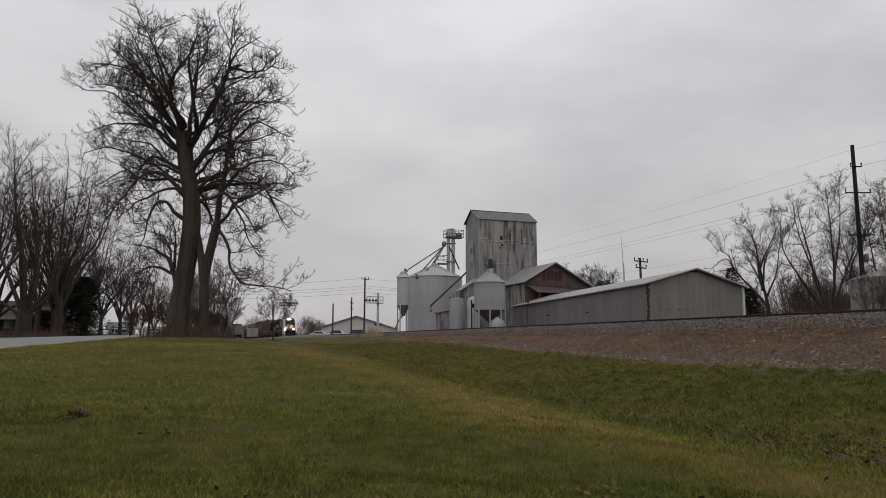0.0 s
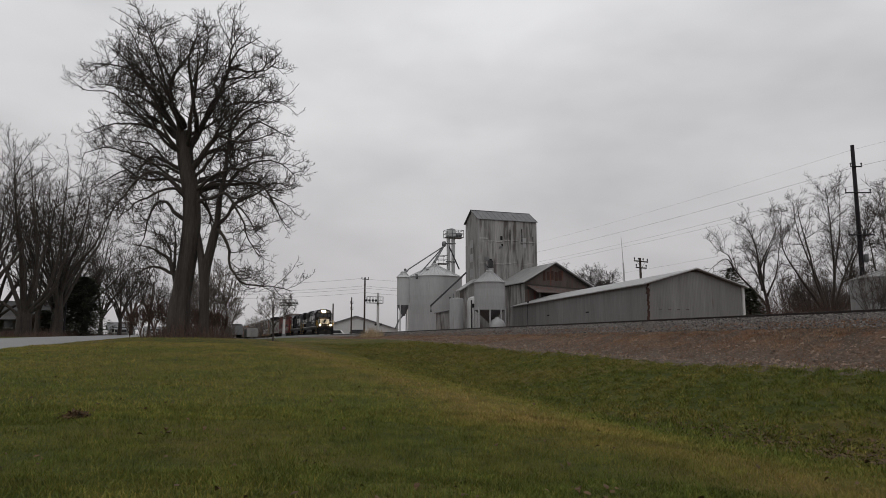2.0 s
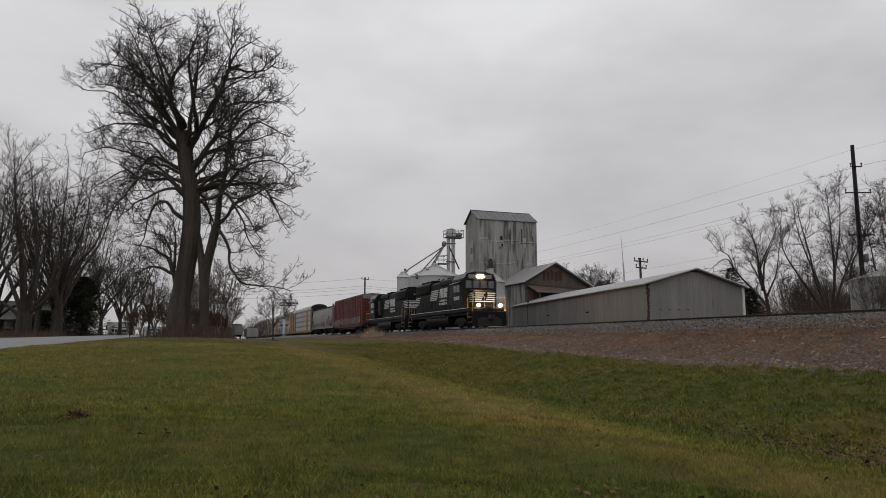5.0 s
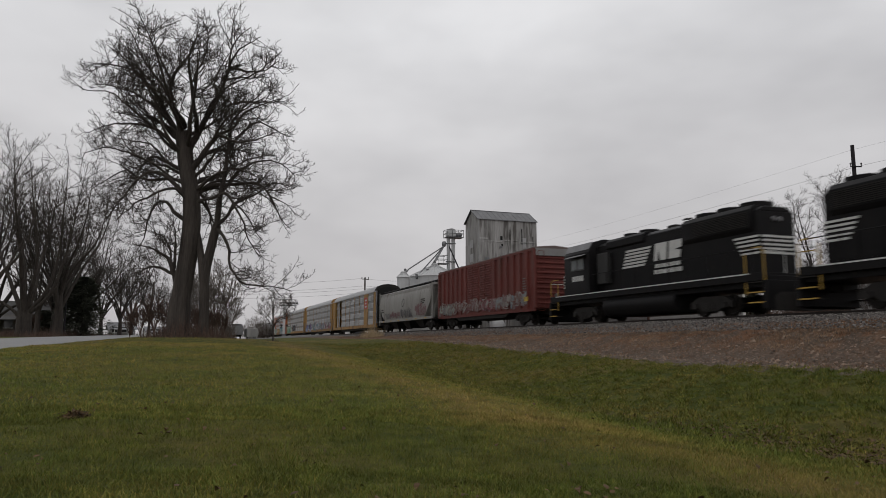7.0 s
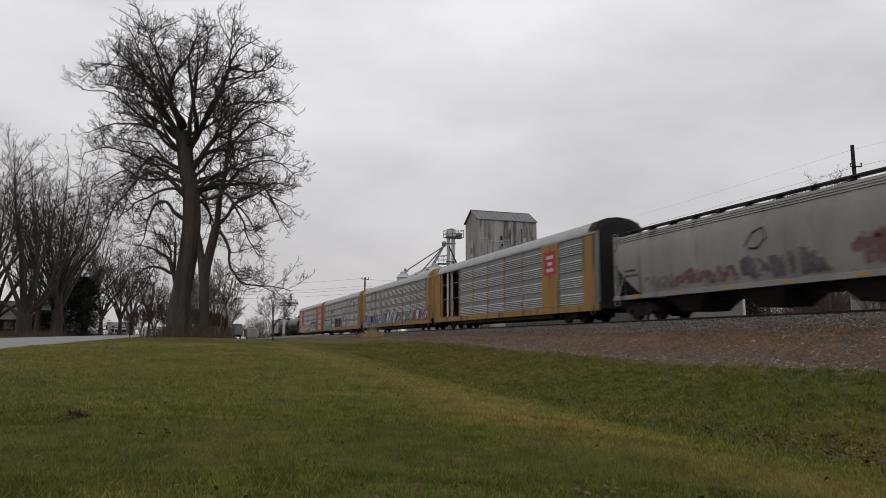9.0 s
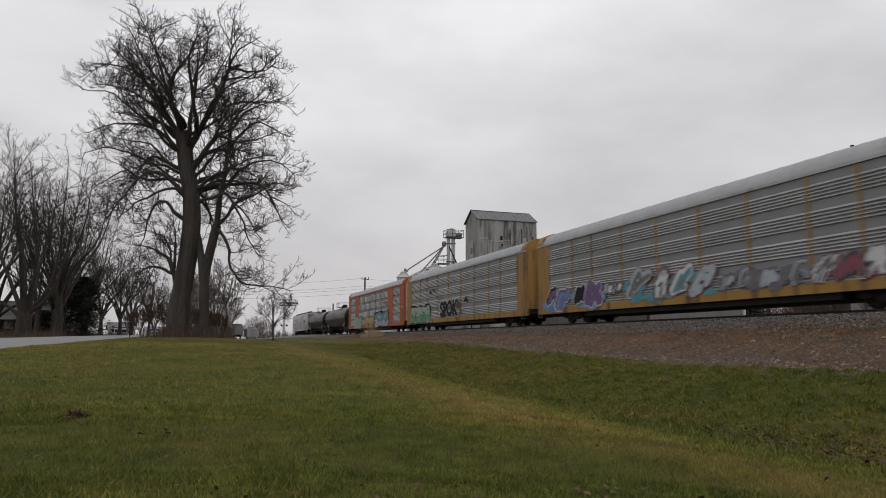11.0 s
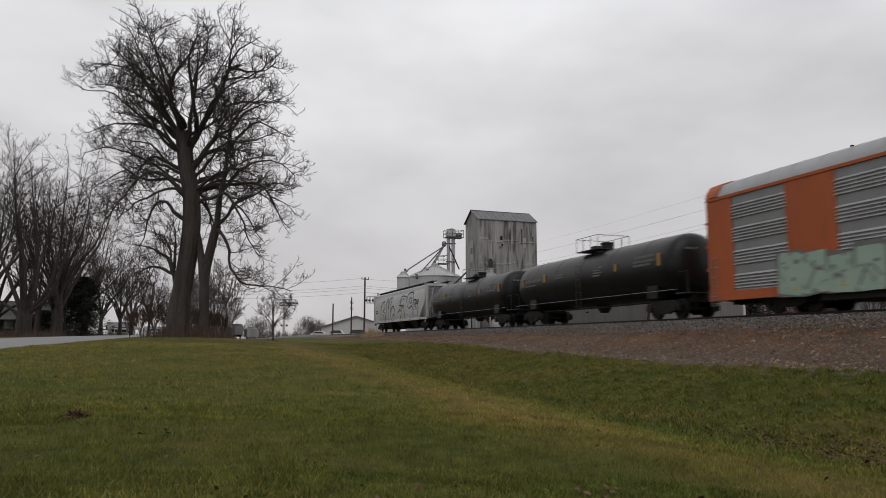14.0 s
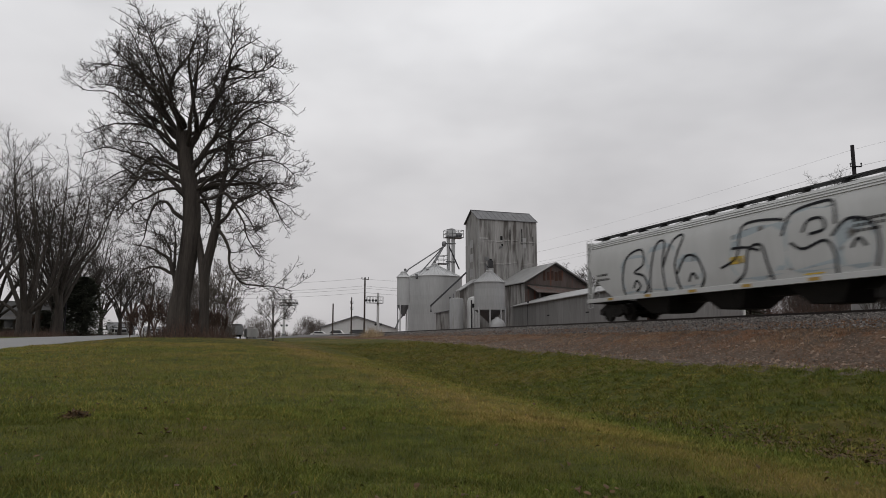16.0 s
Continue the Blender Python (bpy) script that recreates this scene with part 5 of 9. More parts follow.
def block_piece(parent, x0, x1, z0, z1, side, pale, low, line, letters, seed, lw=0.1):
    """A sprayed piece of tight block shapes: dark edge, pale upper part, coloured foot, small dark holes and bright dabs."""
    rnd = random.Random(seed)
    edge, top, foot, dab = Geo(), Geo(), Geo(), Geo()
    w, h = (x1 - x0) / letters, z1 - z0

    def block(geo, a, b, c, d, lift, ragged):
        cut = 0.09 * min(b - a, d - c)
        pts = [(a + cut, c), (b - cut, c), (b, c + cut), (b, d - cut), (b - cut, d), (a + cut, d), (a, d - cut), (a, c + cut)]
        sheet(geo, [(x + rnd.uniform(-ragged, ragged), z + rnd.uniform(-ragged, ragged)) for x, z in pts], side, lift)
    for k in range(letters):
        a, b = x0 + k * w - 0.03 * w, x0 + (k + 1) * w + 0.03 * w
        d = z1 - rnd.uniform(0.0, 0.16) * h
        r = 0.075 * w
        block(edge, a - lw, b + lw, z0 - 0.4 * lw, d + lw, 0.006 + 0.0004 * k, r)
        block(top, a + 0.4 * lw, b - 0.2 * lw, z0, d, 0.010 + 0.0004 * k, r)
        split = z0 + h * rnd.uniform(0.32, 0.5)
        block(foot, a + 0.3 * lw, b - 0.1 * lw, z0 + 0.02, split, 0.014 + 0.0004 * k, r)
        for hole in range(3):
            cx, cz = rnd.uniform(a + 0.2 * w, b - 0.2 * w), rnd.uniform(z0 + 0.35 * h, d - 0.2 * h)
            sheet(edge, ring_line(cx, cz, w * rnd.uniform(0.10, 0.2), h * rnd.uniform(0.06, 0.14), 0.3, rnd, 8), side, 0.0185 + 0.0004 * hole)
        run = [(a + w * rnd.uniform(0.1, 0.3), z0 + 0.1 * h), (a + w * rnd.uniform(0.3, 0.6), z0 + 0.55 * h), (b - w * rnd.uniform(0.0, 0.2), z0 + h * rnd.uniform(0.2, 0.8))]
        ribbon(edge if k % 2 else top, smooth_line(run, 3), lw * 0.8, side, 0.0195)
        if k % 2 == 0:
            sheet(dab, ring_line(a + w * rnd.uniform(0.4, 0.8), z0 + 0.14 * h, w * 0.22, h * 0.06, 0.3, rnd, 8), side, 0.0205)
    for g, m in ((edge, line), (top, pale), (foot, low), (dab, "spray_yellow")):
        tagged(part("graffiti", g, M[m], parent, "sprayed graffiti paint", smooth=0), kind="stuff")


def scribble(parent, x0, x1, z0, z1, side, material, count, width, seed):
    """Loose unreadable spray-can strokes."""
    rnd = random.Random(seed)
    g = Geo()
    for k in range(count):
        cx = x0 + (x1 - x0) * (k + 0.5) / count
        r = (x1 - x0) / count
        pts = [(cx + rnd.uniform(-0.8, 0.8) * r, z0 + (z1 - z0) * rnd.random()) for _ in range(5)]
        ribbon(g, smooth_line(pts), width * rnd.uniform(0.6, 1.3), side, 0.012 + 0.0005 * k)
    tagged(part("graffiti", g, M[material], parent, "thin sprayed strokes", smooth=0), kind="stuff")


def text_part(name, body, size, material, parent, at, label, extrude=0.004, bold=0.0):
    cu = bpy.data.curves.new(name, "FONT")
    cu.body, cu.size, cu.extrude, cu.offset = body, size, extrude, bold
    tmp = new("tmp_text", cu)
    dg = bpy.context.evaluated_depsgraph_get()
    me = bpy.data.meshes.new_from_object(tmp.evaluated_get(dg))
    bpy.data.objects.remove(tmp)
    me.materials.clear()
    me.materials.append(material)
    return part(name, me, None, parent, label, at=at)


def locomotive(label, lights, half, hood_end, cab0, nose1, axles, truck, emblem, nose_w):
    """half: frame end; hood_end: rear of the long hood; cab0 and nose1: start of the cab and tip of the nose; emblem: where the side stripes begin."""
    t = thing("locomotive", label, "locomotive", group="train")
    cab1 = cab0 + 2.75
    part("frame", Geo().box(-half, half, -1.5, 1.5, 1.28, 1.62).box(-half - 0.1, half + 0.1, -1.3, 1.3, 1.05, 1.5), M["black"], t, "black underframe and walkway", 0.02)
    for s in (-1, 1):
        part("sill_stripe", Geo().box(-half + 0.7, half - 0.7, s * 1.5 - 0.012, s * 1.5 + 0.012, 1.565, 1.615), M["letter"], t, "dull white sill stripe")
    part("fuel_tank", Geo().prism([(-1.0, 0.24), (1.0, 0.24), (1.25, 0.34), (1.4, 0.56), (1.44, 0.8), (1.38, 1.05), (1.2, 1.24), (-1.2, 1.24), (-1.38, 1.05), (-1.44, 0.8), (-1.4, 0.56), (-1.25, 0.34)], 0, -3.1, 2.9), M["black"], t, "black fuel tank", 0.05)
    part("air_reservoir", Geo().tube([(-2.6, -1.3, 1.1), (2.3, -1.3, 1.1)], 0.17, 10), M["under"], t)
    hood = part("long_hood", Geo().box(hood_end, cab0, -0.93, 0.93, 1.62, 4.22).prism([(-0.93, 4.22), (0.93, 4.22), (0.6, 4.42), (-0.6, 4.42)], 0, hood_end, cab0), M["black"], t, "black engine hood", 0.03)
    part("radiator_section", Geo().prism([(-0.93, 3.35), (0.93, 3.35), (1.05, 3.55), (1.05, 4.3), (0.85, 4.5), (-0.85, 4.5), (-1.05, 4.3), (-1.05, 3.55)], 0, hood_end + 0.3, hood_end + 4.6), M["black"], t, "flared black radiator section", 0.02)
    part("dynamic_brake", Geo().prism([(-0.95, 3.9), (0.95, 3.9), (1.02, 3.98), (1.02, 4.32), (0.84, 4.47), (-0.84, 4.47), (-1.02, 4.32), (-1.02, 3.98)], 0, cab0 - 4.4, cab0 - 1.0), M["black"], t, "black dynamic brake housing", 0.02)
    for x in (hood_end + 1.0, hood_end + 2.4, hood_end + 3.8):
        part("roof_fan", Geo().lathe([(0.62, 4.5), (0.66, 4.52), (0.66, 4.72), (0.5, 4.76), (0.1, 4.74)], 20, (x, 0, 0)), M["black"], t)
    for x in (cab0 - 3.6, cab0 - 2.2):
        part("roof_fan", Geo().lathe([(0.5, 4.52), (0.53, 4.55), (0.53, 4.68), (0.1, 4.7)], 18, (x, 0, 0)), M["black"], t)
    part("exhaust_stack", Geo().box(-2.0, -1.4, -0.3, 0.3, 4.4, 4.62), M["under"], t, bevel=0.03)
    part("horn", Geo().tube([(-2.9, -0.3, 4.4), (-2.9, -0.3, 4.75), (-2.5, -0.3, 4.78)], 0.05, 6).tube([(-3.0, 0.1, 4.75), (-2.4, 0.1, 4.78)], 0.05, 6), M["under"], t)
    for k in range(int((cab0 - hood_end - 0.6) / 0.95)):
        x = hood_end + 0.5 + k * 0.95
        part("hood_door", Geo().box(x, x + 0.82, -0.955, -0.935, 1.75, 3.05), M["black"], hood)
    for k in range(9):
        z = 3.62 + k * 0.07
        part("grille_slat", Geo().box(hood_end + 0.5, hood_end + 3.8, -1.08, -1.055, z, z + 0.035).box(hood_end + 0.5, hood_end + 3.8, 1.055, 1.08, z, z + 0.035), M["under"], t)
    cab = part("cab", Geo().prism([(-1.5, 1.62), (1.5, 1.62), (1.5, 3.95), (1.15, 4.5), (0.5, 4.68), (-0.5, 4.68), (-1.15, 4.5), (-1.5, 3.95)], 0, cab0, cab1), M["black"], t, "black cab with sloped roof edges", 0.03)
    for s in (-1, 1):
        for x0 in (cab0 + 0.6, cab0 + 1.32):
            part("window", Geo().box(x0, x0 + 0.56, s * 1.5 - 0.02, s * 1.5 + 0.02, 3.02, 3.6), M["cab_glass"], cab)
        part("window_frame", Geo().box(cab0 + 0.5, cab0 + 2.0, s * 1.515 - 0.012, s * 1.515 + 0.012, 3.6, 3.67).box(cab0 + 0.5, cab0 + 2.0, s * 1.515 - 0.012, s * 1.515 + 0.012, 2.95, 3.02).box(
            cab0 + 1.17, cab0 + 1.31, s * 1.515 - 0.012, s * 1.515 + 0.012, 3.02, 3.6), M["dark_steel"], cab, "grey window frame")
        g = Geo()
        slab(g, (cab0 + 0.3, s * 1.5, 3.85), (cab0 + 2.15, s * 1.5, 3.85), (cab0 + 2.15, s * 1.85, 3.72), (cab0 + 0.3, s * 1.85, 3.72), 0.03)
        part("sunshade", g, M["steel"], cab, "pale sunshade above the cab window")
        part("cabinet_grille", Geo().box(cab0 - 1.35, cab0 - 0.35, min(s * 0.93, s * 1.2), max(s * 0.93, s * 1.2), 2.05, 3.75), M["loco_grey"], t, "dull dark grey grille cabinet behind the cab", 0.03)
        part("number_bars", bars(Geo(), cab0 + 0.65, cab0 + 1.9, 2.35, 0.3, s * 1.512, 4, random.Random(4)), M["letter"], cab, "white number bars")
        part("roof_edge", Geo().add([(cab0 + 0.1, s * 1.43, 4.1), (cab1 + 0.05, s * 1.43, 4.1), (cab1 + 0.05, s * 1.17, 4.53), (cab0 + 0.1, s * 1.17, 4.53)], [(0, 1, 2, 3)]), M["steel"], cab, "weathered grey roof slope")
    for y0, y1 in ((-1.25, -0.75), (-0.62, -0.08), (0.08, 0.62), (0.75, 1.25)):
        part("windshield", Geo().box(cab1 - 0.01, cab1 + 0.02, y0, y1, 3.3, 3.9), M["glass"], cab)
    part("number_board", Geo().box(cab1 - 0.02, cab1 + 0.06, -1.05, -0.35, 4.08, 4.42).box(cab1 - 0.02, cab1 + 0.06, 0.35, 1.05, 4.08, 4.42), M["dim_letter"], cab, "dull white number board")
    nose = part("short_hood", Geo().prism([(cab1, 1.62), (nose1, 1.62), (nose1, 2.75), (nose1 - 0.3, 3.05), (cab1, 3.2)], 1, -nose_w, nose_w), M["black"], t, "black low nose", 0.08)
    for k in range(5):
        z = 2.1 + k * 0.17
        part("nose_stripe", Geo().box(nose1 - 0.005, nose1 + 0.02, -nose_w + 0.1, nose_w - 0.1, z, z + 0.085), M["letter"], nose, "white nose stripe")
        for s in (-1, 1):
            part("nose_stripe", Geo().box(max(cab1 + 0.1, nose1 - 1.4 + 0.1 * (4 - k)), nose1 - 0.05, s * (nose_w + 0.005) - 0.012, s * (nose_w + 0.005) + 0.012, z, z + 0.085), M["letter"], nose, "white nose stripe")
    part("nose_emblem", Geo().prism([(-0.3, 2.2), (0.05, 2.15), (0.3, 2.75), (0.1, 2.95), (-0.12, 2.6)], 0, nose1, nose1 + 0.035), M["black"], nose, "black emblem shape")
    for k in range(5):
        z = 2.45 + k * 0.17
        part("end_stripe", Geo().box(hood_end - 0.03, hood_end - 0.005, -0.8, 0.8, z, z + 0.085), M["letter"], t, "white end stripe")
        for s in (-1, 1):
            part("end_stripe", Geo().box(hood_end, hood_end + 1.0 + 0.1 * k, s * 0.945 - 0.012, s * 0.945 + 0.012, z, z + 0.085), M["letter"], t, "white end stripe")
    for s in (-1, 1):
        def ex(u):
            return emblem + u if s < 0 else emblem + 5.0 - u
        g = Geo()
        for k in range(6):
            z = 2.72 + k * 0.165
            y = s * 0.965
            g.prism([(ex(0.05 + 0.07 * k), z), (ex(1.95 + 0.11 * k), z), (ex(2.02 + 0.11 * k), z + 0.105), (ex(0.1 + 0.07 * k), z + 0.105)], 1, y - 0.008, y + 0.008)
        part("side_stripes", g, M["letter"], t, "slanted white side stripes")
        g = Geo()
        y = s * 0.97
        first = [(2.75, 2.85), (3.0, 2.85), (3.1, 3.45), (3.25, 2.85), (3.7, 2.85), (3.82, 3.7), (2.88, 3.7)]
        second = [(3.86, 2.85), (4.7, 2.85), (4.8, 3.2), (4.3, 3.26), (4.85, 3.34), (4.9, 3.7), (3.98, 3.7)]
        for shape in (first, second):
            g.prism([(ex(p[0]), p[1]) for p in shape], 1, y - 0.008, y + 0.008)
        part("side_emblem", g, M["letter"], t, "bold white emblem shapes")
        g = Geo()
        for a, b, z, n in ((2.8, 4.7, 2.5, 7), (2.7, 4.8, 2.2, 8)):
            bars(g, min(ex(a), ex(b)), max(ex(a), ex(b)), z, 0.2, y, n, random.Random(n), 0.25)
        part("side_lettering", g, M["letter"], t, "rows of white lettering bars")
        rail = Geo().tube([(-half + 0.4, s * 1.44, 2.62), (cab0 - 0.2, s * 1.44, 2.62)], 0.02, 5)
        part("handrail", rail, M["black"], t)
        for k in range(10):
            x = -half + 0.5 + k * (cab0 + half - 0.8) / 9
            part("handrail_post", Geo().tube([(x, s * 1.44, 1.62), (x, s * 1.44, 2.64)], 0.02, 5), M["black"], t)
        for xe in (-half - 0.05, half + 0.05):
            d = 1 if xe > 0 else -1
            part("grab_rail", Geo().tube([(xe, s * 1.42, 0.75), (xe, s * 1.42, 2.45), (xe - d * 0.15, s * 1.42, 2.62), (xe - d * 0.9, s * 1.42, 2.62)], 0.028, 5), M["yellow_mark"], t, "yellow grab rail")
            part("grab_rail", Geo().tube([(xe - d * 0.95, s * 1.46, 0.75), (xe - d * 0.95, s * 1.46, 2.4)], 0.028, 5), M["yellow_mark"], t, "yellow grab rail")
            st = Geo()
            for k in range(3):
                st.box(min(xe, xe - d * 0.8), max(xe, xe - d * 0.8), min(s * 1.05, s * 1.5), max(s * 1.05, s * 1.5), 0.42 + 0.4 * k, 0.46 + 0.4 * k)
            steps = part("steps", st, M["under"], t, "black corner steps")
            part("step_edge", Geo().box(min(xe, xe - d * 0.8), max(xe, xe - d * 0.8), s * 1.51 - 0.012, s * 1.51 + 0.012, 0.42, 0.47).box(
                min(xe, xe - d * 0.8), max(xe, xe - d * 0.8), s * 1.51 - 0.012, s * 1.51 + 0.012, 0.82, 0.87), M["yellow_mark"], steps, "yellow step edge")
    for xe in (-half - 0.1, half + 0.1):
        d = 1 if xe > 0 else -1
        part("pilot", Geo().prism([(-1.5, 0.18), (1.5, 0.18), (1.45, 1.3), (-1.45, 1.3)], 0, xe - 0.1, xe + 0.12), M["black"], t, "black pilot plate", 0.02)
        part("plow", Geo().add([(xe, -1.4, 0.85), (xe, 1.4, 0.85), (xe, 1.4, 0.12), (xe, -1.4, 0.12), (xe + d * 0.45, 0, 0.12), (xe + d * 0.25, 0, 0.85)], [(0, 3, 4, 5), (1, 5, 4, 2), (0, 5, 1), (2, 4, 3)]), M["under"], t, "black snow plow")
        part("end_rail", Geo().tube([(xe, -1.4, 2.45), (xe, -0.4, 2.45), (xe, -0.4, 1.6)], 0.022, 5).tube([(xe, 1.4, 2.45), (xe, 0.4, 2.45), (xe, 0.4, 1.6)], 0.022, 5), M["letter"], t, "pale end handrail")
    bogie(t, truck, axles)
    bogie(t, -truck, axles)
    couplers(t, half + 0.75)
    lamp = M["headlamp"] if lights else M["steel"]
    for y in (-0.16, 0.16):
        part("headlight", Geo().lathe([(0.14, 0.0), (0.15, 0.05), (0.14, 0.1), (0.05, 0.11)], 14, (cab1, y, 4.28), 0), lamp, t, "lit headlight" if lights else "unlit headlight")
    dl = M["ditchlamp"] if lights else M["steel"]
    for y in (-0.95, 0.95):
        part("ditch_light", Geo().lathe([(0.11, 0.0), (0.13, 0.05), (0.12, 0.12), (0.04, 0.13)], 14, (half + 0.1, y, 1.78), 0), dl, t, "lit ditch light" if lights else "unlit ditch light")
    for y in (-0.16, 0.16):
        part("rear_headlight", Geo().lathe([(0.1, 0.0), (0.11, -0.05), (0.09, -0.08)], 12, (hood_end, y, 3.9), 0), M["steel"], t, "unlit rear headlight")
    return t


def boxcar():
    t = thing("boxcar", "red ribbed steel boxcar with graffiti along its foot", "boxcar", group="train")
    L = 9.4
    body = part("body", Geo().box(-L, L, -1.45, 1.45, 1.05, 4.98), M["box_red"], t, "faded red steel body", 0.02)
    part("roof", Geo().prism([(-1.5, 4.98), (1.5, 4.98), (1.5, 5.06), (0, 5.2), (-1.5, 5.06)], 0, -L - 0.05, L + 0.05), M["box_roof"], t, "pale grey metal roof")
    for k in range(15):
        x = -L + 0.3 + k * (2 * L - 0.6) / 14
        part("roof_rib", Geo().prism([(-1.51, 5.05), (1.51, 5.05), (1.5, 5.1), (0, 5.24), (-1.5, 5.1)], 0, x - 0.04, x + 0.04), M["box_roof"], t)
    for s in (-1, 1):
        for k in range(7):
            for sx in (-1, 1):
                x = sx * (2.85 + k * 1.07)
                part("side_post", Geo().prism([(x - 0.24, s * 1.45), (x + 0.24, s * 1.45), (x + 0.2, s * 1.56), (x - 0.2, s * 1.56)], 2, 1.1, 4.9), M["box_red"], body)
        part("side_sill", Geo().box(-L, L, min(s * 1.44, s * 1.52), max(s * 1.44, s * 1.52), 0.88, 1.12), M["box_red"], t)
        part("top_chord", Geo().box(-L, L, min(s * 1.44, s * 1.53), max(s * 1.44, s * 1.53), 4.86, 5.0), M["box_red"], t)
        for sx in (-1, 1):
            door = part("door", Geo().box(min(0.05 * sx, 2.5 * sx), max(0.05 * sx, 2.5 * sx), min(s * 1.44, s * 1.5), max(s * 1.44, s * 1.5), 1.12, 4.86), M["box_red"], t, "red ribbed sliding door")
            for k in range(20):
                z = 1.25 + k * 0.18
                part("door_rib", Geo().prism([(s * 1.5, z), (s * 1.54, z + 0.03), (s * 1.54, z + 0.07), (s * 1.5, z + 0.1)], 0, min(0.2 * sx, 2.35 * sx), max(0.2 * sx, 2.35 * sx)), M["box_red"], door)
            part("lock_rod", Geo().tube([(1.27 * sx, s * 1.57, 1.2), (1.27 * sx, s * 1.57, 4.8)], 0.025, 5), M["box_red"], door)
        side_ladder(t, s * -8.9 if s > 0 else 8.9, s * 1.5, 0.9, 2.6, M["box_red"])
        side_ladder(t, s * 8.9 if s > 0 else -8.9, s * 1.5, 0.9, 4.8, M["box_red"])
    for sx in (-1, 1):
        end = part("end_wall", Geo().box(min(sx * L, sx * (L + 0.05)), max(sx * L, sx * (L + 0.05)), -1.45, 1.45, 1.1, 4.95), M["box_red"], t)
        for k in range(11):
            z = 1.3 + k * 0.33
            part("end_rib", Geo().prism([(sx * (L + 0.05), z), (sx * (L + 0.12), z + 0.06), (sx * (L + 0.12), z + 0.12), (sx * (L + 0.05), z + 0.18)], 1, -1.35, 1.35), M["box_red"], end)
        part("end_cap", Geo().box(min(sx * (L + 0.05), sx * (L + 0.14)), max(sx * (L + 0.05), sx * (L + 0.14)), -1.45, 1.45, 4.5, 4.98), M["bin_old"], t, "dull grey upper end plate")
        end_ladder(t, sx * (L + 0.08), -1.1, 0.9, 4.8, M["box_red"])
    side = lambda z: -1.565
    graffiti(t, -9.0, -5.2, 1.15, 2.2, side, ("spray_grey", "mint", "spray_grey", "dim_letter"), "dim_letter", 8, 3, 0.04)
    graffiti(t, -5.0, -0.2, 1.2, 2.3, side, ("spray_grey", "box_red", "spray_grey", "spray_maroon"), "spray_maroon", 8, 9, 0.05)
    graffiti(t, 0.2, 3.0, 1.2, 2.1, side, ("spray_grey", "box_red", "spray_maroon"), "spray_red", 5, 11, 0.05)
    graffiti(t, 3.1, 8.2, 1.15, 2.25, side, ("spray_grey", "spray_steel", "spray_grey", "spray_maroon"), "dim_letter", 8, 14, 0.05)
    scribble(t, -9.0, 8.0, 1.15, 2.3, lambda z: -1.6, "spray_grey", 20, 0.06, 15)
    g = Geo()
    for k in range(6):
        bars(g, 7.75, 8.25, 2.2 + 0.17 * k, 0.07, -1.57, 3, random.Random(k))
    part("data_lettering", g, M["dim_letter"], t, "lines of white data lettering")
    part("yellow_label", Geo().box(7.9, 8.5, -1.59, -1.565, 1.55, 1.85), M["spray_yellow"], t, "yellow label plate")
    part("centre_sill", Geo().box(-9.6, 9.6, -0.35, 0.35, 0.72, 1.06), M["under"], t)
    part("side_girder", Geo().prism([(-5.3, 0.9), (-4.6, 0.62), (4.6, 0.62), (5.3, 0.9)], 1, -1.42, 1.42), M["under"], t, "dark underframe")
    bogie(t, 7.0)
    bogie(t, -7.0)
    couplers(t, 10.4)
    return t


HOP = [(1.50, 1.22), (1.56, 1.5), (1.575, 1.85), (1.585, 2.2), (1.585, 2.6), (1.585, 3.0), (1.55, 3.5), (1.44, 4.0), (1.30, 4.28), (1.28, 4.34), (0.9, 4.46), (0.0, 4.56)]


def hop_side(z):
    zs, ys = [p[1] for p in HOP], [p[0] for p in HOP]
    return -float(np.interp(z, zs, ys))


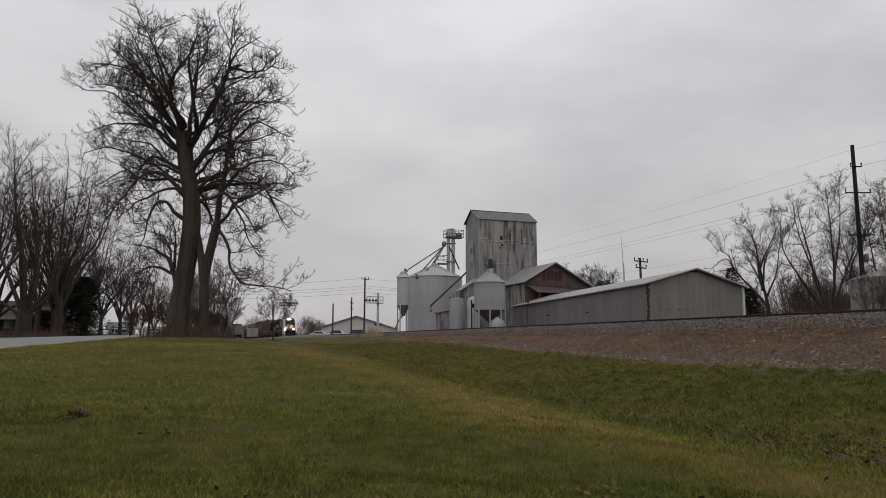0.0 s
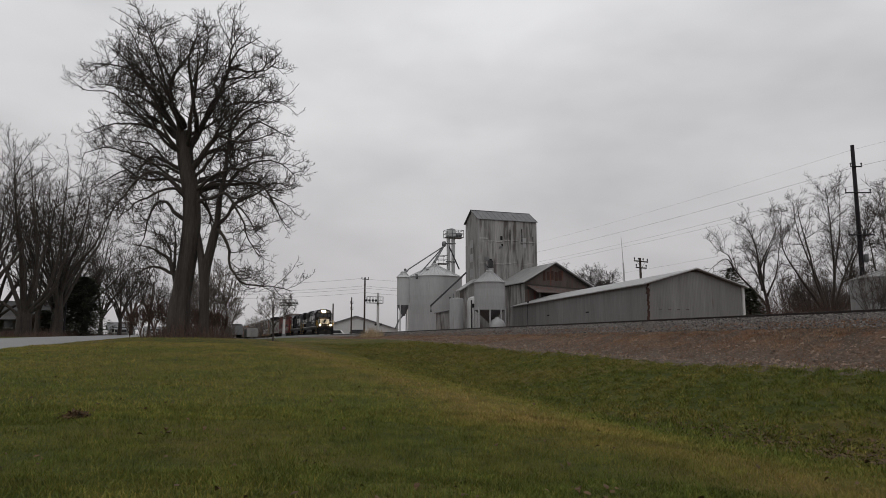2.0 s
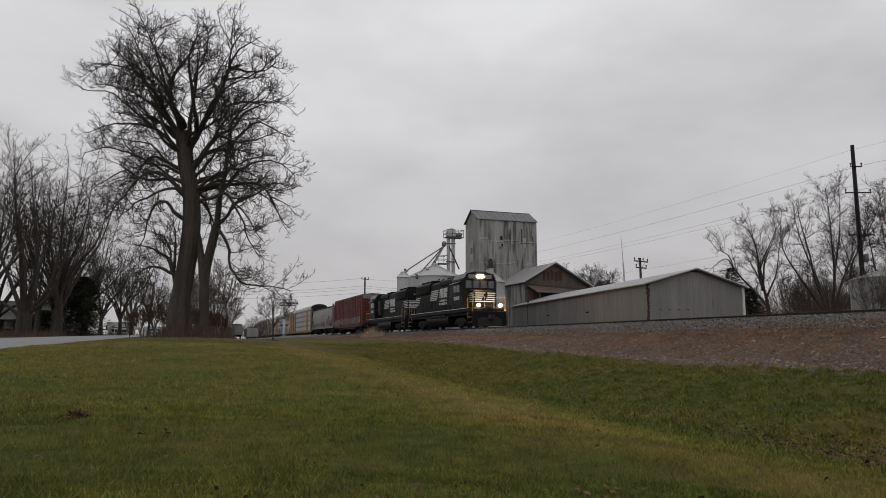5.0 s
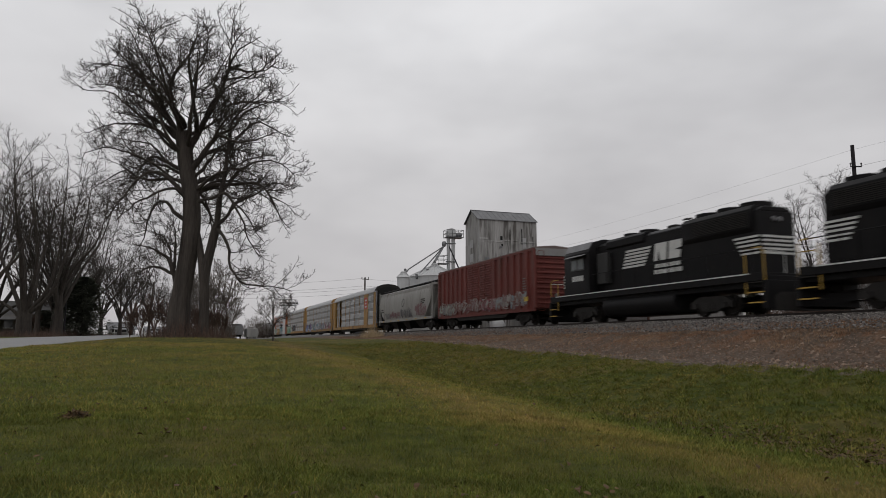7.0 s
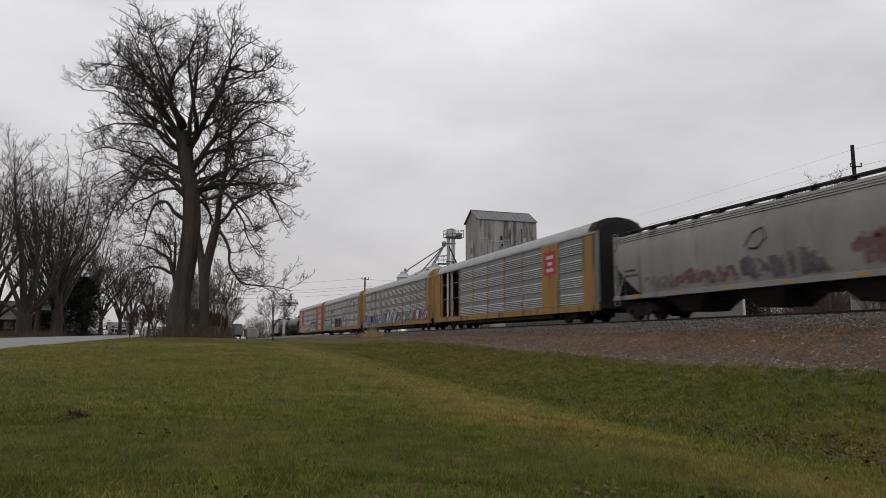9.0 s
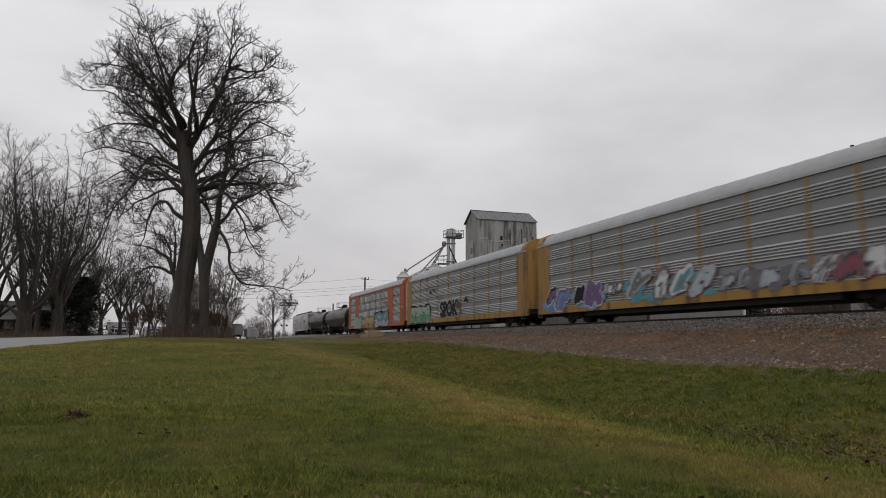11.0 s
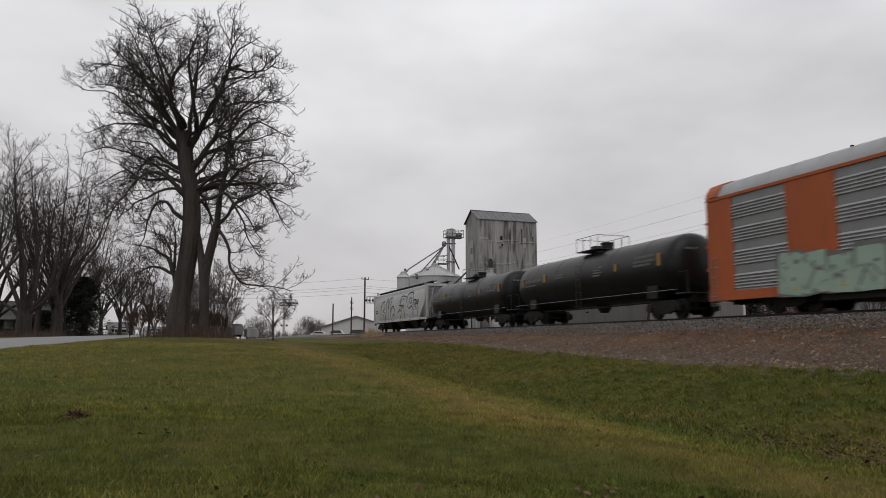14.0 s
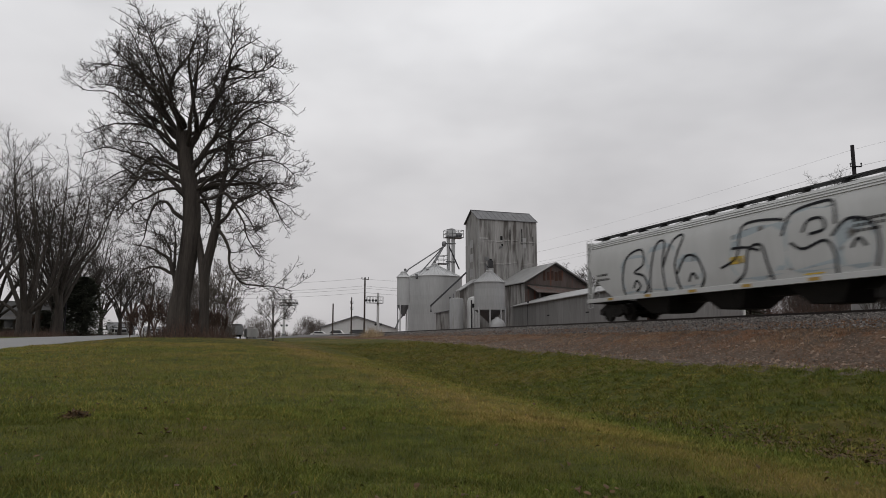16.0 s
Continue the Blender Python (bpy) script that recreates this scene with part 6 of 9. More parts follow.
def hopper(label, material, pale):
    t = thing("covered_hopper", label, "hopper car", group="train")
    ring = [(-y, z) for y, z in HOP] + [(y, z) for y, z in HOP[-2::-1]]
    n = len(ring)

    def xe(z):
        return 9.05 - 2.0 * min(1.0, max(0.0, (3.0 - z) / 1.78)) ** 1.35
    g = Geo()
    v, rows = [], 25
    for i in range(rows):
        u = -1 + 2 * i / (rows - 1)
        v += [(u * xe(z), y, z) for y, z in ring]
    g.add(v, [(i * n + j, i * n + j + 1, (i + 1) * n + j + 1, (i + 1) * n + j) for i in range(rows - 1) for j in range(n - 1)]
          + [(i * n, (i + 1) * n, (i + 1) * n + n - 1, i * n + n - 1) for i in range(rows - 1)] + [tuple(range(n)), tuple(range((rows - 1) * n, rows * n))])
    body = part("body", g, material, t, "smooth curved-side steel body")
    for s in (-1, 1):
        part("side_sill", Geo().box(-9.3, 9.3, min(s * 1.42, s * 1.6), max(s * 1.42, s * 1.6), 1.02, 1.24), material, t, "pale side sill", 0.01)
        for z, y in ((4.13, 1.395), (4.24, 1.335), (4.02, 1.45)):
            part("roof_rib", Geo().tube([(-8.95, s * y, z), (8.95, s * y, z)], 0.022, 5), material, body)
        part("running_board", Geo().box(-9.4, 9.4, min(s * 0.5, s * 0.95), max(s * 0.5, s * 0.95), 4.62, 4.67), M["dark_steel"], t, "dark grated roof walkway")
        for k in range(12):
            x = -8.6 + k * 1.56
            part("board_bracket", Geo().box(x - 0.03, x + 0.03, min(s * 0.5, s * 1.0), max(s * 0.5, s * 1.0), 4.42, 4.62), M["dark_steel"], t)
        for sx in (-1, 1):
            part("corner_post", Geo().box(min(sx * 9.1, sx * 9.25), max(sx * 9.1, sx * 9.25), min(s * 1.4, s * 1.55), max(s * 1.4, s * 1.55), 1.2, 4.35), material, t)
            part("end_brace", Geo().tube([(sx * 9.1, s * 1.4, 1.3), (sx * 8.9, s * 0.6, 4.2)], 0.05, 5), material, t)
            side_ladder(t, sx * 9.0, s * 1.5, 0.75, 4.5, material, 0.36)
        for k in range(6):
            x = -7.4 + k * 2.95
            part("sill_reflector", Geo().box(x, x + 0.45, s * 1.605 - 0.006, s * 1.605 + 0.006, 1.07, 1.19), M["yellow_mark"], t, "yellow reflector")
    for sx in (-1, 1):
        part("end_platform", Geo().box(min(sx * 7.2, sx * 9.5), max(sx * 7.2, sx * 9.5), -1.42, 1.42, 1.0, 1.1), M["under"], t)
        part("top_frame", Geo().box(min(sx * 9.0, sx * 9.25), max(sx * 9.0, sx * 9.25), -1.5, 1.5, 4.2, 4.38), material, t)
        part("end_rail", Geo().tube([(sx * 9.4, -1.3, 1.1), (sx * 9.4, -1.3, 2.1), (sx * 9.4, 1.3, 2.1), (sx * 9.4, 1.3, 1.1)], 0.025, 5), material, t)
        end_ladder(t, sx * 9.15, -1.1, 1.1, 4.3, material)
        part("brake_gear", Geo().tube([(sx * 8.6, 0.3, 1.1), (sx * 8.6, 0.3, 2.2)], 0.12, 8), M["under"], t)
    for x in (-4.4, 0.0, 4.4):
        g = Geo()
        g.add([(x - 1.5, -1.4, 1.3), (x + 1.5, -1.4, 1.3), (x + 1.5, 1.4, 1.3), (x - 1.5, 1.4, 1.3), (x - 0.6, -0.8, 0.3), (x + 0.6, -0.8, 0.3), (x + 0.6, 0.8, 0.3), (x - 0.6, 0.8, 0.3)],
              [(0, 1, 5, 4), (1, 2, 6, 5), (2, 3, 7, 6), (3, 0, 4, 7), (4, 5, 6, 7), (0, 3, 2, 1)])
        part("hopper_bay", g, M["under"], t, "dark discharge hopper")
    for k in range(8):
        x = -7.6 + k * 2.17
        part("hatch", Geo().lathe([(0.42, 4.52), (0.42, 4.62), (0.3, 4.68), (0.05, 4.69)], 14, (x, 0, 0)), material, t)
    part("centre_sill", Geo().box(-9.4, 9.4, -0.3, 0.3, 0.75, 1.05), M["under"], t)
    g = bars(bars(Geo(), -8.3, -7.3, 2.4, 0.12, hop_side(2.5) - 0.004, 5, random.Random(2)), -8.3, -7.2, 2.15, 0.12, hop_side(2.2) - 0.004, 6, random.Random(3))
    bars(bars(bars(g, 6.2, 7.4, 2.9, 0.1, -1.592, 6, random.Random(4)), 6.2, 7.4, 2.72, 0.1, -1.592, 6, random.Random(5)), 6.2, 7.1, 2.54, 0.1, -1.592, 5, random.Random(6))
    part("data_lettering", g, M["under"], t, "lines of dark data lettering")
    if pale:
        for x, z, w, h in ((0.9, 2.05, 0.7, 0.3), (4.2, 1.3, 0.8, 0.2)):
            part("label_plate", Geo().box(x, x + w, hop_side(z) - 0.012, hop_side(z), z, z + h), M["spray_yellow"], t, "yellow label plate")
        side = hop_side
        f = Geo()
        rnd = random.Random(11)
        for cx, w, z0, z1 in ((-5.2, 2.0, 1.3, 3.2), (-3.2, 2.0, 1.3, 3.6), (-1.4, 1.5, 1.3, 2.8), (2.3, 2.8, 1.3, 3.5), (4.6, 2.2, 1.3, 3.75), (6.2, 1.4, 1.4, 3.0)):
            blob(f, cx, (z0 + z1) / 2, w, z1 - z0, side, rnd, 20, 0.6)
        tagged(part("graffiti", f, M["spray_ice"], t, "pale blue sprayed letter fill", smooth=0), kind="stuff")
        o = Geo()

        def curve(pts):
            p = [Vector((*q, 0)) for q in pts]
            out = []
            for i in range(len(p) - 1):
                a, b, c, d = p[max(i - 1, 0)], p[i], p[i + 1], p[min(i + 2, len(p) - 1)]
                for k in range(5):
                    u = k / 5
                    q = 0.5 * ((2 * b) + (c - a) * u + (2 * a - 5 * b + 4 * c - d) * u * u + (3 * b - a - 3 * c + d) * u ** 3)
                    out.append((q.x, q.y))
            return out + [(p[-1].x, p[-1].y)]
        for sweep in ([(-7.1, 1.3), (-7.2, 2.0), (-6.9, 2.9), (-6.1, 3.1), (-6.0, 2.5), (-6.5, 2.2), (-6.0, 2.0), (-5.8, 1.5), (-6.1, 1.25)],
                       [(-6.6, 1.55), (-6.4, 1.85), (-6.2, 1.6), (-6.45, 1.4)], [(-5.7, 1.3), (-5.6, 2.2), (-5.3, 3.2), (-4.9, 3.2), (-5.0, 2.3), (-4.9, 1.3)],
                       [(-5.0, 2.2), (-4.5, 3.2), (-4.0, 3.3), (-4.4, 2.3), (-4.2, 1.3)], [(-4.3, 1.9), (-3.9, 2.5), (-3.4, 2.4), (-3.1, 1.7), (-3.3, 1.3)],
                       [(-3.8, 1.55), (-3.6, 1.85), (-3.4, 1.6)], [(-2.6, 2.0), (-1.6, 2.4), (-1.3, 3.5), (-0.6, 3.7), (0.6, 3.6), (1.0, 3.5)],
                       [(-1.9, 1.3), (-1.2, 1.7), (-0.9, 2.6), (-0.2, 2.7), (0.1, 1.9), (0.3, 1.3)], [(0.9, 2.9), (1.4, 3.7), (2.6, 3.9), (3.3, 3.8), (3.4, 3.0)],
                       [(1.9, 2.9), (2.2, 3.3), (2.8, 3.3), (2.9, 2.9), (2.2, 2.8)], [(3.2, 2.6), (3.9, 3.1), (4.8, 2.9), (5.1, 2.2), (4.9, 1.4)],
                       [(4.0, 2.1), (4.3, 2.4), (4.6, 2.1)], [(1.3, 2.6), (1.9, 2.3), (2.9, 2.5), (3.3, 2.0), (3.3, 1.3)], [(-1.9, 2.75), (-1.0, 2.7), (-0.3, 2.5)]):
            one = max(p[0] for p in sweep) < -3.0
            put = [(-6.1 + (p[0] + 7.2) * 1.36, 1.2 + (p[1] - 1.25) * 1.2) if one else (0.4 + (p[0] + 2.6) * 0.86, p[1] - 0.05) for p in sweep]
            ribbon(o, curve(put), 0.11, side, 0.016)
        tagged(part("graffiti", o, M["spray_black"], t, "black sprayed outline strokes", smooth=0), kind="stuff")
    else:
        scribble(t, -5.0, -0.8, 1.35, 2.1, hop_side, "spray_maroon", 18, 0.17, 23)
        scribble(t, -6.6, -4.6, 1.35, 2.0, hop_side, "dim_letter", 6, 0.12, 24)
        scribble(t, -0.7, 3.4, 1.35, 2.3, hop_side, "spray_dark", 16, 0.2, 33)
        scribble(t, 4.4, 7.6, 1.4, 2.6, hop_side, "spray_maroon", 16, 0.18, 43)
        o = Geo()
        ribbon(o, [(-0.3, 2.7), (0.1, 3.2), (0.6, 3.35), (0.75, 2.9), (0.3, 2.55), (-0.1, 2.6)], 0.09, hop_side, 0.016)
        part("sprayed_ring", o, M["spray_black"], t, "dark sprayed ring mark", smooth=0)
    long = 1.09 if pale else 1.04
    for x in (7.6, -7.6):
        bogie(t, x).scale = (1 / long, 1, 1)
    couplers(t, 10.0 if not pale else 9.6)
    t.scale = (long, 1, 1)
    return t


LAYOUT = ((0.0, 1.45, "solid"), (1.45, 4.3, "panel"), (4.3, 6.4, "gap"), (6.4, 9.3, "panel"), (9.3, 12.2, "panel"), (12.2, 15.2, "panel"), (15.2, 18.1, "panel"), (18.1, 21.0, "panel"),
          (21.0, 23.1, "gap"), (23.1, 25.95, "panel"), (25.95, 27.4, "solid"))


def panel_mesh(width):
    """A rack side screen: bands of bright pressed ridges; the flat strips between are painted darker, as if less lit.
    """
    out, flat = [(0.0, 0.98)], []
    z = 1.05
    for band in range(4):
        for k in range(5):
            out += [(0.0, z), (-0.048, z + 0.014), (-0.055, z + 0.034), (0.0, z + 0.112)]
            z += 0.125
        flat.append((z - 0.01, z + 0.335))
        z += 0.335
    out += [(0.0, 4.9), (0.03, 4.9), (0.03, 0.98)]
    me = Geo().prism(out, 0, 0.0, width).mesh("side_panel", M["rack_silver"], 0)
    me.materials.append(M["rack_flat_shade"])
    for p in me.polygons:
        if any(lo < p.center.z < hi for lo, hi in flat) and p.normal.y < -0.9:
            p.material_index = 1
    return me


def autorack(label, paint, solid_gaps, missing=(), open_front=False, split_panels=False):
    t = thing("autorack", label, "autorack car", group="train")
    L = 13.7
    part("deck_frame", Geo().box(-L, L, -1.4, 1.4, 0.72, 0.98).box(-L, -8.2, -1.45, 1.45, 0.95, 1.1).box(8.2, L, -1.45, 1.45, 0.95, 1.1), M["under"], t, "dark flatcar deck")
    for z in (2.55, 3.85):
        part("inner_deck", Geo().box(-L + 0.4, L - 0.4, -1.38, 1.38, z, z + 0.06), M["steel"], t, "steel inner deck")
    for s in (-1, 1):
        part("side_sill", Geo().box(-L, L, min(s * 1.38, s * 1.56), max(s * 1.38, s * 1.56), 0.6, 0.98), paint, t, "painted side sill", 0.01)
        part("top_chord", Geo().box(-L, L, min(s * 1.4, s * 1.56), max(s * 1.4, s * 1.56), 4.88, 5.0), paint if solid_gaps else M["rack_silver"], t)
        for k, (a, b, kind) in enumerate(LAYOUT):
            x0, x1 = a - L, b - L
            if k in missing and s < 0:
                continue
            if kind == "solid" or (kind == "gap" and solid_gaps):
                part("solid_panel", Geo().box(x0, x1, min(s * 1.44, s * 1.53), max(s * 1.44, s * 1.53), 0.98, 4.88), paint, t, "plain painted panel", 0.01)
            else:
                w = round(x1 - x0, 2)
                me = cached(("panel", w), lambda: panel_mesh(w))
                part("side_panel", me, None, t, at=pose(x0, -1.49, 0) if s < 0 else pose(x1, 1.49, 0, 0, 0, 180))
                if split_panels and k == 7:
                    part("repair_strip", Geo().box(x0 + 0.1, x1 - 0.1, s * 1.55 - 0.012, s * 1.55 + 0.012, 3.38, 3.5), paint, t)
        for k, (a, b, kind) in enumerate(LAYOUT[1:]):
            x = a - L
            w = 0.035 if solid_gaps else 0.055
            part("side_post", Geo().box(x - w, x + w, min(s * 1.45, s * 1.54), max(s * 1.45, s * 1.54), 0.95, 4.9), paint, t)
    roof = [(-1.54, 4.99), (1.54, 4.99), (1.5, 5.16), (1.26, 5.52), (0.7, 5.74), (0, 5.82), (-0.7, 5.74), (-1.26, 5.52), (-1.5, 5.16)]
    part("roof", Geo().prism(roof, 0, -L + 0.35, L - 0.35), M["rack_roof"], t, "pale metal roof")
    for k in range(22):
        x = -L + 0.9 + k * (2 * L - 1.8) / 21
        part("roof_seam", Geo().prism([(p[0] * 1.006, p[1] + 0.012) for p in roof[1:]], 0, x - 0.02, x + 0.02), M["rack_roof"], t)
    for sx in (-1, 1):
        hoop = Geo().prism([(p[0] * 1.03, p[1] + 0.035) for p in roof], 0, min(sx * (L - 0.75), sx * (L - 0.05)), max(sx * (L - 0.75), sx * (L - 0.05)))
        part("end_hoop", hoop, M["under"] if open_front and sx > 0 else paint, t, "painted end roof hoop")
        if open_front and sx > 0:
            # Near-black sheets close the end, painting the shade inside.
            part("end_opening", Geo().box(L - 0.06, L - 0.02, -1.3, 1.3, 1.05, 4.95), M["gloom"], t, "dark open end")
            part("end_arch", Geo().prism([(-1.3, 4.9), (1.3, 4.9), (1.05, 5.3), (0.5, 5.5), (-0.5, 5.5), (-1.05, 5.3)], 0, L - 0.06, L - 0.01), M["gloom"], t)
            part("open_door", Geo().box(L - 0.3, L + 0.25, 1.42, 1.52, 1.1, 5.0).box(L - 0.1, L + 0.15, -1.56, -1.46, 1.05, 5.0), M["steel"], t, "folded end door")
        else:
            for s in (-1, 1):
                arc = []
                for k in range(7):
                    u = radians(15 * k)
                    arc.append((sx * (L - 0.2 + 0.55 * math.sin(u)), s * (0.9 + 0.6 * math.cos(u)) if k else s * 1.5))
                arc.append((sx * (L + 0.35), 0.02 * s))
                arc.append((sx * (L - 0.2), 0.02 * s))
                door = part("end_door", Geo().prism(arc, 2, 1.05, 5.02), paint, t, "rounded end door leaf")
                if solid_gaps:
                    outer = [(x + sx * 0.012, y + s * 0.012) for x, y in arc[3:6]]
                    part("door_strip", Geo().prism(outer + [(x - sx * 0.03, y - s * 0.03) for x, y in arc[5:2:-1]], 2, 1.1, 4.95), M["rack_silver"], door, "bare metal door strip")
                for z in (1.9, 2.9, 3.9):
                    part("door_hinge", Geo().box(min(sx * (L - 0.25), sx * (L + 0.1)), max(sx * (L - 0.25), sx * (L + 0.1)), s * 1.52 - 0.02, s * 1.52 + 0.02, z, z + 0.1), paint, door)
        side_ladder(t, sx * (L - 0.4), -1.56, 0.4, 2.4, M["steel"], 0.4)
        part("end_sill", Geo().box(min(sx * (L - 0.3), sx * (L + 0.25)), max(sx * (L - 0.3), sx * (L + 0.25)), -1.45, 1.45, 0.7, 1.05), M["under"], t)
        bogie(t, sx * 10.0)
    part("centre_sill", Geo().box(-L, L, -0.35, 0.35, 0.5, 0.75), M["under"], t)
    part("side_girder", Geo().box(-8.3, 8.3, -1.36, 1.36, 0.36, 0.72), M["under"], t, "deep dark underframe")
    couplers(t, 14.25)
    return t


def tank_car(label, yellow):
    t = thing("tank_car", label, "tank car", group="train")
    L, R, zc = 8.4, 1.59, 2.49
    prof = [(0.02, -L), (0.5, -L + 0.03), (1.0, -L + 0.14), (1.36, -L + 0.3), (1.54, -L + 0.52), (R, -L + 0.8)]
    prof += [(R, x) for x in np.linspace(-L + 1.5, L - 1.5, 9)]
    prof += [(r, -x) for r, x in prof[5::-1]]
    shell = part("shell", Geo().lathe(prof, 40, (0, 0, zc), 0), M["tank"], t, "glossy black tank shell")
    for x in (-5.8, -2.9, 0, 2.9, 5.8):
        part("weld_seam", Geo().lathe([(R, x - 0.03), (R + 0.012, x - 0.02), (R + 0.012, x + 0.02), (R, x + 0.03)], 40, (0, 0, zc), 0), M["tank"], shell)
    part("manway", Geo().lathe([(0.35, 4.1), (0.35, 4.45), (0.4, 4.47), (0.4, 4.55), (0.1, 4.62)], 16, (0.5, 0, 0)), M["tank"], t, "black manway dome")
    part("valve_box", Geo().box(-0.9, -0.4, -0.25, 0.25, 4.1, 4.5), M["tank"], t, bevel=0.03)
    plat = part("platform", Geo().box(-1.15, 1.15, -1.05, -0.4, 4.1, 4.15).box(-1.15, 1.15, 0.4, 1.05, 4.1, 4.15).box(-1.15, -0.95, -1.05, 1.05, 4.1, 4.15).box(0.95, 1.15, -1.05, 1.05, 4.1, 4.15), M["dark_steel"], t, "dark grated platform")
    for y in (-1.05, 1.05):
        for z in (4.9,):
            part("guard_rail", Geo().tube([(-1.15, y, z), (1.15, y, z)], 0.018, 5), M["steel"], plat)
        for x in (-1.15, -0.4, 0.4, 1.15):
            part("guard_post", Geo().tube([(x, y, 4.1), (x, y, 4.9)], 0.018, 5), M["steel"], plat)
    for x in (-1.15, 1.15):
        part("guard_rail", Geo().tube([(x, -1.05, 4.9), (x, 1.05, 4.9)], 0.018, 5), M["steel"], plat)
    side_ladder(t, 0.0, -1.62, 0.9, 3.2, M["dark_steel"], 0.45)
    for sx in (-1, 1):
        part("saddle", Geo().prism([(-1.35, 1.0), (1.35, 1.0), (1.3, 1.86), (1.1, 1.6), (0.6, 1.25), (-0.6, 1.25), (-1.1, 1.6), (-1.3, 1.86)], 0, min(sx * 5.9, sx * 6.7), max(sx * 5.9, sx * 6.7)), M["tank"], t)
        part("stub_sill", Geo().box(min(sx * 5.2, sx * 9.0), max(sx * 5.2, sx * 9.0), -0.35, 0.35, 0.72, 1.15), M["under"], t)
        part("end_platform", Geo().box(min(sx * 8.2, sx * 9.1), max(sx * 8.2, sx * 9.1), -1.45, 1.45, 1.08, 1.14), M["dark_steel"], t)
        for s in (-1, 1):
            part("end_rail", Geo().tube([(sx * 9.0, s * 1.4, 1.1), (sx * 9.0, s * 1.4, 2.1), (sx * 8.3, s * 1.4, 2.1), (sx * 8.3, s * 1.4, 1.1)], 0.022, 5), M["dark_steel"], t)
        part("end_label", bars(Geo(), -0.4, 0.4, 3.2, 0.1, 0, 3, random.Random(3)), M["dim_letter"], t, "grey end lettering bars", at=pose(sx * (L - 0.1), -0.5, 0, 0, 0, 90))
        bogie(t, sx * 6.8)
    for s in (-1, 1):
        part("side_rail", Geo().tube([(-8.4, s * 1.6, 1.28), (8.4, s * 1.6, 1.28)], 0.018, 5), M["steel"], t, "thin grey grab rail along the side")
    part("bottom_outlet", Geo().lathe([(0.25, 0.55), (0.4, 0.8), (0.55, 1.15)], 14, (0, 0, 0)), M["under"], t)
    part("air_pipe", Geo().tube([(-6.5, -0.7, 0.85), (-2, -0.75, 0.8), (3, -0.75, 0.82), (6.5, -0.7, 0.85)], 0.04, 5), M["under"], t)

    def skin(z):
        return -math.sqrt(max(0.05, R * R - (z - zc) ** 2)) - 0.01
    g = Geo()
    for k, (x0, x1, z, h) in enumerate(((5.2, 6.8, 3.0, 0.13), (5.2, 6.9, 2.78, 0.1), (5.2, 6.6, 2.6, 0.1), (1.4, 2.3, 2.9, 0.08), (1.4, 2.2, 2.75, 0.08), (1.4, 2.3, 2.6, 0.08), (1.4, 2.1, 2.45, 0.08), (-6.9, -4.6, 2.72, 0.18), (-6.9, -5.4, 2.45, 0.08), (-3.0, -2.0, 2.85, 0.07), (-3.0, -2.0, 2.7, 0.07))):
        bars(g, x0, x1, z, h, skin(z + h / 2), 7, random.Random(k), 0.2)
    part("data_lettering", g, M["dim_letter"], t, "lines of dull grey data lettering")
    part("yellow_label", Geo().box(3.5, 3.75, skin(2.6) - 0.006, skin(2.6) + 0.01, 2.55, 2.95).box(7.1, 7.35, skin(2.6) - 0.006, skin(2.6) + 0.01, 2.5, 3.1).box(-4.4, -4.1, skin(2.6) - 0.006, skin(2.6) + 0.01, 2.6, 3.1).box(-7.4, -7.15, skin(2.6) - 0.006, skin(2.6) + 0.01, 2.5, 3.1), M["rack_yellow"], t, "dull yellow label")
    couplers(t, 9.2)
    return t


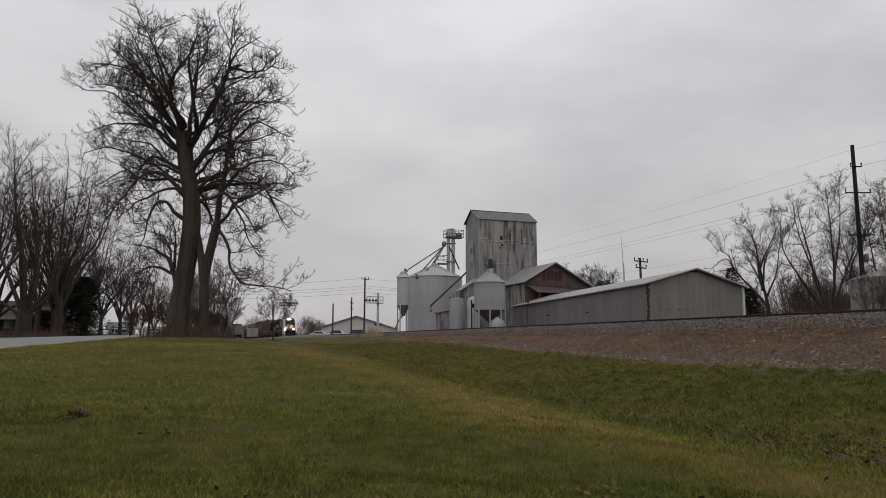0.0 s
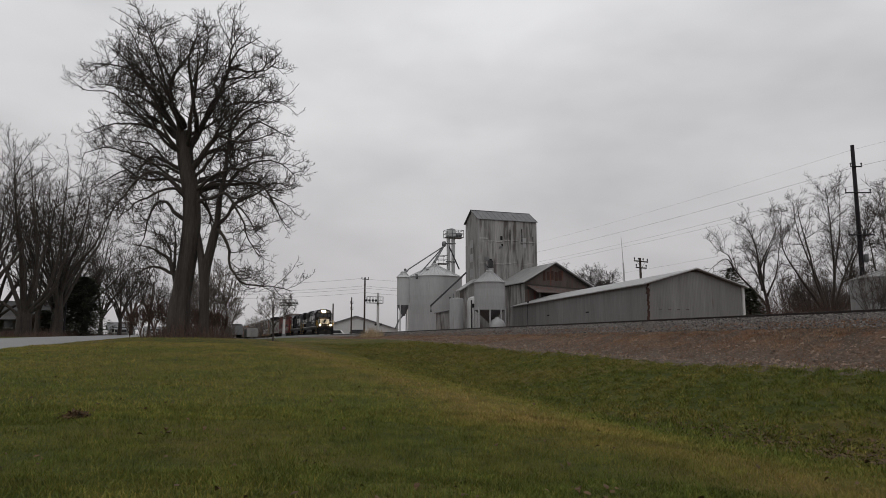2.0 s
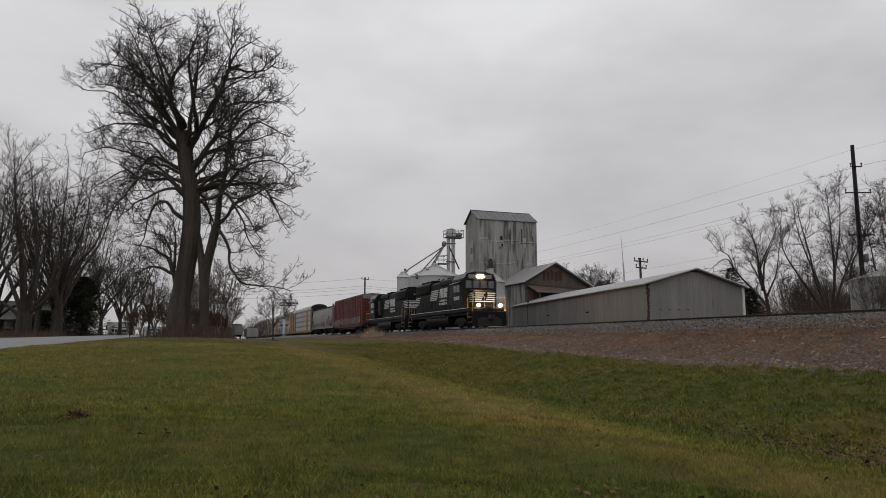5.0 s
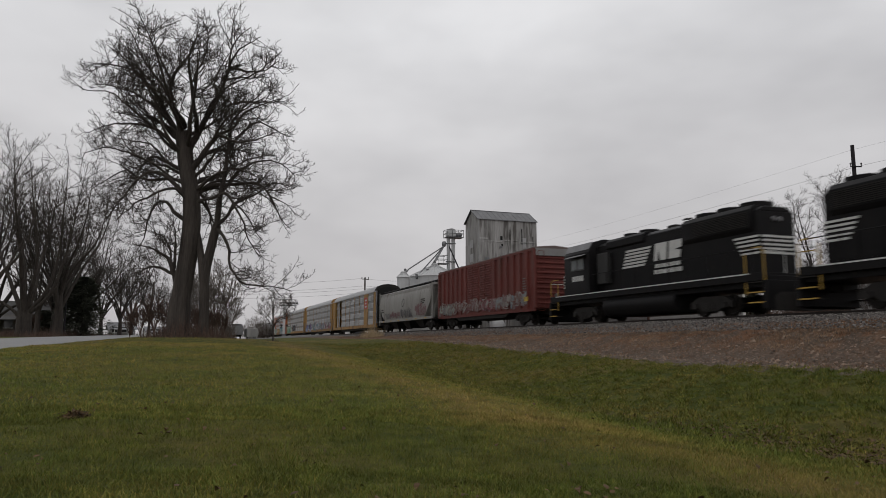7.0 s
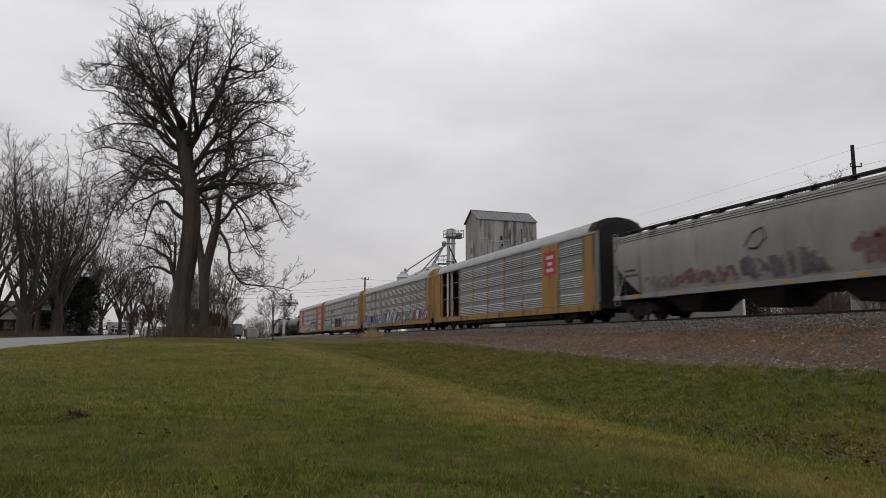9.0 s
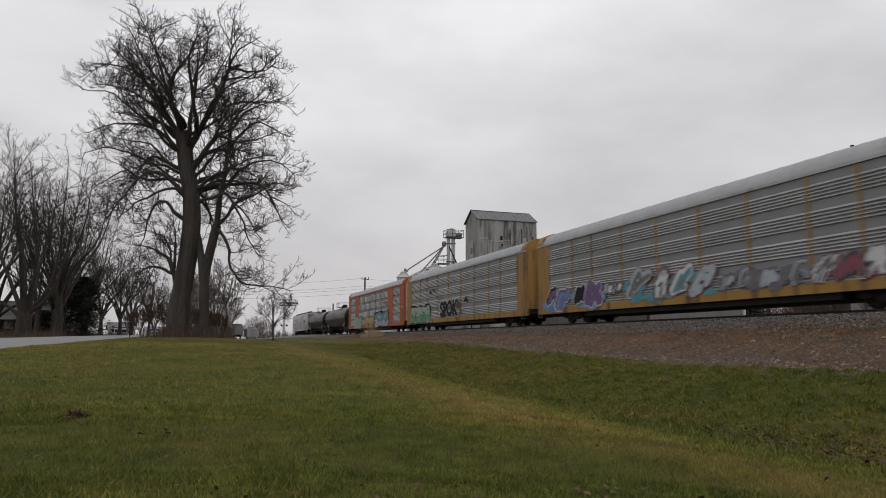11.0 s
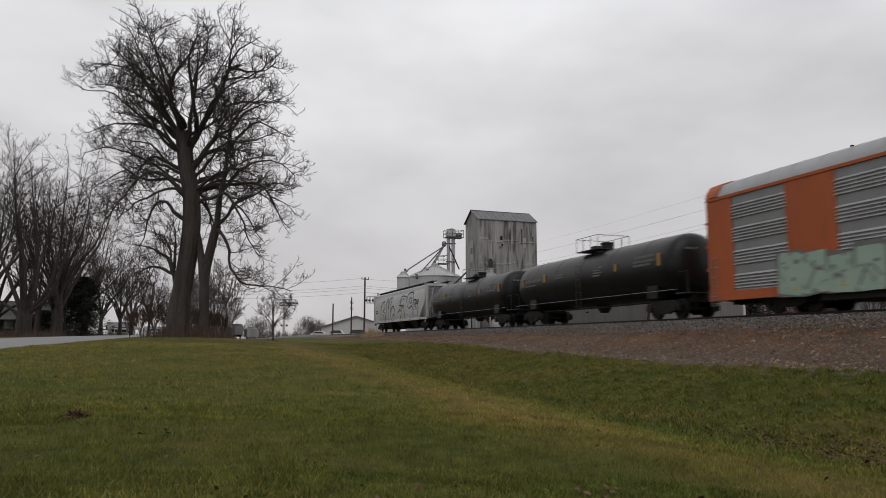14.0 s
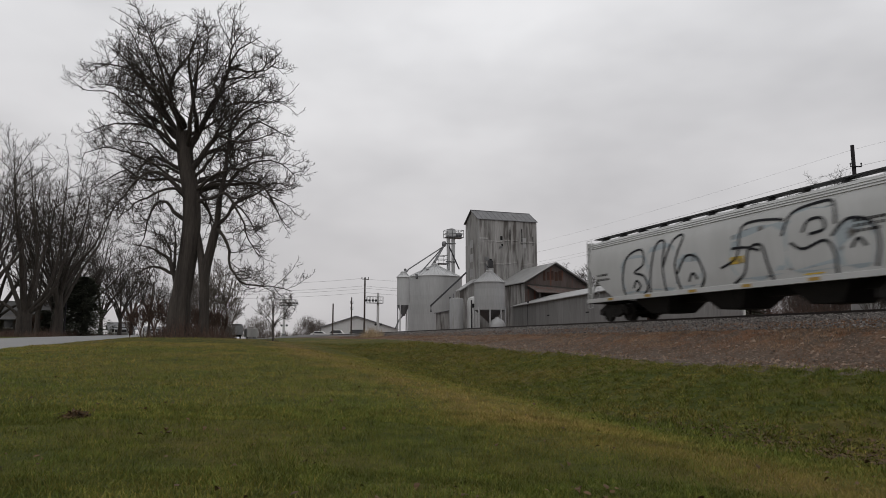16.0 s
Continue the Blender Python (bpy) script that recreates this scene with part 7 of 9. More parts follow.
def build_train():
    """Each vehicle and the place of its middle along the track at 0 s."""
    lead = locomotive("black diesel locomotive with white stripes and lit headlights", True, 8.55, -7.8, 4.0, 7.75, 2, 5.2, -3.35, 0.95)
    second = locomotive("black diesel locomotive with white stripes running long hood first", False, 8.55, -7.95, 4.0, 7.85, 2, 5.2, -3.4, 0.95)
    box = boxcar()
    grey = hopper("weathered grey covered hopper with dark graffiti", M["hop_grey"], False)
    r1 = autorack("yellow and silver autorack with red emblem and missing side panels", M["rack_yellow"], False, (1, 2), True)
    part("red_emblem", Geo().box(7.62, 9.1, -1.565, -1.54, 3.0, 4.45), M["red_sign"], r1, "red square emblem panel")
    part("emblem_strokes", Geo().box(7.95, 8.8, -1.58, -1.563, 4.0, 4.2).box(8.1, 8.65, -1.58, -1.563, 3.6, 3.8).box(7.95, 8.8, -1.58, -1.563, 3.2, 3.4), M["letter"], r1, "white emblem strokes")
    part("solid_panel", Geo().box(7.3, 9.4, -1.56, -1.535, 1.0, 4.88), M["rack_yellow"], r1, "plain yellow panel behind the emblem")
    for x in (-11.9, -10.4, -9.4, -7.5):
        part("stanchion", Geo().box(x - 0.1, x + 0.1, -1.5, -1.38, 1.0, 4.9), M["cream"] if x > -11 and x < -9 else M["rack_yellow"], r1, "exposed upright")
    # Near-black sheet added inside so the open bays look unlit.
    part("dark_interior", Geo().box(-12.2, -7.3, 0.9, 1.3, 1.0, 4.85), M["gloom"], r1)
    r2 = autorack("yellow and silver autorack with colourful graffiti", M["rack_yellow"], False)
    side = lambda z: -1.572
    graffiti(r2, -12.9, -6.2, 0.75, 2.25, side, ("spray_black", "spray_violet", "spray_blue"), "spray_white", 4, 5, 0.1)
    graffiti(r2, -6.0, -4.5, 1.35, 2.0, side, ("spray_white", "dim_letter"), "spray_black", 4, 6, 0.07)
    graffiti(r2, -4.0, 2.4, 0.75, 2.5, side, ("spray_ice", "dim_letter", "spray_white", "spray_teal"), "spray_red", 4, 7, 0.07)
    graffiti(r2, 2.8, 7.2, 0.9, 1.9, side, ("dim_letter", "spray_ice", "dim_letter"), "spray_violet", 6, 8, 0.07)
    graffiti(r2, 7.4, 13.0, 0.9, 2.1, side, ("spray_white", "spray_dark", "spray_red"), "spray_maroon", 6, 12, 0.08)
    r3 = autorack("yellow and silver autorack with lettered graffiti", M["rack_yellow"], False)
    block_piece(r3, -12.2, -6.4, 0.72, 2.35, side, "mint", "spray_green", "spray_black", 5, 18, 0.11)
    rnd = random.Random(4)
    scribble(r3, -3.6, 1.6, 1.4, 2.7, lambda z: -1.56, "spray_maroon", 6, 0.16, 71)
    scribble(r3, -3.4, 1.6, 0.95, 1.9, lambda z: -1.562, "spray_dark", 8, 0.2, 72)
    scribble(r3, 2.4, 3.2, 2.1, 2.5, lambda z: -1.562, "spray_black", 4, 0.12, 73)
    scribble(r3, -6.4, -4.6, 3.3, 3.7, lambda z: -1.562, "spray_black", 5, 0.1, 74)
    text_part("graffiti_word", "SPOK", 1.72, M["spray_white"], r3, pose(-3.42, -1.582, 1.16, 90, 0, 0), "white sprayed edge round the letters", 0.003, 0.16)
    text_part("graffiti_word", "SPOK", 1.72, M["spray_black"], r3, pose(-3.4, -1.59, 1.14, 90, 0, 0), "bold black sprayed letters", 0.003, 0.105)
    for x in (-3.2, -1.6, 1.0):
        part("graffiti", blob(Geo(), x, 1.0, 0.5, 0.14, side, rnd, 10), M["spray_yellow"], r3, "yellow sprayed dash", smooth=0)
    r4 = autorack("orange and silver autorack with graffiti on its foot", M["rack_orange"], True, split_panels=True)
    block_piece(r4, -9.9, -5.6, 0.62, 2.15, side, "mint", "mint", "dim_letter", 4, 31, 0.09)
    block_piece(r4, -3.2, 1.0, 0.62, 1.95, side, "spray_sand", "rack_yellow", "rack_yellow", 5, 32, 0.12)
    block_piece(r4, 1.5, 7.8, 0.68, 2.4, side, "spray_teal", "spray_ice", "spray_black", 4, 37, 0.16)
    scribble(r4, 1.8, 7.6, 1.0, 2.3, lambda z: -1.596, "spray_ice", 7, 0.16, 38)
    part("yellow_label", Geo().box(11.2, 11.6, -1.545, -1.525, 2.1, 2.3).box(12.6, 13.3, -1.545, -1.525, 2.4, 2.6), M["spray_yellow"], r4, "yellow label")
    part("data_lettering", bars(bars(Geo(), 12.5, 13.3, 2.75, 0.05, -1.54, 6, random.Random(1)), 12.5, 13.3, 1.9, 0.05, -1.54, 6, random.Random(2)), M["dim_letter"], r4, "worn grey lettering bars")
    t1 = tank_car("black tank car with white data lettering", True)
    t2 = copy_thing(t1, pose(0, 0, 0))
    tagged(t2, "black tank car behind its like, white lettering")
    last = hopper("pale grey covered hopper with large outlined graffiti", M["hop_pale"], True)
    return ((lead, 182.35, -90), (second, 201.2, 90), (box, 221.2, -90), (grey, 242.05, -90), (r1, 267.0, -90), (r2, 295.6, -90), (r3, 324.6, -90), (r4, 353.35, -90),
            (t1, 377.6, -90), (t2, 396.1, -90), (last, 415.7, -90))


TRAIN = build_train()


# ---- bare trees ----
def tubes(name, sets, sides, material, furrow=0.0):
    """Tapered tubes along many lines at once; each set is points (m, n, 3) and radii (m, n). Furrow cuts wandering grooves into the skin."""
    V, F, off = [], [], 0
    ang = np.arange(sides) * 2 * np.pi / sides
    for P, R in sets:
        m, n = R.shape
        T = np.gradient(P, axis=1)
        T /= np.linalg.norm(T, axis=2, keepdims=True) + 1e-9
        ref = np.where(np.abs(T[:, :1, 2:3]) < 0.8, np.array([0, 0, 1.0]), np.array([1.0, 0, 0]))
        U = np.cross(T, np.broadcast_to(ref, T.shape))
        U /= np.linalg.norm(U, axis=2, keepdims=True) + 1e-9
        W = np.cross(T, U)
        drift = np.linspace(0, 5, n)[None, :, None]
        skin = 1 + furrow * (np.sin(5 * ang + drift) + 0.8 * np.sin(11 * ang - 1.3 * drift + 1) + 0.7 * np.sin(17 * ang + 2.1 * np.sin(2 * drift)) * np.cos(3 * drift + ang))
        ring = P[:, :, None] + (R[:, :, None] * skin)[..., None] * (np.cos(ang)[:, None] * U[:, :, None] + np.sin(ang)[:, None] * W[:, :, None])
        V.append(ring.reshape(-1, 3))
        base = off + (np.arange(m)[:, None, None] * n + np.arange(n - 1)[None, :, None]) * sides
        j, j2 = np.arange(sides)[None, None], (np.arange(sides)[None, None] + 1) % sides
        F.append(np.stack([base + j, base + j2, base + sides + j2, base + sides + j], -1).reshape(-1, 4))
        off += m * n * sides
    return raw_mesh(name, np.concatenate(V), np.concatenate(F), material, True)


def spline(points, n=5):
    p = [np.array(q, float) for q in points]
    res = []
    for i in range(len(p) - 1):
        a, b, c, d = p[max(i - 1, 0)], p[i], p[i + 1], p[min(i + 2, len(p) - 1)]
        for k in range(n):
            u = k / n
            res.append(0.5 * ((2 * b) + (c - a) * u + (2 * a - 5 * b + 4 * c - d) * u * u + (3 * b - a - 3 * c + d) * u ** 3))
    return res + [p[-1]]


def limb(points, r0, r1, n, rng, crook):
    """One limb of n points through a few given ones, crooked, tapering from r0 to r1."""
    q = np.array(spline(points, 8))
    run = np.concatenate([[0], np.cumsum(np.linalg.norm(np.diff(q, axis=0), axis=1))])
    at = np.linspace(0, run[-1], n)
    P = np.stack([np.interp(at, run, q[:, i]) for i in range(3)], 1)
    bend = np.cumsum(rng.normal(0, crook, (n, 3)), 0)
    bend -= np.linspace(0, 1, n)[:, None] * bend[-1]
    return P + bend, r1 + (r0 - r1) * (1 - np.linspace(0, 1, n)) ** 1.3


def sprout(rng, P, R, gap, start, ratio, least, most, spread, n, wander, up, girth, tip):
    """Side branches along every line of P: shorter towards the line's end, bending as they go and turning upwards."""
    seg = np.linalg.norm(np.diff(P, axis=1), axis=2).sum(1)
    src = np.repeat(np.arange(len(P)), rng.poisson(seg * (1 - start) / gap) + 1)
    m = len(src)
    t = start + (1 - start) * rng.random(m) ** 0.85
    f = t * (P.shape[1] - 1)
    i = np.minimum(f.astype(int), P.shape[1] - 2)
    w = (f - i)[:, None]
    q = P[src, i] * (1 - w) + P[src, i + 1] * w
    r = R[src, i] * (1 - w[:, 0]) + R[src, i + 1] * w[:, 0]
    tan = P[src, i + 1] - P[src, i]
    tan /= np.linalg.norm(tan, axis=1, keepdims=True) + 1e-9
    side = rng.normal(0, 1, (m, 3)) + np.array([0, 0, 0.3])
    side -= (side * tan).sum(1, keepdims=True) * tan
    side /= np.linalg.norm(side, axis=1, keepdims=True) + 1e-9
    ang = (spread * rng.uniform(0.65, 1.3, m))[:, None]
    d = np.cos(ang) * tan + np.sin(ang) * side
    L = np.clip(ratio * seg[src] * (1.15 - 0.75 * t) * rng.uniform(0.55, 1.3, m), least * rng.uniform(0.7, 1.3, m), most)
    step = (L / (n - 1))[:, None]
    Q = np.zeros((m, n, 3))
    Q[:, 0] = q
    for k in range(1, n):
        d = d + rng.normal(0, wander, (m, 3)) + np.array([0, 0, up])
        d /= np.linalg.norm(d, axis=1, keepdims=True)
        Q[:, k] = Q[:, k - 1] + d * step
    r0 = np.maximum(np.minimum(r * 0.72, girth * L + tip), tip)
    return Q, r0[:, None] + (tip - r0)[:, None] * np.linspace(0, 1, n) ** 0.8


def bare_tree(name, label, at, trunks, limbs, orders, seed, bark="bark", twig="twig", group=""):
    """Trunks and main limbs as given, then orders of side branches, the last ones the fine twigs of the crown."""
    rng = np.random.default_rng(seed)
    t = thing(name, label, "tree", at=at, group=group)
    part("trunk", tubes("trunk", [(P[None], R[None]) for P, R in trunks], 48, M[bark], 0.032), None, t)
    P, R = np.stack([l[0] for l in limbs]), np.stack([l[1] for l in limbs])
    sets = [(P, R)]
    for o in orders:
        P, R = sprout(rng, P, R, *o)
        sets.append((P, R))
    for k, (name_of, sides, skin) in enumerate((("limb", 8, bark), ("branchwork", 5, bark))):
        tagged(part(name_of, tubes(name_of, sets[k:k + 1], sides, M[skin]), None, t), kind="stuff")
    tagged(part("crown", tubes("crown", sets[2:], 3, M[twig]), None, t, "fine bare twigs"), kind="stuff")
    return t


def big_tree():
    """The old two-stemmed tree on the lawn. Local x runs across the lawn, y away, z up."""
    rng = np.random.default_rng(21)
    trunks = [limb([(-0.5, 0, -0.3), (-0.45, 0, 1.8), (-0.18, 0, 3.9), (-0.05, 0, 6.1), (-0.15, 0, 7.9), (-0.5, 0, 9.4), (-0.7, 0, 11.2)], 0.68, 0.44, 22, rng, 0.012),
              limb([(0.95, -0.1, -0.3), (0.88, -0.1, 1.8), (0.85, -0.1, 3.4), (1.1, -0.1, 4.7), (1.4, -0.1, 6.0)], 0.27, 0.23, 12, rng, 0.012),
              limb([(0.8, -0.1, 3.0), (0.6, 0, 4.2), (0.35, 0.1, 5.2), (0.1, 0.1, 6.4)], 0.20, 0.17, 8, rng, 0.012)]
    trunks[0][1][:5] = (0.66, 0.60, 0.57, 0.55, 0.53)
    trunks[0][1][5:] = np.linspace(0.49, 0.40, 17)
    plan = (((1.4, 0, 6.0), (1.6, 0.1, 7.9), (1.8, 0.2, 9.8), (1.9, 0.3, 11.4), (2.0, 0.2, 13.2), (2.6, 0.3, 14.4), 0.23),
            ((-0.75, 0, 10.2), (-1.2, 0.2, 11.3), (-1.9, 0.3, 12.4), (-2.4, 0.2, 13.4), (-3.1, 0, 14.4), (-3.7, -0.2, 15.2), (-4.7, -0.4, 15.5), (-6.3, -0.5, 15.6), 0.27),
            ((-2.4, 0.2, 13.4), (-2.9, 0.6, 14.7), (-3.8, 0.9, 15.7), (-4.4, 1.1, 16.5), (-5.6, 1.3, 17.0), 0.13),
            ((-0.7, 0, 10.4), (-0.9, -0.3, 11.8), (-1.2, -0.6, 13.1), (-1.2, -0.6, 14.2), (-0.9, -0.5, 15.2), (-0.3, -0.3, 16.5), (-0.2, 0, 17.7), (-0.1, 0.1, 18.5), 0.27),
            ((-1.2, -0.6, 14.2), (-1.7, -0.8, 15.3), (-2.1, -1.0, 16.3), (-2.3, -1.0, 17.2), 0.11),
            ((-0.5, 0, 10.0), (-0.1, 0.3, 11.1), (0.3, 0.4, 12.2), (1.0, 0.3, 13.6), (1.4, 0.1, 14.7), (1.7, 0, 15.5), (1.8, -0.1, 16.7), (2.3, -0.2, 17.5), (3.0, -0.2, 18.1), 0.27),
            ((1.7, 0, 15.5), (2.7, 0.3, 15.4), (3.8, 0.5, 15.7), (4.5, 0.5, 16.2), 0.12),
            ((0, 0.3, 11.3), (0.1, -0.6, 12.7), (0.1, -1.2, 14.0), (-0.1, -1.3, 15.7), (0.3, -1.2, 17.0), (0.9, -1.0, 17.8), 0.18),
            ((-0.2, 0, 9.0), (0.3, -0.3, 9.6), (0.9, -0.5, 10.2), (1.5, -0.6, 10.9), (2.4, -0.7, 11.3), (2.9, -0.8, 12.2), (3.8, -0.8, 12.7), (5.1, -0.9, 13.1), 0.22),
            ((1.5, -0.6, 10.9), (2.6, -1.0, 10.4), (3.8, -1.2, 10.4), (4.9, -1.4, 10.8), 0.12),
            ((0.1, 0, 7.8), (1.0, 0.2, 8.2), (2.1, 0.3, 8.2), (3.7, 0.4, 8.3), (4.3, 0.5, 7.6), (5.0, 0.5, 6.3), (5.5, 0.5, 5.9), 0.17),
            ((0.1, 0, 7.3), (1.5, -0.5, 7.5), (2.3, -0.8, 7.6), (2.8, -0.9, 6.7), (3.3, -0.9, 6.0), (3.5, -0.9, 5.1), (4.3, -1.0, 4.1), 0.15),
            ((1.4, -0.1, 6.0), (2.0, -0.2, 6.5), (2.5, -0.2, 7.2), (3.5, -0.3, 7.6), (4.7, -0.3, 8.3), (5.5, -0.3, 8.1), 0.14),
            ((1.4, -0.1, 5.8), (1.9, -0.3, 5.4), (2.3, -0.4, 4.7), (2.4, -0.5, 3.9), (2.8, -0.5, 3.2), (3.3, -0.5, 2.8), (4.3, -0.5, 2.7), (5.1, -0.5, 2.6), (5.9, -0.5, 2.4), 0.13),
            ((-0.3, 0, 6.2), (-1.1, 0, 6.8), (-1.4, 0, 7.3), (-1.9, 0, 7.3), (-2.4, 0, 6.6), (-2.6, 0, 5.5), (-3.0, 0, 4.7), 0.16),
            ((-0.3, 0, 7.5), (-1.3, -0.4, 8.5), (-2.3, -0.6, 8.8), (-2.9, -0.7, 8.3), (-3.4, -0.8, 7.6), (-4.1, -0.9, 6.6), (-4.6, -1.0, 5.8), 0.17),
            ((-0.5, 0, 8.9), (-1.9, 0.5, 9.7), (-2.8, 0.7, 10.0), (-3.5, 0.8, 9.3), (-4.0, 0.9, 8.3), (-4.7, 0.9, 7.6), 0.17),
            ((-0.3, 0, 8.2), (-1.3, 0.2, 8.6), (-2.4, 0.3, 8.5), (-3.2, 0.2, 8.6), (-4.1, 0.1, 9.0), (-4.9, 0, 8.6), (-5.7, 0, 8.1), 0.15),
            ((-0.8, 0, 10.0), (-2.3, -0.5, 11.4), (-3.4, -0.7, 11.6), (-4.6, -0.9, 11.4), (-5.7, -1.0, 10.9), 0.17),
            ((-1.0, 0, 10.8), (-2.1, 0.6, 11.9), (-3.1, 0.8, 12.5), (-4.2, 1.0, 12.7), (-5.5, 1.1, 13.0), 0.15),
            ((-1.5, 0.2, 11.9), (-2.5, -0.3, 13.1), (-3.6, -0.6, 13.7), (-4.8, -0.9, 14.0), (-5.6, -1.0, 14.0), 0.12),
            ((-0.55, 0, 2.6), (-0.95, 0, 3.5), (-1.15, 0, 4.0), (-1.6, 0.1, 4.4), (-2.3, 0.1, 4.75), (-3.3, 0.1, 5.0), 0.26),
            ((-0.95, 0, 3.4), (-1.5, -0.1, 3.7), (-2.1, -0.2, 3.75), (-2.8, -0.2, 3.4), (-3.4, -0.2, 3.1), 0.12), ((-0.98, 0, 3.5), (-0.95, 0.1, 4.6), (-0.98, 0.2, 5.4), (-1.2, 0.2, 6.3), 0.13),
            ((-1.0, 0, 3.6), (-1.3, 0.3, 4.7), (-1.8, 0.5, 5.4), (-2.6, 0.6, 5.8), 0.11), ((-0.9, 0, 3.3), (-0.7, -0.3, 4.3), (-0.75, -0.4, 5.3), 0.08),
            ((1.75, 0.2, 10.0), (2.6, 0.5, 11.4), (3.3, 0.7, 12.2), (4.1, 0.8, 11.9), (5.2, 0.9, 11.3), 0.13),
            ((1.6, 0.1, 7.9), (2.6, 0.4, 9.2), (3.9, 0.6, 9.7), (4.9, 0.7, 9.5), (5.6, 0.7, 8.9), 0.13),
            ((1.9, 0.2, 11.9), (2.5, 0.3, 13.1), (3.3, 0.3, 13.7), (3.9, 0.3, 14.4), 0.10),
            ((0.3, 0.4, 12.2), (1.4, -0.6, 13.4), (2.6, -1.0, 14.2), (4.2, -1.2, 14.4), 0.11), ((1.0, 0.3, 13.6), (0.6, 1.0, 15.0), (0.9, 1.4, 16.4), (1.4, 1.5, 17.6), 0.11),
            ((1.7, 0, 15.5), (2.6, -0.6, 16.4), (3.8, -0.9, 17.1), 0.09), ((0.1, -1.2, 14.0), (0.9, -1.8, 15.4), (1.3, -2.1, 17.0), 0.09),
            ((-1.2, -0.6, 13.1), (-2.2, -1.4, 14.6), (-2.8, -1.8, 16.0), (-3.4, -2.0, 17.2), 0.11), ((2.0, 0.2, 13.2), (3.2, 0.8, 13.6), (4.8, 1.0, 13.7), 0.10),
            ((0.9, -0.5, 10.2), (2.2, -1.6, 11.6), (3.4, -2.2, 12.0), (4.6, -2.4, 12.6), 0.11), ((-3.7, -0.2, 15.2), (-4.2, -0.9, 16.0), (-4.9, -1.3, 16.4), 0.07),
            ((1.4, 0.1, 14.7), (2.2, 0.9, 15.2), (3.2, 1.5, 16.0), (3.6, 1.8, 17.0), 0.09),
            ((-1.9, 0.3, 12.4), (-3.0, 1.2, 13.4), (-4.0, 1.8, 14.2), (-5.2, 2.2, 14.6), 0.09), ((-2.3, -0.5, 11.4), (-3.2, -1.3, 12.4), (-4.3, -1.8, 13.0), (-5.6, -2.1, 13.2), 0.09),
            ((-1.9, 0.5, 9.7), (-3.0, 1.2, 10.8), (-4.4, 1.7, 11.2), (-5.6, 2.0, 11.6), 0.10), ((-1.3, 0.2, 8.6), (-2.8, -0.6, 9.6), (-4.4, -1.2, 10.0), (-5.6, -1.5, 9.6), 0.10))
    limbs = [limb([(x * 0.95, y, z if z < 10.5 else 10.5 + (z - 10.5) * 0.88) for x, y, z in p[:-1]], p[-1] * 0.8, 0.020, 16, rng, 0.03) for p in plan]
    for k in range(24):
        z, a = 6.2 + 5.4 * rng.random(), k * 2.4 + rng.uniform(-0.4, 0.4)
        reach = rng.uniform(3.2, 4.9) * (1.0 if z > 7 else 0.9)
        rise = rng.uniform(-2.2, 0.8) if z < 8.0 else rng.uniform(-0.6, 2.4) if z < 9.8 else rng.uniform(1.0, 5.0)
        p0 = np.array((-0.05 - 0.16 * max(0, z - 8), 0, z))
        out = np.array((math.cos(a), math.sin(a), 0)) * reach
        limbs.append(limb([p0, p0 + out * 0.3 + (0, 0, 0.8), p0 + out * 0.65 + (0, 0, 0.8 + rise * 0.45), p0 + out + (0, 0, rise)], 0.11, 0.022, 16, rng, 0.04))
    rows = ((0.32, 0.20, 0.42, 1.0, 2.3, 1.0, 10, 0.16, 0.02, 0.0095, 0.012), (0.24, 0.12, 0.55, 0.5, 1.35, 0.95, 8, 0.19, 0.04, 0.0065, 0.0088), (0.17, 0.12, 0.45, 0.2, 0.48, 0.85, 4, 0.22, 0.10, 0.003, 0.0070))
    turn = math.degrees(math.atan2(-0.3374, 0.9414))
    for k in range(9):
        a = k * 0.7
        c, s = math.cos(a), math.sin(a)
        trunks.append(limb([(0.28 * c - 0.45, 0.28 * s, 1.6), (0.42 * c - 0.48, 0.42 * s, 0.4), (0.8 * c - 0.5, 0.8 * s, -0.25)], 0.2, 0.1, 6, rng, 0.0))
        trunks.append(limb([(0.06 * c + 0.9, 0.06 * s - 0.1, 0.9), (0.14 * c + 0.93, 0.14 * s - 0.1, 0.2), (0.4 * c + 0.95, 0.4 * s - 0.1, -0.2)], 0.2, 0.08, 6, rng, 0.0))
    bare_tree("tree", "huge old bare deciduous tree with two dark trunks on the lawn", pose(-0.3, 39.4, float(ground_z(-0.3, 39.4)), 0, 0, turn), trunks, limbs, rows, 8)


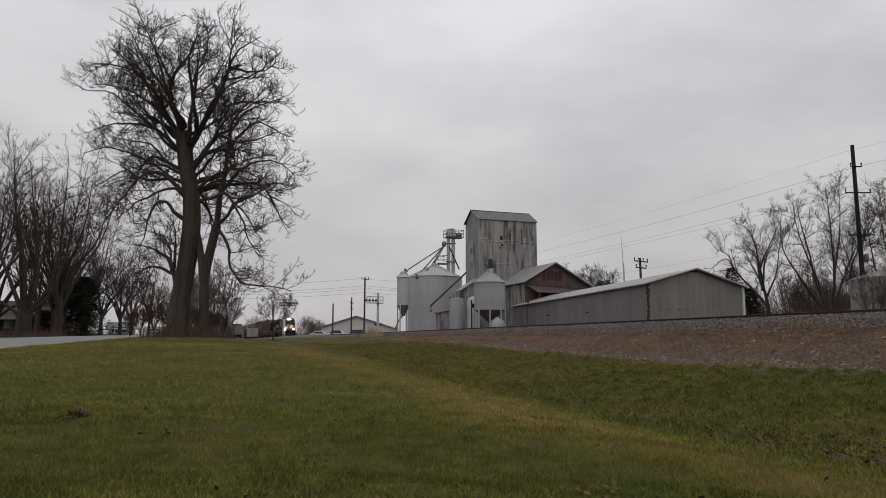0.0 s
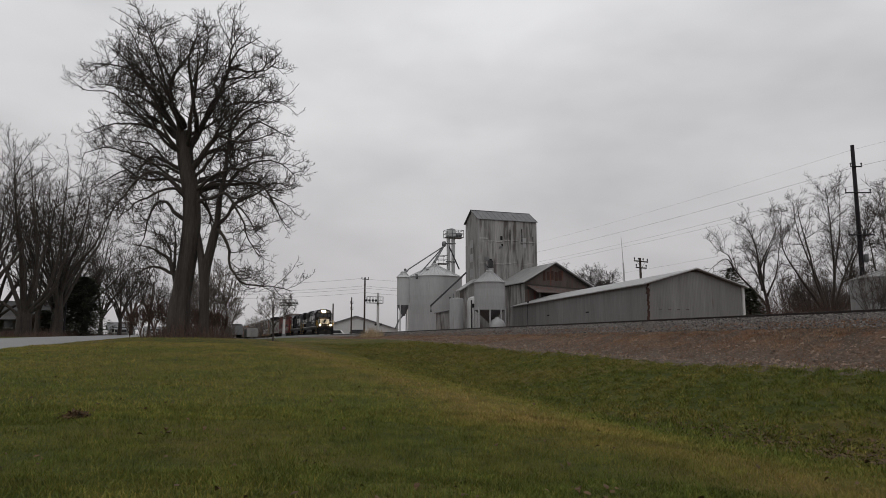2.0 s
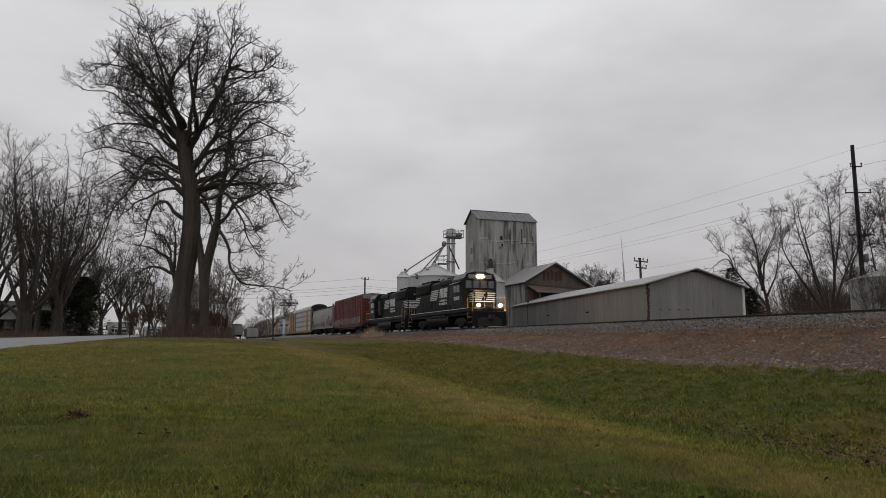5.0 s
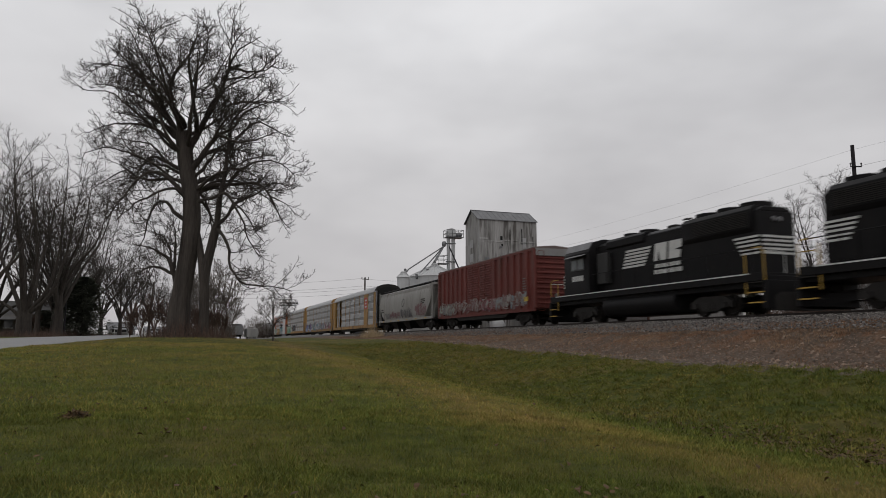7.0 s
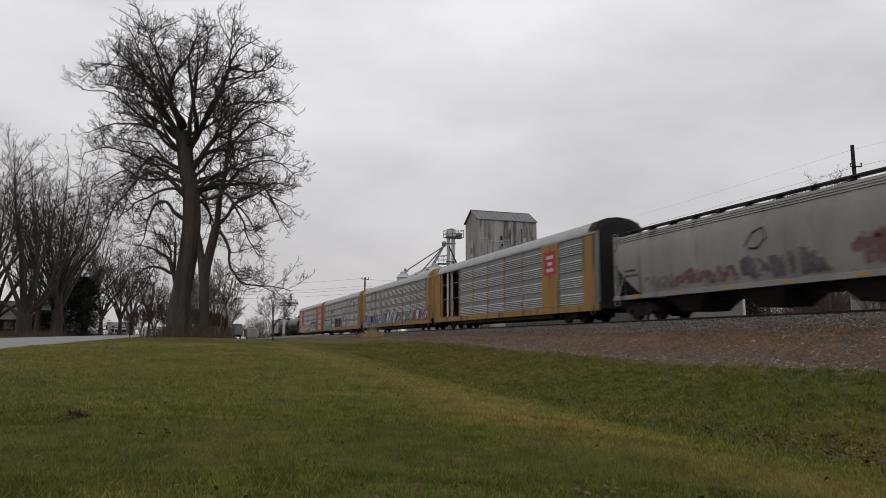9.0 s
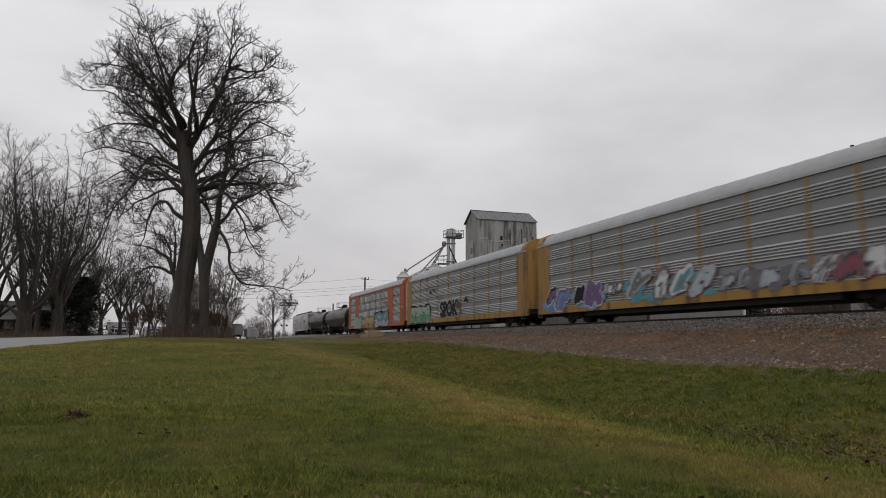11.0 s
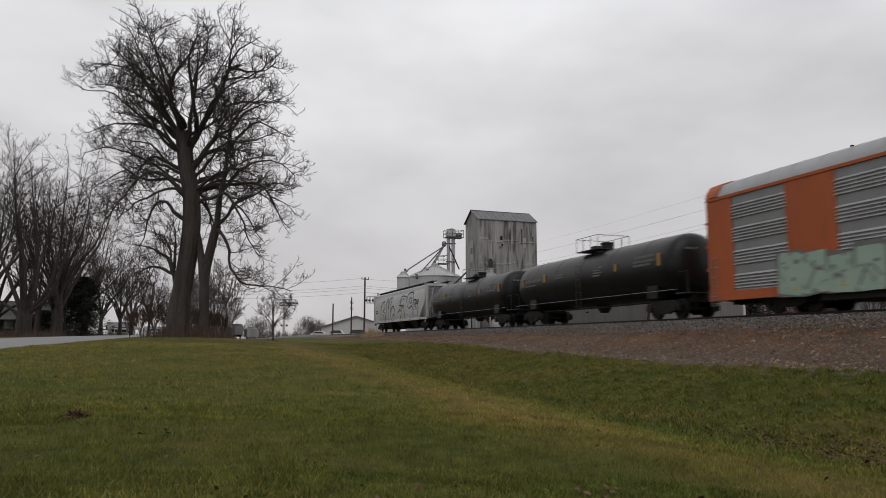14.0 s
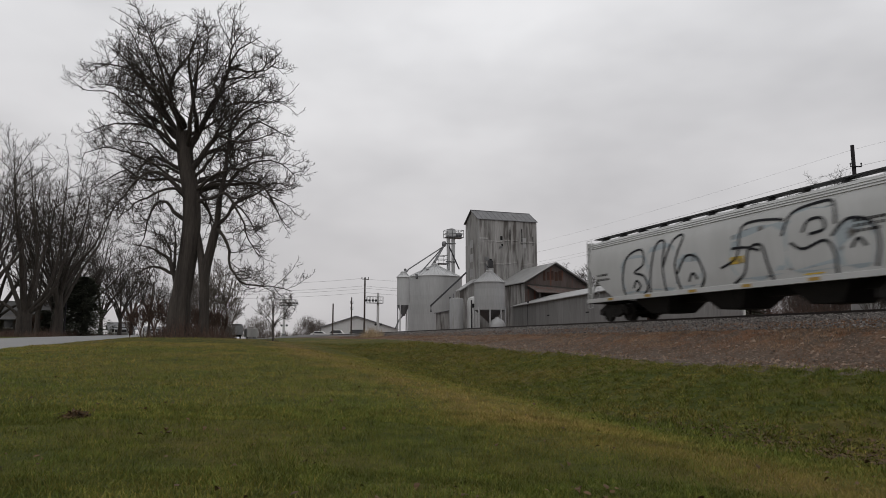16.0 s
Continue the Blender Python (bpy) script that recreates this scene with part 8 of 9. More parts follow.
def fan_tree(name, label, at, plan, height, seed, tip, gaps, extra=0, bark="bark", twig="twig", group="", spread=0.80, up=0.02, wander=0.09, girth=0.0075, foot=1.0, clear=0.30, fork=1.0, lean=1.0):
    """A tree whose stems part low down and rise; plan holds each stem's points and, last, its girth. Extra stems fill it out in depth."""
    rng = np.random.default_rng(seed)
    trunk_r = height * 0.021 * foot
    trunks = [limb([(0, 0, -0.3), (0.04, 0, height * 0.06 * fork), (0.0, 0, height * 0.13 * fork)], trunk_r * 1.25, trunk_r * (0.95 if fork < 1.5 else 0.7), 6, rng, 0.0)]
    limbs = [limb([(x, y, z * 0.95) for x, y, z in p[:-1]], p[-1], tip * 1.8, 16, rng, height * 0.0016) for p in plan]
    for k in range(extra):
        a = 6.283 * (k + rng.uniform(0.1, 0.9)) / extra
        g, top = rng.uniform(0.14, 0.36) * height * lean, height * rng.uniform(0.70, 0.93)
        c, s = math.cos(a) * g, math.sin(a) * g
        start = height * rng.uniform(0.06, 0.12) * fork
        limbs.append(limb([(0, 0, start), (c * 0.3, s * 0.3, start + (top - start) * 0.28), (c * 0.75, s * 0.75, top * 0.65), (c, s, top)], trunk_r * rng.uniform(0.4, 0.6), tip * 1.8, 16, rng, height * 0.0016))
    h = height
    rows = ((gaps[0], clear, 0.34, h * 0.06, h * 0.20, spread, 9, wander, up, girth, tip * 1.35), (gaps[1], 0.12, 0.5, h * 0.045, h * 0.12, spread, 7, wander * 1.2, up, 0.005, tip * 1.1),
            (gaps[2], 0.12, 0.5, h * 0.024, h * 0.055, spread, 4, wander * 1.3, up, 0.003, tip))
    return bare_tree(name, label, at, trunks, limbs, rows, seed + 50, bark, twig, group)


def plant_trees():
    big_tree()
    turn = math.degrees(math.atan2(-0.3374, 0.9414))
    stems = (((0, 0, 1.8), (-1.9, 0.3, 5.6), (-3.4, 0.5, 9.1), (-4.6, 0.6, 12.7), (-5.4, 0.6, 15.5), 0.30), ((0, 0, 1.6), (-1.4, -0.4, 3.2), (-3.3, -0.9, 4.4), (-5.2, -1.3, 6.7), (-6.4, -1.6, 9.5), 0.2),
             ((0, 0, 2.0), (-0.5, 0.6, 5.6), (-1.3, 1.0, 9.1), (-2.3, 1.2, 13.9), (-3.1, 1.3, 17.4), 0.24), ((0, 0, 2.0), (1.0, -0.6, 5.6), (1.5, -1.2, 9.1), (1.1, -1.4, 12.7), (0.4, -1.4, 17.6), (0, -1.3, 20.4), 0.25),
             ((0, 0, 2.0), (0.5, 1.0, 5.6), (-0.3, 2.0, 9.7), (-0.9, 2.5, 14.5), (-0.6, 2.6, 18.8), 0.22), ((0, 0, 2.2), (2.0, 0.3, 5.0), (2.8, 0.4, 9.1), (3.1, 0.3, 13.9), (3.3, 0.2, 18.2), (3.3, 0.2, 20.4), 0.24),
             ((0, 0, 2.2), (2.6, -0.3, 4.4), (4.1, -0.6, 8.5), (5.0, -0.8, 12.7), (5.6, -0.8, 17.0), (6.0, -0.8, 18.8), 0.24))
    gaps = (0.75, 0.62, 0.44)
    a = fan_tree("tree", "tall bare many-stemmed tree beside the road", pose(-16.5, 82.4, 1.5, 0, 0, turn), stems, 21.0, 3, 0.0120, gaps, 2, group="roadside trees", foot=1.5, girth=0.010, clear=0.42)
    b = fan_tree("tree", "tall bare many-stemmed tree beside the road", pose(-14.3, 88.0, 1.5), (), 20.0, 8, 0.0120, gaps, 9, group="roadside trees", fork=1.9, foot=1.2, girth=0.010, clear=0.42)
    c = fan_tree("tree", "bare tree with a short trunk and rising limbs beside the road", pose(-10.4, 115.3, 1.5), (), 15.0, 31, 0.013, (0.55, 0.55, 0.55), 10, group="roadside trees", fork=2.0, foot=0.9, wander=0.11)
    for src, x, y, rz, s in ((b, -18.6, 76.0, 140, 0.9), (a, -21.5, 92.0, 200, 1.0), (b, -15.9, 96.0, 310, 0.9), (c, -16.4, 88.5, 20, 1.0), (c, -13.6, 104.0, 60, 1.1), (c, -12.6, 112.0, 250, 0.95), (c, -9.2, 121.0, 110, 0.85), (c, -19.0, 112.0, 75, 1.15),
                             (c, -7.2, 131.0, 300, 0.85), (c, -3.6, 150.0, 30, 0.85)):
        copy_thing(src, pose(x, y, float(ground_z(x, y)), 0, 0, rz) @ Matrix.Scale(s, 4))
    stems = (((0, 0, 1.4), (-1.4, 0.2, 3.8), (-2.5, 0.4, 5.8), (-3.5, 0.5, 7.9), (-3.8, 0.5, 9.7), (-3.5, 0.5, 12.0), 0.13), ((0, 0, 1.5), (-1.3, -0.4, 4.8), (-1.9, -0.7, 7.3), (-2.5, -0.9, 9.9), (-2.9, -1.0, 12.8), 0.14),
             ((0, 0, 1.5), (-0.5, 0.7, 5.3), (-1.4, 1.2, 8.9), (-1.8, 1.4, 11.5), (-1.9, 1.5, 13.1), 0.13), ((0, 0, 1.2), (0.3, -0.5, 5.3), (0, -1.0, 8.4), (-0.2, -1.3, 11.5), (-0.4, -1.4, 13.8), 0.14),
             ((0, 0, 1.2), (0.8, 0.4, 5.3), (1.5, 0.7, 8.4), (2.0, 0.8, 11.5), (2.0, 0.8, 14.6), 0.14), ((0, 0, 1.0), (1.7, -0.5, 3.8), (1.6, -0.9, 6.3), (2.5, -1.2, 8.4), (3.8, -1.4, 11.0), (4.7, -1.5, 13.6), 0.13),
             ((0, 0, 1.2), (1.5, 0.6, 4.8), (3.0, 1.0, 7.9), (4.4, 1.3, 9.9), (5.6, 1.5, 12.0), 0.12))
    gaps = (0.36, 0.33, 0.30)
    c = fan_tree("tree", "bare many-stemmed tree behind the shed", pose(53.4, 46.7, YARD, 0, 0, turn), [(*p[:-1], p[-1] * 1.25) for p in stems], 13.8, 13, 0.0078, gaps, 0, group="trees behind the elevator", spread=0.82, up=0.015, wander=0.10, foot=1.5)
    stems = (((0, 0, 1.0), (-0.1, 0, 3.8), (-0.4, 0, 5.6), (-0.6, 0.3, 9.0), (-1.0, 0.5, 11.5), (-1.2, 0.6, 13.7), 0.24), ((-0.5, 0, 5.3), (-1.0, -0.5, 7.2), (-1.4, -0.9, 10.3), (-2.4, -1.2, 12.2), (-3.7, -1.4, 12.8), 0.15),
             ((-0.4, 0, 5.4), (0.1, 0.4, 8.1), (1.0, 0.7, 10.3), (1.8, 0.9, 12.2), (1.6, 1.0, 13.7), 0.14), ((0, 0, 2.6), (-0.2, 0.2, 3.8), (-1.7, 0.6, 5.9), (-3.1, 0.9, 7.8), (-3.4, 1.0, 9.3), (-4.8, 1.2, 10.3), (-5.6, 1.3, 11.5), 0.17),
             ((-3.1, 0.9, 7.8), (-4.0, 0.6, 9.0), (-5.2, 0.4, 8.4), (-6.2, 0.3, 7.5), 0.09), ((-1.0, -0.5, 7.2), (-0.3, -1.0, 9.6), (0.7, -1.3, 12.2), (0.1, -1.4, 14.0), 0.11),
             ((-0.2, 0, 4.4), (0.4, -1.4, 7.0), (0.2, -2.6, 9.5), (0.6, -3.2, 11.6), 0.12), ((-0.2, 0, 4.8), (-0.4, 1.5, 7.4), (-1.0, 2.6, 10.0), (-0.8, 3.2, 12.0), 0.12))
    fan_tree("tree", "bare spreading tree leaning over the shed end", pose(58.6, 59.0, YARD, 0, 0, turn), stems, 13.8, 17, 0.0085, (0.36, 0.34, 0.32), 0, group="trees behind the elevator", spread=0.85, up=0.02, wander=0.12, foot=0.95)
    for x, y, rz, s in ((57.2, 42.2, 230, 1.0), (66.0, 52.0, 300, 1.0)):
        copy_thing(c, pose(x, y, YARD, 0, 0, rz) @ Matrix.Scale(s, 4))
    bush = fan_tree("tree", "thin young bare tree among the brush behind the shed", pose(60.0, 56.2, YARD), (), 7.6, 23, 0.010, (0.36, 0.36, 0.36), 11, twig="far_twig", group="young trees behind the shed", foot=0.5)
    for x, y, rz, s in ((56.6, 52.0, 70, 0.85), (61.0, 52.4, 160, 0.95), (54.4, 49.4, 250, 0.75), (60.4, 62.6, 310, 0.9), (57.6, 55.0, 15, 0.9), (63.4, 58.4, 95, 1.0), (58.0, 49.0, 200, 0.85), (55.6, 50.6, 330, 0.8), (62.0, 66.0, 45, 0.95), (64.6, 55.6, 145, 1.0), (42.3, 33.7, 20, 0.6), (43.0, 32.6, 120, 0.66)):
        copy_thing(bush, pose(x, y, YARD, 0, 0, rz) @ Matrix.Scale(s, 4))
    fan_tree("tree", "dense round-crowned bare tree behind the sheds", pose(65.0, 104.0, YARD), (), 13.2, 6, 0.013, (0.36, 0.33, 0.34), 18, group="distant round trees", spread=0.9, wander=0.12, up=0.0)
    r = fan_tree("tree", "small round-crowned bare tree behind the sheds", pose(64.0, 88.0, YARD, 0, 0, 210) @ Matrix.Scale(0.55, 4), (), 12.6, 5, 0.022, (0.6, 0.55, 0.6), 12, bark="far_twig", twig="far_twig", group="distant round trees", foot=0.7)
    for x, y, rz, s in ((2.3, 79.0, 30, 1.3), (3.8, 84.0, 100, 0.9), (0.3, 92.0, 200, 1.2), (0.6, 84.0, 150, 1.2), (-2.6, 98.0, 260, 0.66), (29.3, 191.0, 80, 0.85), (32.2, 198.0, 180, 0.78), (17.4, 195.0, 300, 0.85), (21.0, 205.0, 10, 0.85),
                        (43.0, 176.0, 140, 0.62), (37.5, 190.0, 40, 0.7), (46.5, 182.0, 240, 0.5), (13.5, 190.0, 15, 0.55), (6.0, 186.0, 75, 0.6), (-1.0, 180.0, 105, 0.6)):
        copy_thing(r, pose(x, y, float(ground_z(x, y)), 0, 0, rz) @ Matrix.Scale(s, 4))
    shrub = fan_tree("shrub", "thin reddish upright shrub at the big tree's foot", pose(-2.1, 43.2, float(ground_z(-2.1, 43.2))), (), 2.5, 41, 0.0045, (0.14, 0.16, 0.16), 22, bark="brush", twig="brush", group="shrubs at the tree foot", foot=0.4, spread=0.45, up=0.03, lean=0.8)
    for x, y, rz, s in ((-2.9, 44.6, 50, 0.9), (-1.5, 42.4, 130, 0.75), (0.0, 43.6, 200, 0.8), (1.1, 44.6, 280, 0.75), (1.8, 46.1, 20, 0.7), (0.7, 45.0, 330, 0.8), (-3.6, 46.5, 90, 0.8)):
        copy_thing(shrub, pose(x, y, float(ground_z(x, y)), 0, 0, rz) @ Matrix.Scale(s, 4))
    fan_tree("shrub", "round red-brown bare shrub before the house", pose(-18.4, 94.0, 1.5), (), 2.7, 43, 0.011, (0.14, 0.16, 0.18), 30, bark="brush", twig="brush", foot=0.4, spread=0.7, lean=1.5)
    stem = (((0, 0, 0.5), (0.02, 0, 1.6), (0, 0.02, 2.6), (0.05, 0, 3.7), 0.045),)
    fan_tree("sapling", "young bare sapling planted on the lawn", pose(5.4, 51.2, float(ground_z(5.4, 51.2))), stem, 3.9, 2, 0.0055, (0.16, 0.18, 0.16), 8, twig="far_twig", foot=0.6, spread=0.7, fork=2.6, lean=1.35)


def evergreen(label, x, y, z, height, radius, n, seed):
    rng = np.random.default_rng(seed)
    t = thing("evergreen_tree", label, "tree", at=pose(x, y, z))
    part("trunk", Geo().tube([(0, 0, -0.2), (0, 0, height * 0.9)], 0.16, 7, 0.03), M["bark"], t)
    h = rng.random(n) ** 0.8
    a = rng.random(n) * 6.283
    rad = radius * (1 - h) ** 0.42 * (0.25 + 0.75 * rng.random(n) ** 0.6) * (0.72 + 0.2 * np.sin(3 * a + 9 * h + seed) + 0.24 * np.sin(5 * a - 23 * h + seed))
    c = np.stack([rad * np.cos(a), rad * np.sin(a), 0.2 + h * (height - 0.3)], -1)
    d = np.stack([np.cos(a), np.sin(a), -0.35 + 0.5 * rng.random(n)], -1)
    s = rng.uniform(0.25, 0.5, n)[:, None]
    side = np.stack([-np.sin(a), np.cos(a), rng.uniform(-0.4, 0.4, n)], -1)
    V = np.stack([c - side * s * 0.22, c + side * s * 0.22, c + d * s], 1)
    part("crown", raw_mesh("crown", V.reshape(-1, 3), np.arange(3 * n).reshape(-1, 3), M["needle"]), None, t, "dense dark needle sprays")


plant_trees()
evergreen("dark dense evergreen beside the road", -12.7, 94.3, 1.5, 7.4, 3.6, 15000, 1)
evergreen("dark dense evergreen beside the road", -14.4, 97.2, 1.5, 6.6, 3.4, 13000, 2)
evergreen("dark evergreen behind the shed", 67.5, 74.0, YARD, 9.4, 3.0, 5000, 3)
evergreen("dark ragged evergreen at the shed corner", 46.9, 49.3, YARD, 4.4, 1.5, 2600, 5)
evergreen("dark evergreen shrub at the house", -17.3, 98.0, 1.5, 3.4, 2.6, 6000, 4)


def blades(name, label, x, y, height, width, material, seed, lean=0.5, category="grass", segs=1, z=None):
    """Upright tapered blades standing on the ground, one mesh."""
    rng = np.random.default_rng(seed)
    n = len(x)
    z = surface_z(x, y) if z is None else z
    a, b = rng.random(n) * 6.283, rng.random(n) * 6.283
    l = lean * rng.random(n) * height
    base = np.stack([x, y, z - 0.01], -1)
    w = np.stack([np.cos(a), np.sin(a), np.zeros(n)], -1) * (width / 2)[:, None]
    tip = base + np.stack([np.cos(b) * l, np.sin(b) * l, height], -1)
    if segs == 1:
        V = np.stack([base - w, base + w, tip], 1)
        F = np.arange(3 * n).reshape(-1, 3)
    else:
        mid = base + np.stack([np.cos(b) * l * 0.3, np.sin(b) * l * 0.3, height * 0.6], -1)
        V = np.stack([base - w, base + w, mid + w * 0.8, mid - w * 0.8, tip], 1)
        o = 5 * np.arange(n)[:, None]
        F = np.stack([o + [0, 1, 2], o + [0, 2, 3], o + [3, 2, 4]], 1).reshape(-1, 3)
    return tagged(new(name, raw_mesh(name, V.reshape(-1, 3), F, material)), label, category, kind="stuff")


def grass_material(name="lawn_blade", tone=1.0, straw=0.0):
    """Green to straw by blade and by patch."""
    m = bpy.data.materials.new(name)
    m.use_nodes = True
    nt = m.node_tree
    N, L = nt.nodes.new, nt.links.new
    b = nt.nodes["Principled BSDF"]
    b.inputs["Roughness"].default_value = 0.7
    b.inputs["Specular IOR Level"].default_value = 0.2
    geo, co = N("ShaderNodeNewGeometry"), N("ShaderNodeTexCoord")
    pick = N("ShaderNodeValToRGB")
    e = pick.color_ramp.elements
    e[0].position, e[0].color = 0.0, (0.070, 0.098, 0.014, 1)
    e[1].position, e[1].color = 1.0, (0.31, 0.218, 0.080, 1)
    for pos, c in ((0.35, (0.122, 0.142, 0.022)), (0.62, (0.212, 0.178, 0.040)), (0.82, (0.260, 0.190, 0.055))):
        x = pick.color_ramp.elements.new(pos)
        x.color = (*c, 1)
    patch = N("ShaderNodeTexNoise")
    patch.inputs["Scale"].default_value, patch.inputs["Detail"].default_value = 0.35, 4.0
    L(co.outputs["Object"], patch.inputs["Vector"])
    sep = N("ShaderNodeSeparateXYZ")
    L(co.outputs["Object"], sep.inputs[0])

    def math_node(op, a, c, clamp=False):
        x = N("ShaderNodeMath")
        x.operation, x.use_clamp = op, clamp
        for i, v in ((0, a), (1, c)):
            if isinstance(v, float):
                x.inputs[i].default_value = v
            else:
                L(v, x.inputs[i])
        return x.outputs[0]
    wob = math_node("ADD", sep.outputs["X"], math_node("MULTIPLY", patch.outputs["Fac"], 3.0))
    wob = math_node("ADD", wob, math_node("MULTIPLY", math_node("SUBTRACT", math_node("MINIMUM", sep.outputs["Y"], 30.0), 15.0), 0.05))
    up, dn = N("ShaderNodeMapRange"), N("ShaderNodeMapRange")
    for node, a, c in ((up, 4.3, 6.1), (dn, 7.9, 6.3)):
        node.inputs["From Min"].default_value, node.inputs["From Max"].default_value = a, c
        L(wob, node.inputs["Value"])
    band = math_node("MULTIPLY", up.outputs[0], dn.outputs[0])
    shift = math_node("ADD", math_node("MULTIPLY", patch.outputs["Fac"], 0.9), math_node("MULTIPLY", band, 0.26))
    shift = math_node("ADD", shift, math_node("MULTIPLY", math_node("MAXIMUM", math_node("SUBTRACT", math_node("MINIMUM", sep.outputs["Y"], 30.0), 10.0), 0.0), 0.009))
    val = math_node("ADD", math_node("MULTIPLY", geo.outputs["Random Per Island"], 0.54), math_node("SUBTRACT", shift, 0.34 - straw), True)
    L(val, pick.inputs[0])
    deep = N("ShaderNodeHueSaturation")
    clump, lift = N("ShaderNodeTexNoise"), N("ShaderNodeMapRange")
    clump.inputs["Scale"].default_value, clump.inputs["Detail"].default_value, clump.inputs["Roughness"].default_value = 2.6, 5.0, 0.65
    L(co.outputs["Object"], clump.inputs["Vector"])
    lift.inputs["From Min"].default_value, lift.inputs["From Max"].default_value = 0.32, 0.68
    lift.inputs["To Min"].default_value, lift.inputs["To Max"].default_value = tone * 0.62, tone * 1.32
    L(clump.outputs["Fac"], lift.inputs["Value"])
    L(lift.outputs[0], deep.inputs["Value"])
    L(pick.outputs[0], deep.inputs["Color"])
    L(deep.outputs[0], b.inputs["Base Color"])
    return m


def plant_grass():
    m = grass_material("lawn_blade", 1.08, 0.03)
    m_near = grass_material("near_blade", 0.88, -0.02)
    m_turf = grass_material("swale_blade", 0.78, -0.03)
    rng = np.random.default_rng(12)

    def wedge(n, r0, r1, power=1.0):
        r = r0 + (r1 - r0) * rng.random(n) ** power
        a = rng.uniform(-0.66, 0.66, n)
        c, s = np.cos(a), np.sin(a)
        fx, fy = 0.33741, 0.94136
        return r * (fx * c + fy * s), r * (fy * c - fx * s), r
    for count, r0, r1, segs in ((110000, 3.4, 6.0, 2), (230000, 5.4, 10.5, 1)):
        x, y, r = wedge(count, r0, r1)
        ok = x < 17
        n = ok.sum()
        blades("lawn_grass", "short damp green lawn grass with straw blades", x[ok], y[ok], (rng.gamma(5, 0.0064, n) * (0.95 + 0.28 * np.sin(x[ok] * 4.1 + 2 * np.sin(y[ok] * 2.3)) * np.sin(y[ok] * 3.7 + x[ok]))).clip(0.010, 0.085), rng.uniform(0.0035, 0.0075, n) * (0.35 + r[ok] / 7), m_near, 1 + segs, 1.3, segs=segs)
    x, y, r = wedge(280000, 9.0, 30.0, 1.3)
    ok = (x < 14.9 + 0.35 * np.sin(y * 0.55) + rng.normal(0, 0.25, len(x))) & (x > -5.45)
    turf = np.sin(x * 6.1 + 1.3 * np.sin(y * 3.1)) * np.sin(y * 5.3 + 1.7 * np.sin(x * 2.7))
    ok &= (x < 7.5) | (turf > -0.25) | (rng.random(len(x)) < 0.25)
    n = ok.sum()
    blades("lawn_grass", "short damp green lawn grass farther across the swale", x[ok], y[ok], rng.gamma(6, 0.0062, n).clip(0.012, 0.08), rng.uniform(0.007, 0.012, n) * (0.6 + r[ok] / 14), m, 2, 1.5)
    x, y, r = wedge(70000, 28.0, 75.0, 1.2)
    ok = (x < 15.5 + rng.normal(0, 0.5, len(x))) & (x > -5.45)
    n = ok.sum()
    blades("lawn_grass", "distant lawn grass below the railway", x[ok], y[ok], rng.gamma(6, 0.0065, n).clip(0.02, 0.08), rng.uniform(0.02, 0.035, n), grass_material("far_blade", 0.95, 0.08), 3, 0.9)
    n = 230000
    x, y = rng.uniform(6.2, 16.6, n), 4.5 + 40 * rng.random(n) ** 1.25
    turf = np.sin(x * 6.1 + 1.3 * np.sin(y * 3.1)) * np.sin(y * 5.3 + 1.7 * np.sin(x * 2.7))
    ok = (turf > rng.uniform(-0.6, 0.4, n)) & (rng.random(n) < ease(6.0, 9.5, x)) & (x < 14.85 + 0.35 * np.sin(y * 0.55) + rng.normal(0, 0.22, n))
    blades("swale_turf", "clumpy green turf on the swale side", x[ok], y[ok], (rng.gamma(6, 0.012, n).clip(0.02, 0.16) * (0.7 + 0.6 * turf))[ok], rng.uniform(0.012, 0.034, n)[ok], m_turf, 14, 1.3)
    n = 90000
    x, y = rng.uniform(7.0, 15.0, n), 4.5 + 34 * rng.random(n) ** 1.2
    blades("swale_turf", "fine dark green turf between the clumps of the swale", x, y, rng.gamma(5, 0.007, n).clip(0.012, 0.09), rng.uniform(0.010, 0.024, n), grass_material("swale_fine", 0.58, -0.08), 24, 1.6)
    n = 24000
    y = 6 + 70 * rng.random(n) ** 1.5
    x = 17.4 + 1.9 * rng.random(n)
    ok = (np.sin(y * 0.9 + 2 * np.sin(x * 1.3)) + 0.5 * np.sin(y * 2.9 + x)) > 0.1
    blades("pale_bank_grass", "pale tan dry grass at the edge of the ballast", x[ok], y[ok], rng.gamma(4, 0.022, n)[ok].clip(0.02, 0.24), rng.uniform(0.008, 0.02, n)[ok], M["dry_pale"], 16, 1.6)
    n = 90000
    y = 6 + 80 * rng.random(n) ** 1.5
    x = 15.2 + 4.4 * rng.random(n) ** 0.55
    z = np.maximum(ground_z(x, y), np.where(x > TRACK_X - 3.5, RAIL_Z - 0.62 + (x - (TRACK_X - 3.5)) * 0.277, -9))
    clump = np.sin(x * 2.3 + 1.7 * np.sin(y * 0.9)) * np.sin(y * 1.3) + 0.5 * np.sin(y * 0.37 + x) > -0.25
    keep = clump | (rng.random(n) < 0.3)
    blades("dry_bank_grass", "dry brown stubble on the railway bank", x[keep], y[keep], rng.gamma(3, 0.019, n)[keep].clip(0.012, 0.18), rng.uniform(0.010, 0.024, n)[keep], M["dry_low"], 4, 1.6, z=z[keep])
    n = 800
    a, rr = rng.random(n) * 6.283, rng.random(n) ** 0.7
    x, y = 18.3 + 1.1 * rr * np.cos(a), 74.0 + 3.2 * rr * np.sin(a)
